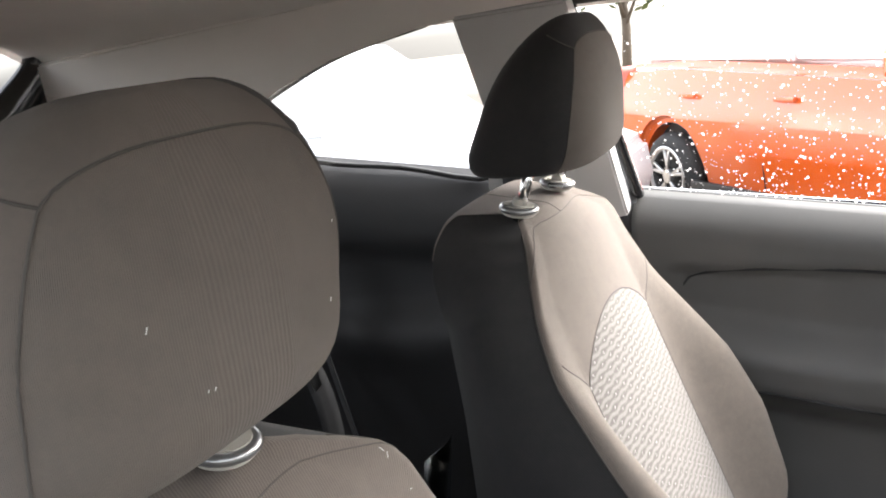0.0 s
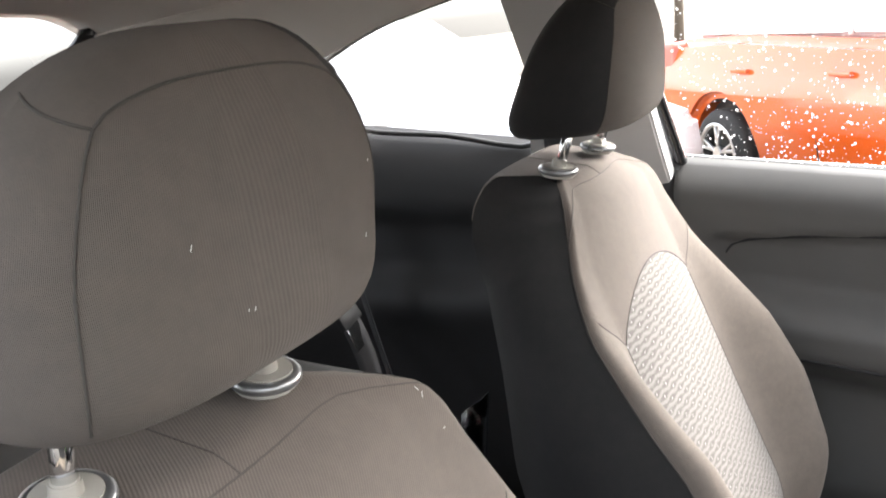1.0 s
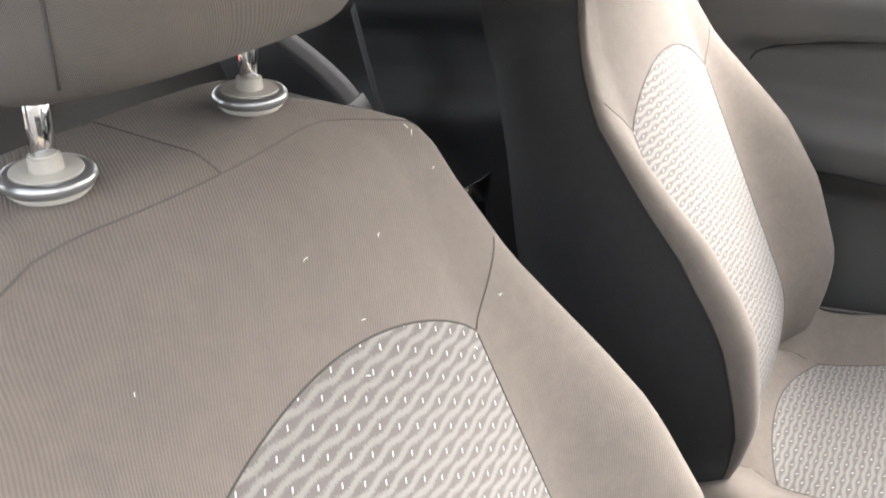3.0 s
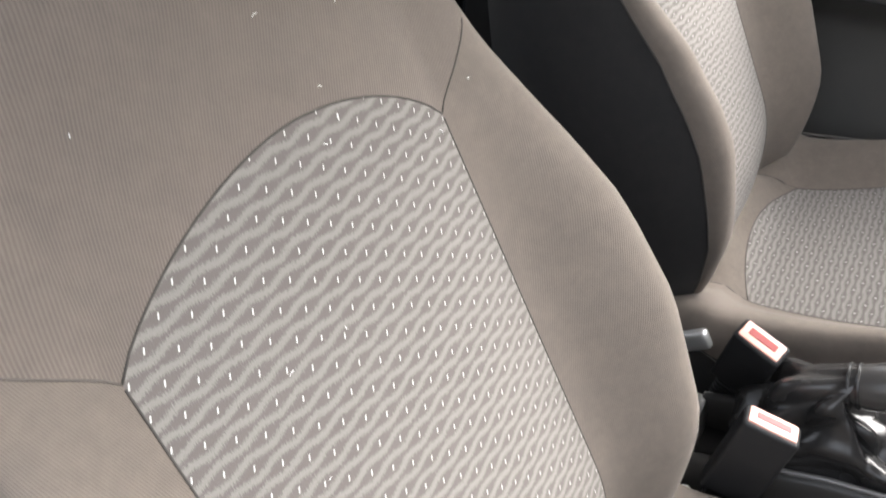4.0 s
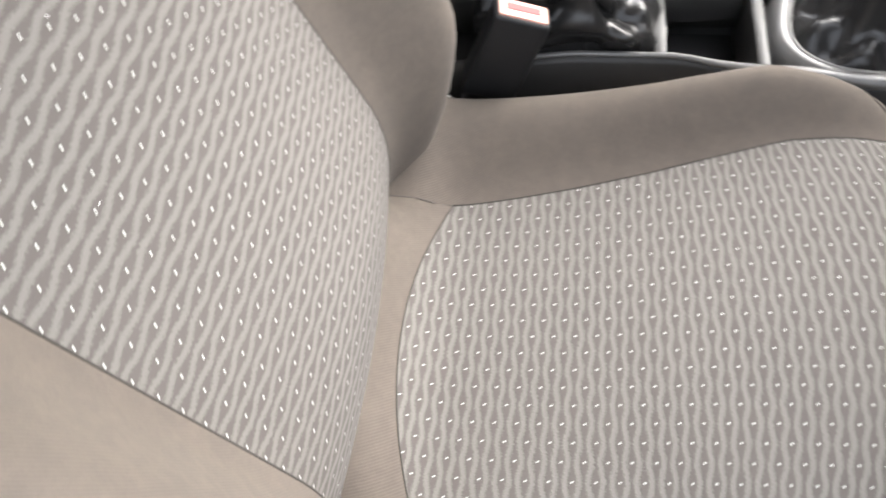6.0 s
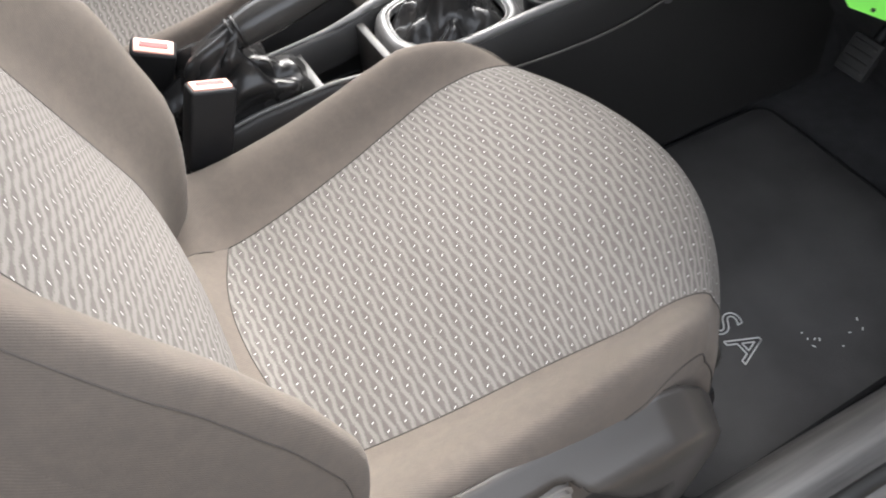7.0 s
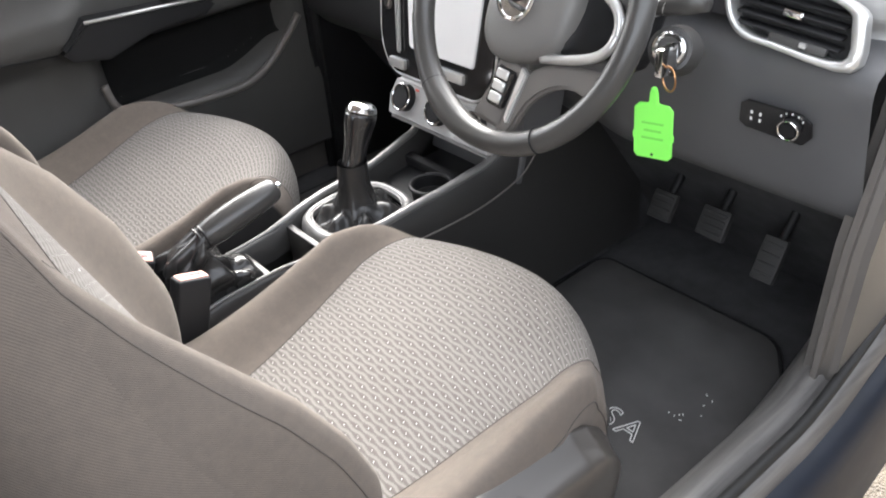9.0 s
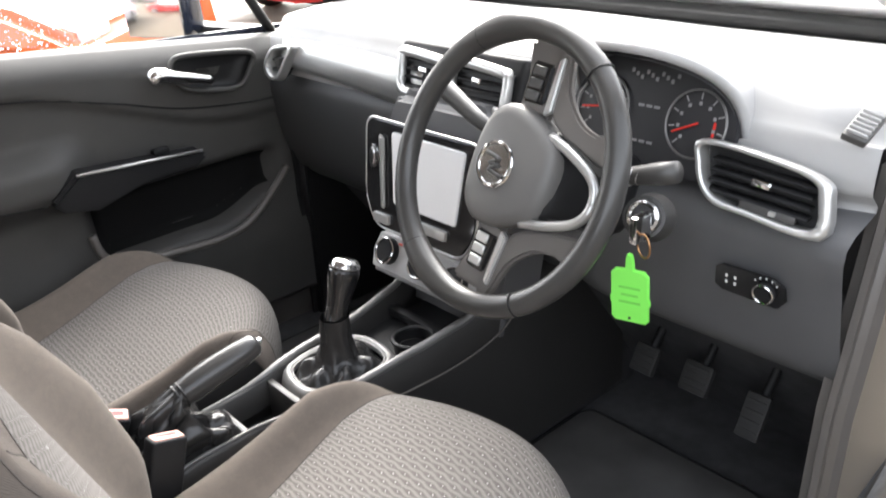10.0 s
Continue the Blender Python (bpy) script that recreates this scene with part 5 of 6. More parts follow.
# ---- steering wheel ----
TILT = radians(25)
WC = Vector((0.572, -0.337, 0.939))
wheel = thing("steering_wheel", WC, "worn black leather steering wheel, turned off centre", "steering wheel")
UPW = Vector((math.sin(TILT), 0, math.cos(TILT)))
WM = frame3((0, 0, 0), (0, -1, 0), UPW) @ pose(0, 0, 0, 0, 0, 84)
RR = 0.181
HM = WM @ pose(0, 0, -0.03)
pts, rad = [], []
for i in range(96):
    a = 2 * math.pi * i / 96
    pts.append(WM @ Vector((RR * math.cos(a), RR * math.sin(a), 0)))
    thumb = sum(bell(((math.degrees(a) - c + 180) % 360) - 180, 0, 16) for c in (22, 158))
    rad.append(0.0158 + 0.0035 * thumb)
rim = put("rim", *tube(pts, rad, 14, closed=True), WHEEL_LEATHER, wheel)
for c in (35, 145, 215, 325):
    a = radians(c)
    d = Vector((math.cos(a), math.sin(a), 0))
    e = Vector((-math.sin(a), math.cos(a), 0))
    lp = [WM @ (d * RR + (d * math.cos(q) + Vector((0, 0, 1)) * math.sin(q)) * 0.0168) for q in (2 * math.pi * k / 18 for k in range(18))]
    put("rim_seam", *tube(lp, 0.0012, 5, closed=True), BLACK, rim)
pad_o = [(-0.088, 0.032), (-0.06, 0.062), (0.0, 0.07), (0.06, 0.062), (0.088, 0.032), (0.082, -0.02), (0.05, -0.075), (0.0, -0.086), (-0.05, -0.075), (-0.082, -0.02)]
pad_s = [(p.x * 0.92, p.y * 0.92) for p in smooth_path([(x, y, 0) for x, y in pad_o], 4, True)]
rows = []
for g, hgt in ((1.0, -0.012), (1.01, 0.006), (0.985, 0.016), (0.93, 0.0225), (0.8, 0.026), (0.55, 0.028), (0.25, 0.029), (0.02, 0.0292)):
    rows.append([HM @ Vector((x * g, y * g, hgt)) for x, y in pad_s])
pad = put("airbag_cover", *grid(rows, closed_u=True), HORN_PAD, wheel, "dark grey horn pad")
em = part("emblem", disc(0.028, 0.0265, 0.004, 40, HM @ pose(0, 0.008, 0.0305), 0.001), CHROME, pad, "round chrome badge")
v, f = tube(smooth_path([HM @ Vector(p) for p in [(-0.012, -0.01, 0.034), (-0.008, 0.014, 0.034), (0.0, 0.0, 0.034), (0.0, 0.016, 0.034), (0.008, 0.002, 0.034), (0.012, 0.026, 0.034)]], 5), 0.003, 6)
put("badge_relief", v, f, GREY_PLASTIC, em)
part("badge_ring", ring(0.0285, 0.003, 40, 8, HM @ pose(0, 0.008, 0.032)), CHROME, em)
for sg in (1, -1):
    sp = part("spoke", slab([(sg * 0.07, 0.028), (sg * 0.12, 0.03), (sg * 0.168, 0.045), (sg * 0.168, -0.02), (sg * 0.12, -0.028), (sg * 0.075, -0.03)][::sg], 0.02, HM @ pose(0, 0, -0.014), 0.006), TRIM_PLASTIC, wheel)
    part("button_panel", slab([(sg * 0.088, 0.02), (sg * 0.142, 0.022), (sg * 0.142, -0.014), (sg * 0.09, -0.018)][::sg], 0.007, HM @ pose(0, 0, 0.004), 0.003), GLOSS_BLACK, sp)
    for k in range(3):
        part("button", rbox(0.013, 0.022, 0.004, 0.0015, 1, HM @ pose(sg * (0.098 + 0.016 * k), 0.004, 0.0125)), SILVER if sg < 0 else GREY_PLASTIC, sp)
    web = [(p.x, p.y) for p in smooth_path([(sg * x, y, 0) for x, y in [(0.17, -0.03), (0.12, -0.047), (0.09, -0.076), (0.079, -0.11), (0.082, -0.152), (0.046, -0.163), (0.05, -0.11), (0.062, -0.062), (0.085, -0.03), (0.12, -0.014), (0.17, -0.008)]], 3, True)]
    part("spoke_web", slab(web[::-sg], 0.014, HM @ pose(0, 0, -0.008), 0.004), TRIM_PLASTIC, wheel, "satin grey spoke web")
    part("spoke_trim", slab([(sg * 0.078, -0.022), (sg * 0.15, -0.02), (sg * 0.155, -0.028), (sg * 0.085, -0.034)][::sg], 0.010, HM @ pose(0, 0, 0.002), 0.002), SILVER, sp, "silver spoke trim")
    v, f = tube(smooth_path([HM @ Vector(p) for p in [(sg * 0.058, -0.05, 0.012), (sg * 0.047, -0.09, 0.011), (sg * 0.032, -0.124, 0.009), (sg * 0.016, -0.138, 0.007), (0, -0.141, 0.006)]], 5), 0.0066, 8)
    put("lower_spoke_trim", v, f, SILVER, wheel, "silver lower spoke bar")
    part("lower_spoke", slab([(sg * 0.07, -0.06), (sg * 0.048, -0.125), (sg * 0.05, -0.165), (sg * 0.018, -0.168), (sg * 0.03, -0.145), (sg * 0.04, -0.075)][::-sg], 0.016, HM @ pose(0, 0, -0.012), 0.004), GREY_PLASTIC, wheel)
part("hub", disc(0.06, 0.075, 0.05, 32, HM @ pose(0, 0, -0.03), 0.006), BLACK, wheel)

# ---- steering column, stalks, ignition ----
col = thing("steering_column", (0.70, -0.345, 0.88), "black steering column shroud with stalks", "steering column")
CO = Vector(col.location)
cm = frame3((0, 0, 0), (0, -1, 0), UPW)
part("shroud", rbox(0.15, 0.12, 0.20, 0.035, 4, cm @ pose(0, 0, 0.03)), BLACK, col)
v, f = tube([Vector(p) - CO for p in [(0.655, -0.42, 0.918), (0.66, -0.48, 0.932), (0.663, -0.52, 0.943), (0.665, -0.542, 0.949)]], [0.009, 0.0115, 0.0145, 0.0135], 14)
rs = put("right_stalk", v, f, GREY_PLASTIC, col, "grey wiper stalk")
for k in range(4):
    part("stalk_ring", ring(0.0125, 0.0018, 24, 6, frame3(Vector((0.661 + 0.0015 * k, -0.482 - 0.012 * k, 0.932 + 0.0035 * k)) - CO, (1, 0, 0), (0, -0.3, 1))), SILVER, rs)
v, f = tube([Vector(p) - CO for p in [(0.66, -0.27, 0.925), (0.668, -0.19, 0.955), (0.672, -0.125, 0.985), (0.674, -0.10, 0.995)]], [0.009, 0.012, 0.015, 0.013], 14)
put("left_stalk", v, f, GREY_PLASTIC, col, "grey indicator stalk")
im = frame3(Vector((0.655, -0.505, 0.885)) - CO, (0.35, -0.9, 0), UPW)
ig = part("ignition_barrel", disc(0.032, 0.026, 0.05, 32, im @ pose(0, 0, -0.012), 0.005), GREY_PLASTIC, col)
part("ignition_ring", ring(0.017, 0.004, 32, 8, im @ pose(0, 0, 0.014)), CHROME, ig, "chrome lock ring")

key = thing("car_key", (0.622, -0.522, 0.86), "car key in the lock with a bright green plastic tag", "key")
KO = Vector(key.location)
part("key_bow", rbox(0.03, 0.012, 0.036, 0.004, 2, pose(*(Vector((0.625, -0.52, 0.885)) - KO))), CHROME, key, "metal key head")
v, f = tube([Vector((0.615 + 0.004 * math.cos(q), -0.533 + 0.012 * math.cos(q), 0.868 + 0.015 * math.sin(q))) - KO for q in np.linspace(0, 2 * math.pi, 25)[:-1]], 0.0014, 6, closed=True)
put("key_ring", v, f, surface("copper_wire", (0.45, 0.24, 0.12), 0.3, metal=1.0), key, "coppery split ring")
km = frame3(Vector((0.612, -0.518, 0.798)) - KO, (0.25, -0.96, 0.02), (0, 0, 1))
tag = part("tag", slab([(-0.020, -0.036), (0.020, -0.036), (0.0245, -0.031), (0.0245, -0.012), (0.026, -0.01), (0.026, -0.003), (0.0245, 0.0), (0.0245, 0.030), (0.019, 0.036), (0.006, 0.037), (0.005, 0.05), (0.003, 0.058), (-0.003, 0.058), (-0.005, 0.05), (-0.006, 0.037), (-0.019, 0.036), (-0.0245, 0.03), (-0.0245, 0.0), (-0.026, -0.003), (-0.026, -0.01), (-0.0245, -0.012), (-0.0245, -0.031)], 0.005, km, 0.0012), GREEN, key, "bright green plastic tag")
bars = [rbox(0.028 - 0.006 * (k % 2), 0.0028, 0.0006, 0.0002, 1, km @ pose(0.0, 0.012 - 0.010 * k, 0.0052)) for k in range(3)]
INK = surface("dark_green_ink", (0.16, 0.66, 0.08), 0.6)
for b in bars:
    part("tag_writing", b, INK, tag, smooth=False)
part("tag_hole", disc(0.0018, 0.0018, 0.001, 12, km @ pose(0.0, -0.030, 0.0052)), BLACK, tag)

# ---- pedals ----
for name, px, py, pz, w, h, lab in (("clutch_pedal", 0.985, -0.27, 0.42, 0.05, 0.055, "worn black rubber clutch pedal"), ("brake_pedal", 0.975, -0.387, 0.435, 0.056, 0.055, "worn black rubber brake pedal"), ("accelerator_pedal", 0.955, -0.51, 0.425, 0.042, 0.078, "long black accelerator pedal")):
    p = thing(name, (px, py, pz), lab, "pedal", "foot pedals")
    m = frame3((0, 0, 0), (0, -1, 0), (0.5, 0.0, 0.85))
    part("pad", rbox(w, h, 0.014, 0.004, 2, m), PEDAL, p)
    for k in range(4):
        part("pad_rib", rbox(w * 0.8, 0.005, 0.003, 0.001, 1, m @ pose(0, -h * 0.33 + h * 0.22 * k, 0.0075)), PEDAL, p)
    put("arm", *tube(smooth_path([(0.01, 0, 0.0), (0.08, 0.0, 0.08), (0.14, 0.0, 0.20), (0.23, 0.0, 0.32)], 4), 0.008, 8), BLACK, p)

# ---- centre console ----
con = thing("centre_console", (0.42, -0.005, 0.30), "charcoal plastic centre console with an open tray", "console")
CN = Vector(con.location)


def rail_y(x, sgn):
    """Half-width line of the console's top edge."""
    if sgn < 0:
        return lerp([(0.05, -0.055), (0.2, -0.056), (0.30, -0.060), (0.38, -0.085), (0.46, -0.098), (0.56, -0.096), (0.7, -0.10), (0.8, -0.105)], x)
    return lerp([(0.05, 0.05), (0.28, 0.052), (0.38, 0.055), (0.46, 0.072), (0.56, 0.08), (0.7, 0.11), (0.8, 0.14)], x)


def rail_z(x):
    return lerp([(0.05, 0.50), (0.2, 0.527), (0.34, 0.535), (0.40, 0.545), (0.5, 0.548), (0.6, 0.552), (0.7, 0.562), (0.76, 0.585), (0.82, 0.62)], x)


for sgn in (1, -1):
    rows = []
    for i in range(56):
        x = 0.06 + 1.045 * i / 55
        y, z = rail_y(x, sgn), rail_z(x)
        line = [(x, y - sgn * 0.014, z - 0.05), (x, y - sgn * 0.012, z - 0.004), (x, y - sgn * 0.008, z), (x, y - sgn * 0.001, z - 0.001), (x, y + sgn * 0.003, z - 0.006), (x, y + sgn * 0.012, z - 0.04), (x, y + sgn * 0.016, z - 0.09), (x, y + sgn * 0.018, 0.25)]
        rows.append([Vector(p) - CN for p in line])
    v, f = grid(rows)
    ob = put("side_wall", v, f, CONSOLE, con, "charcoal grained console side")
    run = np.linspace(0.12, 0.80, 48)
    v, f = tube([Vector((x, rail_y(x, sgn) - sgn * 0.004, rail_z(x) + 0.0005)) - CN for x in run], [0.003 + 0.0045 * step0((x - 0.3) / 0.12) for x in run], 10)
    put("rail_trim", v, f, SATIN, con, "satin grey edge of the console")
v, f = tube(smooth_path([Vector(p) - CN for p in [(0.40, -0.115, 0.51), (0.56, -0.118, 0.50), (0.677, -0.12, 0.503), (0.762, -0.122, 0.524), (0.80, -0.123, 0.555)]], 8), 0.0018, 6)
put("side_line", v, f, TRIM_PLASTIC, con)
# tray floor and cross walls
part("tray_floor", rbox(0.34, 0.10, 0.012, 0.003, 1, pose(*(Vector((0.22, -0.002, 0.455)) - CN))), BLACK, con)
part("cross_wall", rbox(0.012, 0.115, 0.085, 0.004, 2, pose(*(Vector((0.378, -0.01, 0.492)) - CN))), GREY_PLASTIC, con)
part("cross_wall", rbox(0.012, 0.11, 0.07, 0.004, 2, pose(*(Vector((0.285, -0.002, 0.488)) - CN))), GREY_PLASTIC, con)
part("rear_cap", rbox(0.03, 0.10, 0.22, 0.008, 2, pose(*(Vector((0.052, -0.002, 0.39)) - CN))), GREY_PLASTIC, con)
# front storage: floor, back wall with socket, cup holder
part("storage_floor", rbox(0.26, 0.2, 0.012, 0.003, 1, pose(*(Vector((0.68, -0.005, 0.505)) - CN))), BLACK, con)
part("storage_back", rbox(0.014, 0.24, 0.10, 0.004, 2, pose(*(Vector((0.775, 0.0, 0.555)) - CN), 0, 18, 0)), DASH_DARK, con)
bm = ring(0.036, 0.004, 36, 8, pose(*(Vector((0.625, -0.035, 0.535)) - CN)))
cup = part("cup_holder", bm, BLACK, con, "round cup holder rim")
rows = [[Vector((0.625 + 0.035 * math.cos(a), -0.035 + 0.035 * math.sin(a), z)) - CN for a in (2 * math.pi * k / 32 for k in range(32))] for z in (0.535, 0.512)]
put("cup_wall", *grid(rows, closed_u=True), BLACK, cup)
sm = frame3(Vector((0.762, -0.02, 0.56)) - CN, (0, -1, 0), (0.32, 0, 1))
so = part("power_socket", ring(0.017, 0.003, 32, 8, sm), GREY_PLASTIC, con, "round power socket")
part("socket_cap", disc(0.015, 0.014, 0.008, 28, sm, 0.002), BLACK, so)
us = part("usb_socket", rbox(0.026, 0.026, 0.006, 0.002, 2, sm @ pose(0.055, 0.0, 0.004)), GREY_PLASTIC, con)
part("usb_slot", rbox(0.005, 0.013, 0.002, 0.0005, 1, sm @ pose(0.055, 0.0, 0.0075)), WHITE_MARK, us, smooth=False)
part("slot_inner", rbox(0.003, 0.010, 0.002, 0.0005, 1, sm @ pose(0.055, 0.0, 0.0082)), BLACK, us, smooth=False)
part("tray_bridge", rbox(0.02, 0.19, 0.02, 0.006, 2, pose(*(Vector((0.675, 0.0, 0.525)) - CN))), BLACK, con)

# ---- gear lever ----
gear = thing("gear_lever", (0.475, -0.012, 0.53), "black gear lever with leather gaiter and silver-rimmed surround", "gear lever")
sur_o = [(-0.094, -0.02), (-0.078, -0.058), (-0.035, -0.08), (0.03, -0.083), (0.08, -0.07), (0.1, -0.03), (0.1, 0.03), (0.078, 0.066), (0.02, 0.078), (-0.04, 0.072), (-0.08, 0.048)]
sur = [(p.x, p.y) for p in smooth_path([(x, y, 0) for x, y in sur_o], 4, True)]
rows = [[Vector((x * g, y * g, z)) for x, y in sur] for g, z in ((1.02, -0.05), (1.01, -0.02), (0.99, -0.004), (0.95, 0.008), (0.89, 0.0145), (0.83, 0.0155), (0.785, 0.012), (0.765, 0.003))]
put("surround", *grid(rows, closed_u=True), SATIN, gear, "satin grey gear surround")
v, f = tube([Vector((x * 0.775, y * 0.775, 0.0115)) for x, y in sur], 0.0018, 8, closed=True)
put("surround_rim", v, f, SATIN, gear)
rows = []
nn = len(sur)
for k in range(15):
    t = k / 14
    r = max(0.0, 1 - t / 0.78) ** 1.5
    line = []
    for i, (x, y) in enumerate(sur):
        a = math.atan2(y, x)
        fold = 1 + 0.16 * math.sin(math.pi * t) * math.sin(5 * a + 3 * t) + 0.08 * math.sin(math.pi * t) * math.sin(11 * a + 1.3)
        bx, by = x * 0.765 * r * fold, y * 0.765 * r * fold
        rr = 0.03 - 0.005 * t + 0.004 * math.sin(7 * a + 9 * t) * (1 - t)
        line.append(Vector((bx + (rr * math.cos(a)) * (1 - r) + 0.012 * t, by + rr * math.sin(a) * (1 - r), -0.004 + (0.016 + 0.012 * math.sin(6 * a)) * math.sin(math.pi * min(1, t / 0.5)) + 0.104 * max(0, (t - 0.3) / 0.7) ** 1.1)))
    rows.append(line)
put("gaiter", *grid(rows, closed_u=True), LEATHER, gear, "creased black leather gaiter")
shaft, tip = Vector((0.012, 0, 0.09)), Vector((0.053, 0.005, 0.19))
knob = [(0.0, 0.019), (0.12, 0.0185), (0.28, 0.019), (0.45, 0.0215), (0.6, 0.0245), (0.72, 0.0262), (0.82, 0.0262), (0.9, 0.0245), (0.955, 0.021), (0.985, 0.0165), (1.0, 0.011)]
knob = smooth_path([(q, r, 0) for q, r in knob], 3)
body, cap = [p for p in knob if p.x < 0.84], [p for p in knob if p.x >= 0.83]
put("knob", *tube([shaft.lerp(tip, p.x) for p in body], [p.y for p in body], 24), GLOSS_BLACK, gear, "glossy black gear knob")
put("knob_cap", *tube([shaft.lerp(tip, p.x) for p in cap], [p.y + 0.0004 for p in cap], 24), CHROME, gear, "chrome knob cap")

# ---- handbrake ----
hb = thing("handbrake", (0.21, -0.008, 0.50), "black handbrake lever in a creased leather gaiter", "handbrake")
HO = Vector(hb.location)
path = smooth_path([Vector(p) - HO for p in [(0.205, -0.01, 0.612), (0.225, -0.01, 0.618), (0.26, -0.01, 0.626), (0.30, -0.01, 0.634), (0.335, -0.01, 0.641), (0.345, -0.01, 0.643)]], 4)
n = len(path)
v, f = tube(path, [0.0185 + 0.0055 * math.sin(math.pi * min(1, i / (n - 4))) if i < n - 4 else 0.018 - 0.002 * (i - n + 4) for i in range(n)], 18)
put("grip", v, f, GRIP, hb, "smooth black leather grip")
part("release_button", disc(0.006, 0.005, 0.012, 20, frame3(Vector((0.3465, -0.01, 0.6445)) - HO, (0, 1, 0), (-0.15, 0, 1)), 0.002), CHROME, hb, "chrome release button")
for k in range(2):
    part("grip_ring", ring(0.0205, 0.002, 28, 8, frame3(Vector((0.212 - 0.008 * k, -0.01, 0.6145 - 0.002 * k)) - HO, (0, 1, 0), (-0.2, 0, 1))), LEATHER, hb)
rows = []
for k in range(33):
    t = k / 32
    line = []
    for i in range(96):
        a = 2 * math.pi * i / 96
        ca, sa = math.cos(a), math.sin(a)
        base = Vector((0.198 + 0.094 * math.copysign(abs(ca) ** 0.6, ca), -0.003 + 0.045 * math.copysign(abs(sa) ** 0.6, sa), 0.517))
        tip = Vector((0.203 - 0.006 * ca, -0.01 + 0.0215 * sa, 0.613 - 0.0215 * ca))
        # the sleeve hangs close round the lever behind and spreads in a low fold before it
        grip = (0.5 + 0.5 * ca) * t ** 0.85 + (0.5 - 0.5 * ca) * t ** 1.7
        p = base.lerp(tip, grip)
        p.z = base.z + (tip.z - base.z) * t ** (1.0 + 0.35 * max(0.0, ca))
        mound = 0.016 * math.exp(-((t - 0.3) / 0.16) ** 2) * math.exp(-((a if a < math.pi else a - 2 * math.pi) / 0.7) ** 2)
        p.z += mound
        env = math.sin(math.pi * t) ** 0.7
        crease = 0.012 * abs(math.sin(2.5 * a + 3.4 * t)) + 0.009 * abs(math.sin(4.0 * a - 5.0 * t + 0.7)) + 0.005 * math.sin(11 * t + 2 * sa) - 0.006
        p += Vector((ca, sa, 0.5)) * (env * crease)
        line.append(p - HO)
    rows.append(line)
put("gaiter", *grid(rows, closed_u=True), LEATHER, hb, "creased black leather gaiter")
put("bracket", *tube([Vector((0.19, -0.005, 0.46)) - HO, Vector((0.20, -0.01, 0.60)) - HO], 0.01, 8), BLACK, hb)


# ---- belt buckles on their stalks ----
def buckle(top, foot, label, yaw=0.0, button=RED_PALE):
    top, foot = Vector(top), Vector(foot)
    b = thing("seat_belt_buckle", foot, label, "seat belt buckle", "belt buckles")
    d = (top - foot).normalized()
    side = Vector((math.cos(radians(yaw)), math.sin(radians(yaw)), 0))
    yy = d.cross(side).normalized()
    xx = yy.cross(d)
    m = Matrix((xx, yy, d)).transposed().to_4x4()
    L = (top - foot).length
    part("housing", rbox(0.052, 0.027, 0.1, 0.005, 3, m @ pose(0, 0, L - 0.05)), BLACK, b, "black buckle housing")
    part("release_button", rbox(0.045, 0.0205, 0.006, 0.0025, 2, m @ pose(0, 0, L - 0.0008)), button, b, "red release button, coloured pale as if brightly lit")
    part("slot", rbox(0.032, 0.009, 0.003, 0.001, 1, m @ pose(0.0, 0.001, L + 0.0014)), RED_DARK, b, "dark red slot")
    part("sleeve", rbox(0.034, 0.018, max(0.03, L - 0.085), 0.005, 2, m @ pose(0, 0, (L - 0.08) / 2)), BLACK, b, "ribbed black sleeve")
    for k in range(4):
        part("sleeve_rib", rbox(0.036, 0.02, 0.004, 0.0015, 1, m @ pose(0, 0, L - 0.113 - 0.010 * k)), BLACK, b)
    return b


buckle((0.152, -0.087, 0.613), (0.085, -0.10, 0.42), "black belt buckle with a red button beside the driver's seat", 5)
buckle((0.118, 0.022, 0.613), (0.06, 0.095, 0.42), "black belt buckle with a red button beside the passenger seat", -20)

# ---- seat side covers and levers ----
COVER_TOP = [(-0.11, 0.54), (0.0, 0.545), (0.2, 0.547), (0.30, 0.542), (0.355, 0.539), (0.385, 0.528), (0.41, 0.505), (0.425, 0.479), (0.433, 0.447), (0.435, 0.432)]
COVER_LOW = [(-0.11, 0.262), (0.30, 0.262), (0.355, 0.285), (0.385, 0.325), (0.41, 0.37), (0.425, 0.395), (0.435, 0.427)]


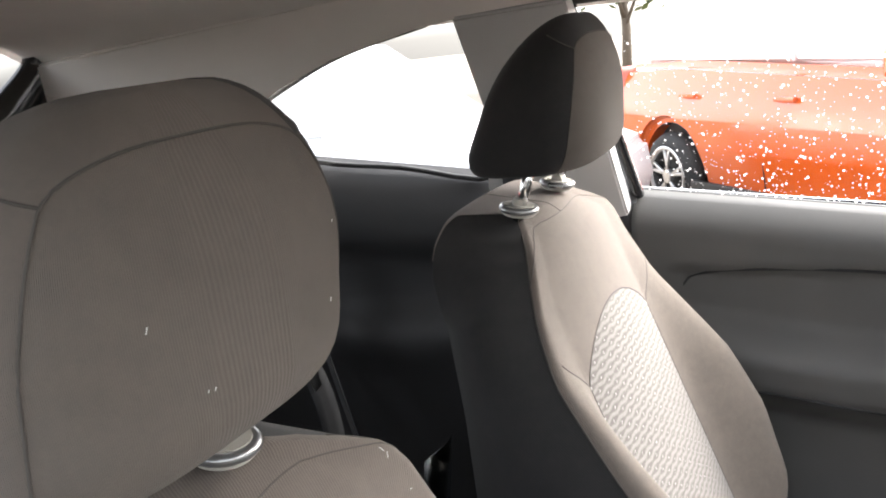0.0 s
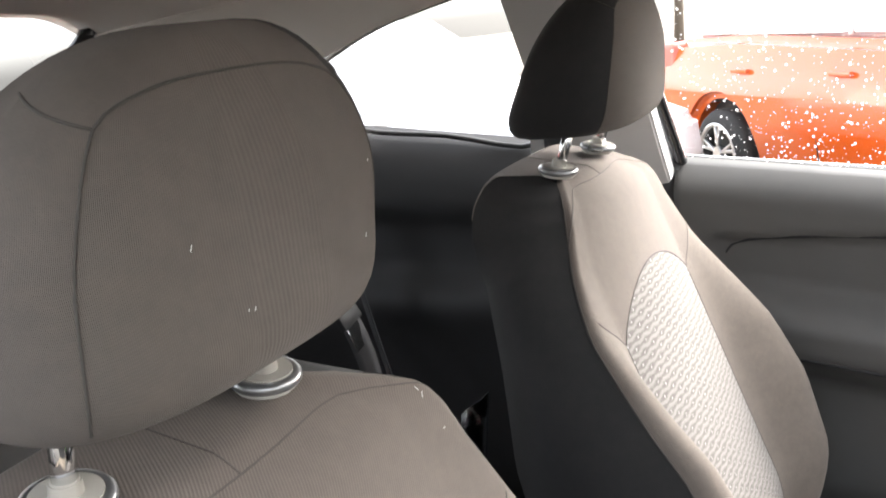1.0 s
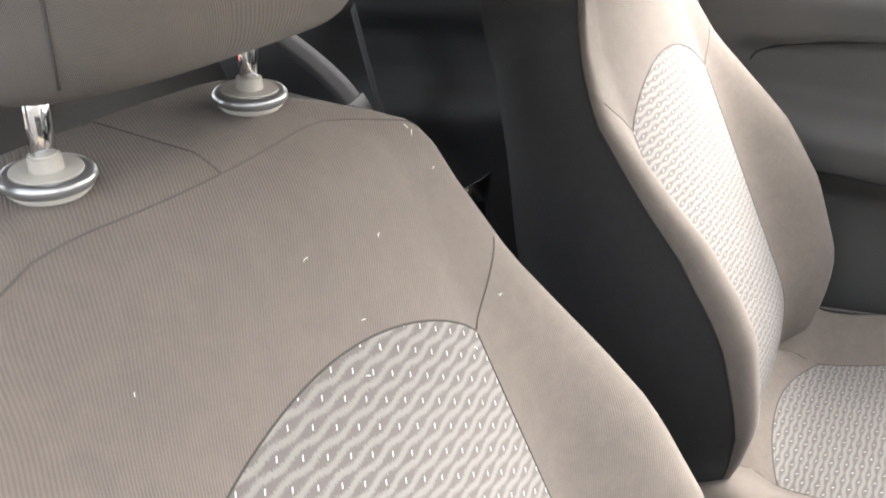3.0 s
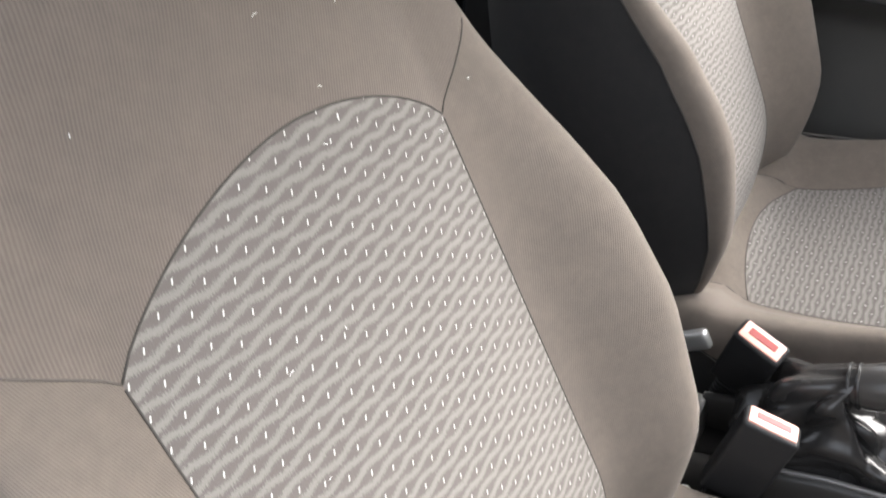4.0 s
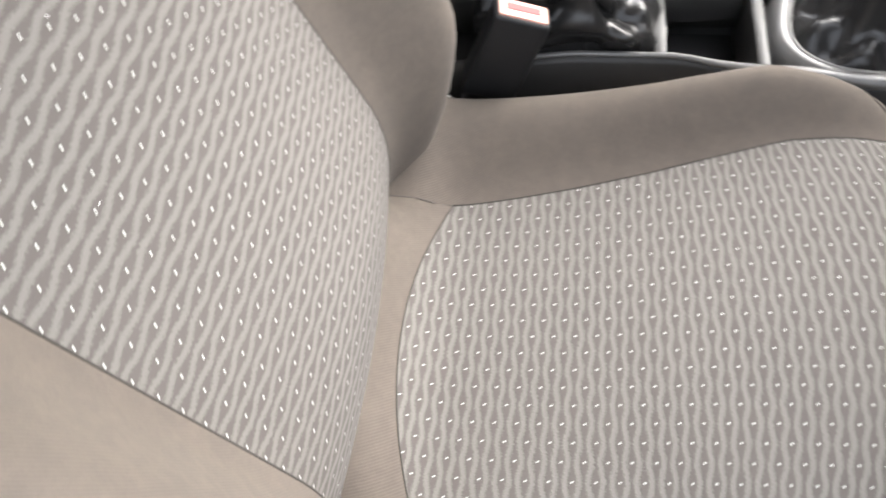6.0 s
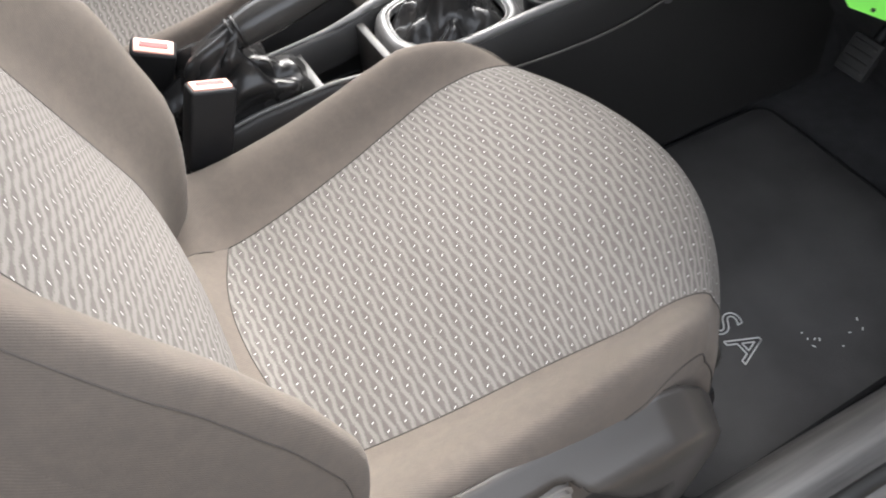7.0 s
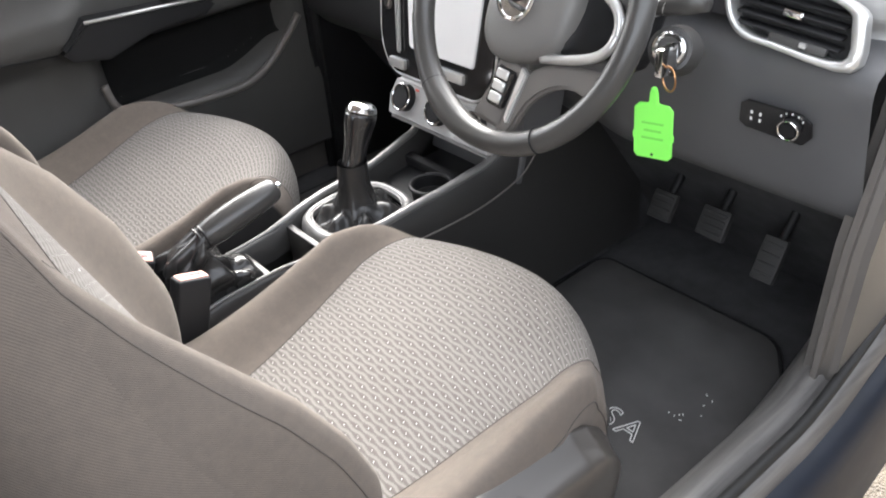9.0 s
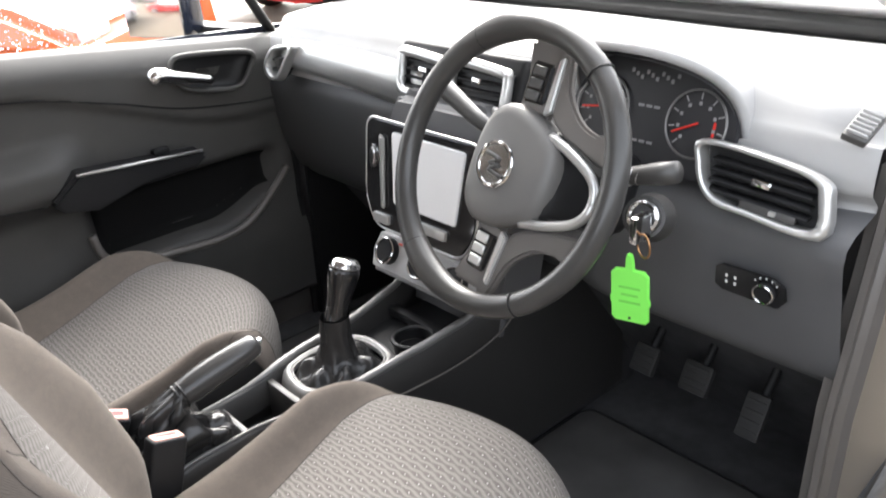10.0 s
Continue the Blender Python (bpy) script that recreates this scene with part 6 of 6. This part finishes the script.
def seat_side_cover(seat, sgn):
    """The plastic valance on the door side of a seat: a broad shoulder, a rounded nose and a recess that holds the height lever."""
    o = Vector((0.2, 0, 0.24))
    xs = [-0.11 + 0.465 * i / 92 for i in range(93)] + [0.355 + 0.08 * math.sin(math.pi / 2 * i / 22) for i in range(1, 23)]
    rows = []
    for x in xs:
        top, low = lerp(COVER_TOP, x), lerp(COVER_LOW, x)
        nose = math.sqrt(max(0.0, 1 - (max(0.0, x - 0.335) / 0.1) ** 2))
        line = []
        for j in range(57):
            q = j / 56
            z = top + (low - top) * q
            d = top - z
            y = 0.246 + (0.037 * min(1.0, d / 0.03) + 0.006 * math.sin(math.pi / 2 * min(1.0, max(0.0, d - 0.02) / 0.04))) * (0.3 + 0.7 * nose) - 0.02 * q ** 4
            upper = 0.522 - 0.075 * step(x, 0.24, 0.34)
            rec = step(z, upper + 0.004, upper - 0.006) * step(x, 0.355, 0.338) * step(z, 0.325, 0.35) * step(x, -0.02, 0.0)
            y -= (0.056 - 0.02 * step(z, 0.46, 0.36)) * rec
            line.append(Vector((x, sgn * y, z)) - o)
        rows.append(line)
    v, f = grid(rows)
    if sgn > 0:
        f = [tuple(reversed(q)) for q in f]
    cov = put("side_cover", v, f, COVER, seat, "dark grey plastic side cover")
    s_ = cov.modifiers.new("thick", "SOLIDIFY")
    s_.thickness = 0.005
    lev = slab(round_poly([(-0.03, 0.468), (0.245, 0.474), (0.264, 0.486), (0.257, 0.506), (-0.03, 0.506)], 0.008, 3), 0.02, frame3(Vector((0, sgn * 0.25, 0)) - o, (1, 0, 0), (0, 0, 1)), 0.004, 2)
    if sgn > 0:
        bmesh.ops.translate(lev, vec=(0, 0.02, 0), verts=lev.verts)
    part("height_lever", lev, LEVER, seat, "height lever, coloured pale grey as if lit by the sky")
    v, f = tube(smooth_path([Vector(p) - o for p in [(0.40, sgn * 0.15, 0.36), (0.455, sgn * 0.19, 0.395), (0.478, sgn * 0.2, 0.435), (0.466, sgn * 0.197, 0.478), (0.44, sgn * 0.18, 0.49)]], 5), 0.006, 10)
    put("slide_handle", v, f, CHROME, seat, "bright slide handle")


seat_side_cover(driver_seat, -1)
seat_side_cover(passenger_seat, 1)


# ---- floor mats with an embroidered name ----
def floor_mat(x0, y0, w, l, label):
    mat = thing("floor_mat", (x0, y0, 0.2165), label, "floor mat", "floor mats")
    pts = round_poly([(-l / 2, -w / 2), (l / 2 - 0.1, -w / 2 + 0.02), (l / 2, -w / 2 + 0.09), (l / 2, w / 2), (-l / 2, w / 2)], 0.035)
    rows = [[(x * g, y * g, z) for x, y in pts] for g, z in ((1.0, 0.0), (1.0, 0.010), (0.985, 0.0125), (0.8, 0.0125), (0.6, 0.0125), (0.4, 0.0125), (0.2, 0.0125), (0.02, 0.0125))]
    v, f = grid(rows, closed_u=True)
    put("carpet", v, list(f) + [tuple(range(len(v) - len(pts), len(v)))], MAT, mat)
    put("bound_edge", *tube([(x, y, 0.009) for x, y in pts], 0.005, 8, closed=True), BLACK, mat)
    return mat


mat_d = floor_mat(0.72, -0.366, 0.5, 0.56, "charcoal carpet floor mat in the driver's footwell")
floor_mat(0.72, 0.366, 0.5, 0.56, "charcoal carpet floor mat in the passenger footwell")


def embroidery(text, mat, m):
    cu = bpy.data.curves.new("lettering", "FONT")
    cu.body, cu.size, cu.extrude, cu.space_character = text, 0.062, 0.0008, 1.25
    cu.align_x = "CENTER"
    tmp = bpy.data.objects.new("tmp", cu)
    scene.collection.objects.link(tmp)
    dg = bpy.context.evaluated_depsgraph_get()
    me = bpy.data.meshes.new_from_object(tmp.evaluated_get(dg))
    bpy.data.objects.remove(tmp)
    bm = bmesh.new()
    bm.from_mesh(me)
    bmesh.ops.remove_doubles(bm, verts=bm.verts, dist=0.0004)
    # outline letters: keep only a thread along their edges
    rim = [e for e in bm.edges if len(e.link_faces) == 2 and e.calc_face_angle() > 1.0 and all(v.co.z > 0 for v in e.verts)]
    pieces = []
    for e in rim:
        pieces.append(tube([e.verts[0].co, e.verts[1].co], 0.0012, 5))
    bm.free()
    v, f = merge(*pieces)
    v = [m @ Vector(p) for p in v]
    return put("lettering", v, f, WHITE_MARK, mat, "outlined white embroidered letters")


embroidery("SA", mat_d, pose(-0.094, -0.094, 0.0135, 0, 0, -90))
rnd = random.Random(4)
bits = [rbox(0.003 + 0.003 * rnd.random(), 0.002, 0.001, 0.0006, 1, pose(-0.01 + 0.10 * rnd.random(), -0.119 - 0.06 * rnd.random(), 0.0135, 0, 0, 180 * rnd.random())) for k in range(9)]
for b in bits:
    part("white_scuff", b, WHITE_MARK, mat_d, "small white scuff", smooth=False)

# ---- rear bench ----
bench = thing("rear_bench", (-0.8, 0, 0.24), "dark cloth rear bench seat", "rear seat")
bm = rbox(0.56, 1.24, 0.24, 0.06, 5, pose(0.02, 0, 0.16, 0, -6, 0))
part("bench_cushion", bm, CLOTH_SIDE, bench)
for yy in (0.31, -0.31):
    part("bench_back", rbox(0.16, 0.61, 0.56, 0.05, 5, pose(-0.32, yy, 0.46, 0, -18, 0)), CLOTH_SIDE, bench)
    part("bench_headrest", rbox(0.09, 0.26, 0.13, 0.035, 4, pose(-0.43, yy, 0.80, 0, -14, 0)), CLOTH_SIDE, bench)


def webbing(points, width, label, normal=(0, 1, 0)):
    pts = smooth_path(points, 6)
    n = Vector(normal)
    rows = []
    for i, p in enumerate(pts):
        d = (pts[min(i + 1, len(pts) - 1)] - pts[max(i - 1, 0)]).normalized()
        w = d.cross(n).normalized() * width / 2
        rows.append([p - w, p - w * 0.3, p + w * 0.3, p + w])
    ob = sheet(rows, 0.0014, "seat_belt", BELT)
    return tagged(ob, label, "seat belt", "seat belts")


webbing([(-0.80, 0.655, 1.02), (-0.74, 0.61, 0.85), (-0.62, 0.52, 0.62), (-0.56, 0.46, 0.535)], 0.046, "dark grey rear seat belt hanging from the pillar", (0.6, 0.8, 0.2))
webbing([(-0.66, 0.27, 1.06), (-0.55, 0.29, 0.95), (-0.52, 0.30, 0.78), (-0.57, 0.30, 0.53)], 0.036, "dark grey rear lap belt strap above the bench", (0.9, -0.3, 0.3))
tg = thing("belt_tongue", (-0.545, 0.288, 0.94), "metal belt tongue with a black plastic stop", "seat belt")
part("stop", rbox(0.012, 0.05, 0.03, 0.004, 2, pose(0.004, 0, 0, 10, -20, 0)), BLACK, tg)
part("plate", rbox(0.003, 0.03, 0.045, 0.001, 1, pose(0.012, 0.004, -0.03, 10, -12, 0)), CHROME, tg, "bright metal tongue")
webbing([(-0.335, -0.66, 1.30), (-0.34, -0.672, 0.9), (-0.32, -0.675, 0.5), (-0.30, -0.67, 0.30)], 0.046, "black front seat belt hanging down the pillar", (0, 1, 0))
webbing([(-0.335, 0.645, 1.30), (-0.34, 0.672, 0.9), (-0.32, 0.672, 0.5), (-0.30, 0.66, 0.30)], 0.046, "black front seat belt hanging down the pillar by the passenger", (0, 1, 0))
rb = thing("rear_belt_buckle", (-0.56, 0.03, 0.56), "black rear belt buckle on a short strap", "seat belt buckle")
part("housing", rbox(0.03, 0.05, 0.07, 0.006, 2, pose(0.0, 0, 0.10, 10, 20, 15)), BLACK, rb)
put("strap", *tube([(0, 0, -0.02), (0, 0, 0.08)], 0.012, 8), BELT, rb)

# ---- clear plastic sheet in the passenger seat's back ----
rows = [[(-0.225 - 0.006 * i + 0.003 * math.sin(j), 0.10 - 0.012 * j, 0.94 - 0.22 * i / 6) for j in range(6)] for i in range(7)]
cs_ = sheet(rows, 0.001, "plastic_sheet", SMOKE)
tagged(cs_, "clear plastic sheet tucked behind the passenger seat", "plastic sheet")

# ---- lint on the driver's seat ----
rnd = random.Random(11)
lint = []
for k in range(14):
    c, s = rnd.uniform(-0.95, 1.5), rnd.uniform(0.30, 0.58)
    p = Vector(back_front(c, s)) + D_OUT * 0.0006
    a = rnd.uniform(0, 6.3)
    L = rnd.uniform(0.002, 0.006)
    d = Vector((0, math.cos(a), 0)) + D_UP * math.sin(a)
    e = D_UP * 0.3 * L
    lint.append(tube([p - d * L / 2, p + e * 0.4, p + d * L / 2], 0.0002, 4))
for k in range(5):
    p = Vector(head_point(rnd.uniform(0.44, 0.60), rnd.uniform(0.2, 0.6)))
    p += Vector((0.0004, 0.016, 0))
    L = rnd.uniform(0.001, 0.003)
    lint.append(tube([p, p + Vector((0, L * 0.5, L))], 0.0002, 4))
v, f = merge(*lint)
put("lint", v, f, WHITE_MARK, driver_seat, "white lint fibres")["kind"] = "stuff"

# ---- outside ----
GZ = -0.10
rows = [[(-60 + 120 * i / 24, -60 + 120 * j / 24, GZ) for j in range(25)] for i in range(25)]
v, f = grid(rows)
ground = tagged(put("ground", v, f, ASPHALT), "wet brown gravel car park", "ground", kind="structure")
# unseen wall, added to hold back light from the driver's side
wl = part("wall_light_block", slab([(-12, GZ), (12, GZ), (12, 1.5), (-12, 1.5)], 0.15, frame3((0, -2.7, 0), (1, 0, 0), (0, 0, 1)), 0.01), WALL, None)
tagged(wl, "unseen dark wall added to block light from the driver's side", "wall", kind="structure")


def road_wheel(parent, p, r, out):
    m = frame3(p, (1, 0, 0), (0, 0, 1))
    t = put("wheel", *tube([(p[0] + (r - 0.06) * math.cos(a), p[1], p[2] + (r - 0.06) * math.sin(a)) for a in (2 * math.pi * i / 40 for i in range(40))], 0.075, 12, closed=True), TYRE, parent)
    part("rim", ring(r * 0.70, 0.018, 40, 8, m @ pose(0, 0, 0.06 * out)), ALLOY, t, "silver alloy rim")
    for k in range(5):
        a = radians(90 + 72 * k)
        for d in (-0.09, 0.09):
            part("spoke", rbox(r * 0.66, 0.022, 0.02, 0.005, 1, m @ pose(r * 0.36 * math.cos(a + d), r * 0.36 * math.sin(a + d), 0.06 * out, 0, 0, math.degrees(a + 2.2 * d))), ALLOY, t)
    part("hub", disc(0.05, 0.045, 0.03, 24, m @ pose(0, 0, 0.06 * out), 0.005), ALLOY, t)
    part("brake_disc", disc(r * 0.6, r * 0.6, 0.02, 32, m), BLACK, t)


def parked_car(place, paint, label, length=4.0, face=-1, turn=0.0, size=1.0, posts=BLACK, cut=0.0):
    """A hatchback; its near flank looks towards -y. face = 1 when its nose points to +x."""
    car = thing("parked_car", place, label, "car", "parked cars")
    car.rotation_euler, car.scale = (0, 0, radians(turn)), (size, size, size)
    L, N = length, length / 2 - cut
    fx = lambda x: x * face
    body = [(-L / 2, 0.40), (-L / 2 + 0.04, 0.24), (-1.60, 0.20)]
    for cx in (-1.25, 1.28):
        for k in range(21):
            a = math.pi - math.pi * k / 20
            body.append((cx + 0.36 * math.cos(a), 0.22 + 0.40 * math.sin(a)))
    body += [(1.66, 0.20), (N - 0.05, 0.24), (N, 0.42), (N - 0.03, 0.66), (N - 0.35, 0.80), (0.85, 0.93), (0.2, 0.95), (-1.2, 1.0), (-L / 2 + 0.1, 0.98), (-L / 2 + 0.01, 0.8)]
    body = [(fx(x), z) for x, z in body]
    if face < 0:
        body = body[::-1]
    bm = slab(body, 1.72, frame3((0, 0.86, 0), (1, 0, 0), (0, 0, 1)), 0.05, 3)
    for h in (0.5, 0.58, 0.66, 0.74, 0.82, 0.9, 0.96):
        bmesh.ops.bisect_plane(bm, geom=bm.verts[:] + bm.edges[:] + bm.faces[:], plane_co=(0, 0, h), plane_no=(0, 0, 1))
    for vert in bm.verts:
        over, under = max(0.0, vert.co.z - 0.62) / 0.4, max(0.0, 0.5 - vert.co.z) / 0.3
        vert.co.y *= 1 - 0.2 * over ** 1.7 - 0.05 * under ** 2
    part("body", bm, paint, car)
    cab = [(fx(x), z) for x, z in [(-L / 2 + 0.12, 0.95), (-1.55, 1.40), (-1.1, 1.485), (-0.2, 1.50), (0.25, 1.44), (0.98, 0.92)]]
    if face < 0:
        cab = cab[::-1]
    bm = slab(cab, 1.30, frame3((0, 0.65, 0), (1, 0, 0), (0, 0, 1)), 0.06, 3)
    # cabin and windows carry the sky's reflection as a pale colour
    part("cabin", bm, SKY_PALE, car, "glasshouse painted pale for the sky it reflects")
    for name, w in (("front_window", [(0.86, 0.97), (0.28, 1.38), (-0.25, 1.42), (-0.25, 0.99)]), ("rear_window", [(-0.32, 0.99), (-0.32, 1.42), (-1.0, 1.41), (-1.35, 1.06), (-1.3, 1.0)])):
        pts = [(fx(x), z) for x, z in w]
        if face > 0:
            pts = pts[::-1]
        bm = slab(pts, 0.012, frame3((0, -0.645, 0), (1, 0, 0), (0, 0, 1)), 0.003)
        part(name, bm, SKY_PALE, car, "side window painted pale for the sky's reflection")
    for pz in ([(0.98, 0.93), (0.28, 1.42)], [(-0.28, 0.98), (-0.30, 1.45)], [(-1.3, 1.0), (-1.05, 1.45)]):
        v, f = tube([(fx(x), -0.655, z) for x, z in pz], 0.018, 8)
        put("pillar", v, f, posts, car)
    for x in (-1.25, 1.28):
        part("wheel_well", rbox(0.8, 1.44, 0.5, 0.02, 1, pose(fx(x), 0, 0.42)), BLACK, car)
        road_wheel(car, (fx(x), -0.80, 0.27), 0.27, 1)
        road_wheel(car, (fx(x), 0.80, 0.27), 0.27, -1)
    for x in (-0.15, -1.02):
        part("door_handle", rbox(0.16, 0.03, 0.028, 0.01, 2, pose(fx(x), -0.835, 0.80)), paint, car)
    v, f = tube([(fx(x), -0.855, z) for x, z in [(-0.33, 0.62), (-0.32, 0.45), (-0.3, 0.3)]], 0.004, 6)
    put("door_gap", v, f, BLACK, car)
    part("sill_strip", rbox(2.0, 0.03, 0.09, 0.01, 2, pose(fx(0.0), -0.85, 0.23)), BLACK, car)
    part("head_light", rbox(0.22, 0.3, 0.12, 0.04, 3, pose(fx(N - 0.16), -0.62, 0.68)), SKY_PALE, car)
    part("tail_light", rbox(0.14, 0.22, 0.26, 0.04, 3, pose(fx(-L / 2 + 0.09), -0.70, 0.84)), RED, car, "red tail light")
    part("wing_mirror", rbox(0.12, 0.2, 0.14, 0.04, 3, pose(fx(0.72), -0.92, 1.0)), paint, car)
    part("bumper_strip", rbox(0.08, 1.5, 0.07, 0.02, 2, pose(fx(-L / 2 + 0.02), 0, 0.42)), BLACK, car)
    return car


parked_car((0.56, 5.16, GZ), ORANGE_PAINT, "wet orange-red hatchback parked at an angle in the next bay", 4.0, 1, -46, 1.08, SKY_PALE, 0.24)
parked_car((-3.05, 4.2, GZ), WHITE_PAINT, "wet white hatchback parked behind the orange car", 4.0, 1, posts=WHITE_PAINT)
parked_car((5.9, 6.6, GZ), RED_PAINT, "wet bright red hatchback parked further along", 4.0, 1)
parked_car((-9.0, 1.5, GZ), RED_PAINT, "wet red hatchback parked some way behind", 3.9, 1, 80)


def tree(place, height, spread, seed):
    """A small tree: a tapered trunk, limbs and a loose crown of leaf clumps with gaps."""
    r = random.Random(seed)
    t = thing("tree", place, "leafy green tree beyond the parked cars", "tree", "trees")
    pieces = [tube([(0, 0, 0), (0.05, 0.03, height * 0.3), (0.02, -0.04, height * 0.62)], [0.13, 0.1, 0.05], 10)]
    tips = []
    for k in range(9):
        a, up = 2.4 * k + r.uniform(-0.3, 0.3), r.uniform(0.3, 0.6)
        tip = Vector((math.cos(a), math.sin(a), 0)) * spread * r.uniform(0.35, 0.8) + Vector((0, 0, height * r.uniform(0.55, 0.95)))
        pieces.append(tube([(0.03, 0, height * up), Vector((0.03, 0, height * up)).lerp(tip, 0.5) + Vector((0, 0, 0.15)), tip], [0.05, 0.03, 0.01], 6))
        tips.append(tip)
    put("trunk", *merge(*pieces), BARK, t)
    leaves = []
    for k in range(2600):
        tip = tips[k % len(tips)]
        c = tip + Vector((r.gauss(0, 0.3), r.gauss(0, 0.3), r.gauss(0, 0.22))) * spread * 0.75
        u = Vector((r.uniform(-1, 1), r.uniform(-1, 1), r.uniform(-0.6, 0.6))).normalized()
        w = u.cross(Vector((r.uniform(-1, 1), r.uniform(-1, 1), 1))).normalized()
        n, l = r.uniform(0.05, 0.09), r.uniform(0.09, 0.16)
        leaves.append(([c - u * l, c + w * n, c + u * l, c - w * n], [(0, 1, 2, 3)]))
    put("crown", *merge(*leaves), FOLIAGE, t, "yellow-green leaves", smooth=False)


tree((-4.6, 19.5, GZ), 3.6, 1.7, 3)
tree((-7.4, 21.0, GZ), 3.9, 1.9, 5)
tree((-17.0, 6.0, GZ), 3.4, 1.8, 8)
tree((15.0, 11.0, GZ), 3.6, 1.9, 13)

# rain drops on the passenger window and quarter window
rnd = random.Random(7)
drops = []
for k in range(1500):
    x = rnd.uniform(-0.15, 0.5)
    z = belt(x) + 0.26 * rnd.random() ** 1.3
    if x < -0.16 - 0.05 * (z - 1.05) / 0.33:
        continue
    r = rnd.choice((0.0005, 0.0006, 0.0007, 0.0009, 0.0012, 0.0018))
    c = lean_point(x, z, 0.008)
    n = Vector((0, 1, 0.42)).normalized()
    u, w = Vector((1, 0, 0)), Vector((0, -0.42, 1)).normalized()
    ringv = [c + (u * math.cos(a) + w * math.sin(a) * rnd.uniform(1.0, 1.5)) * r for a in (2 * math.pi * i / 6 for i in range(6))]
    drops.append((ringv + [c + n * r * 0.7], [(i, (i + 1) % 6, 6) for i in range(6)]))
v, f = merge(*drops)
mdrop, ntd, pd = nodes_of("rain_water")
pd.inputs["Base Color"].default_value = (0.95, 0.95, 0.95, 1)
pd.inputs["Roughness"].default_value = 0.15
pd.inputs["Transmission Weight"].default_value = 0.35
tagged(put("rain_drops", v, f, mdrop), "rain drops on the passenger window", "rain drops", kind="stuff")
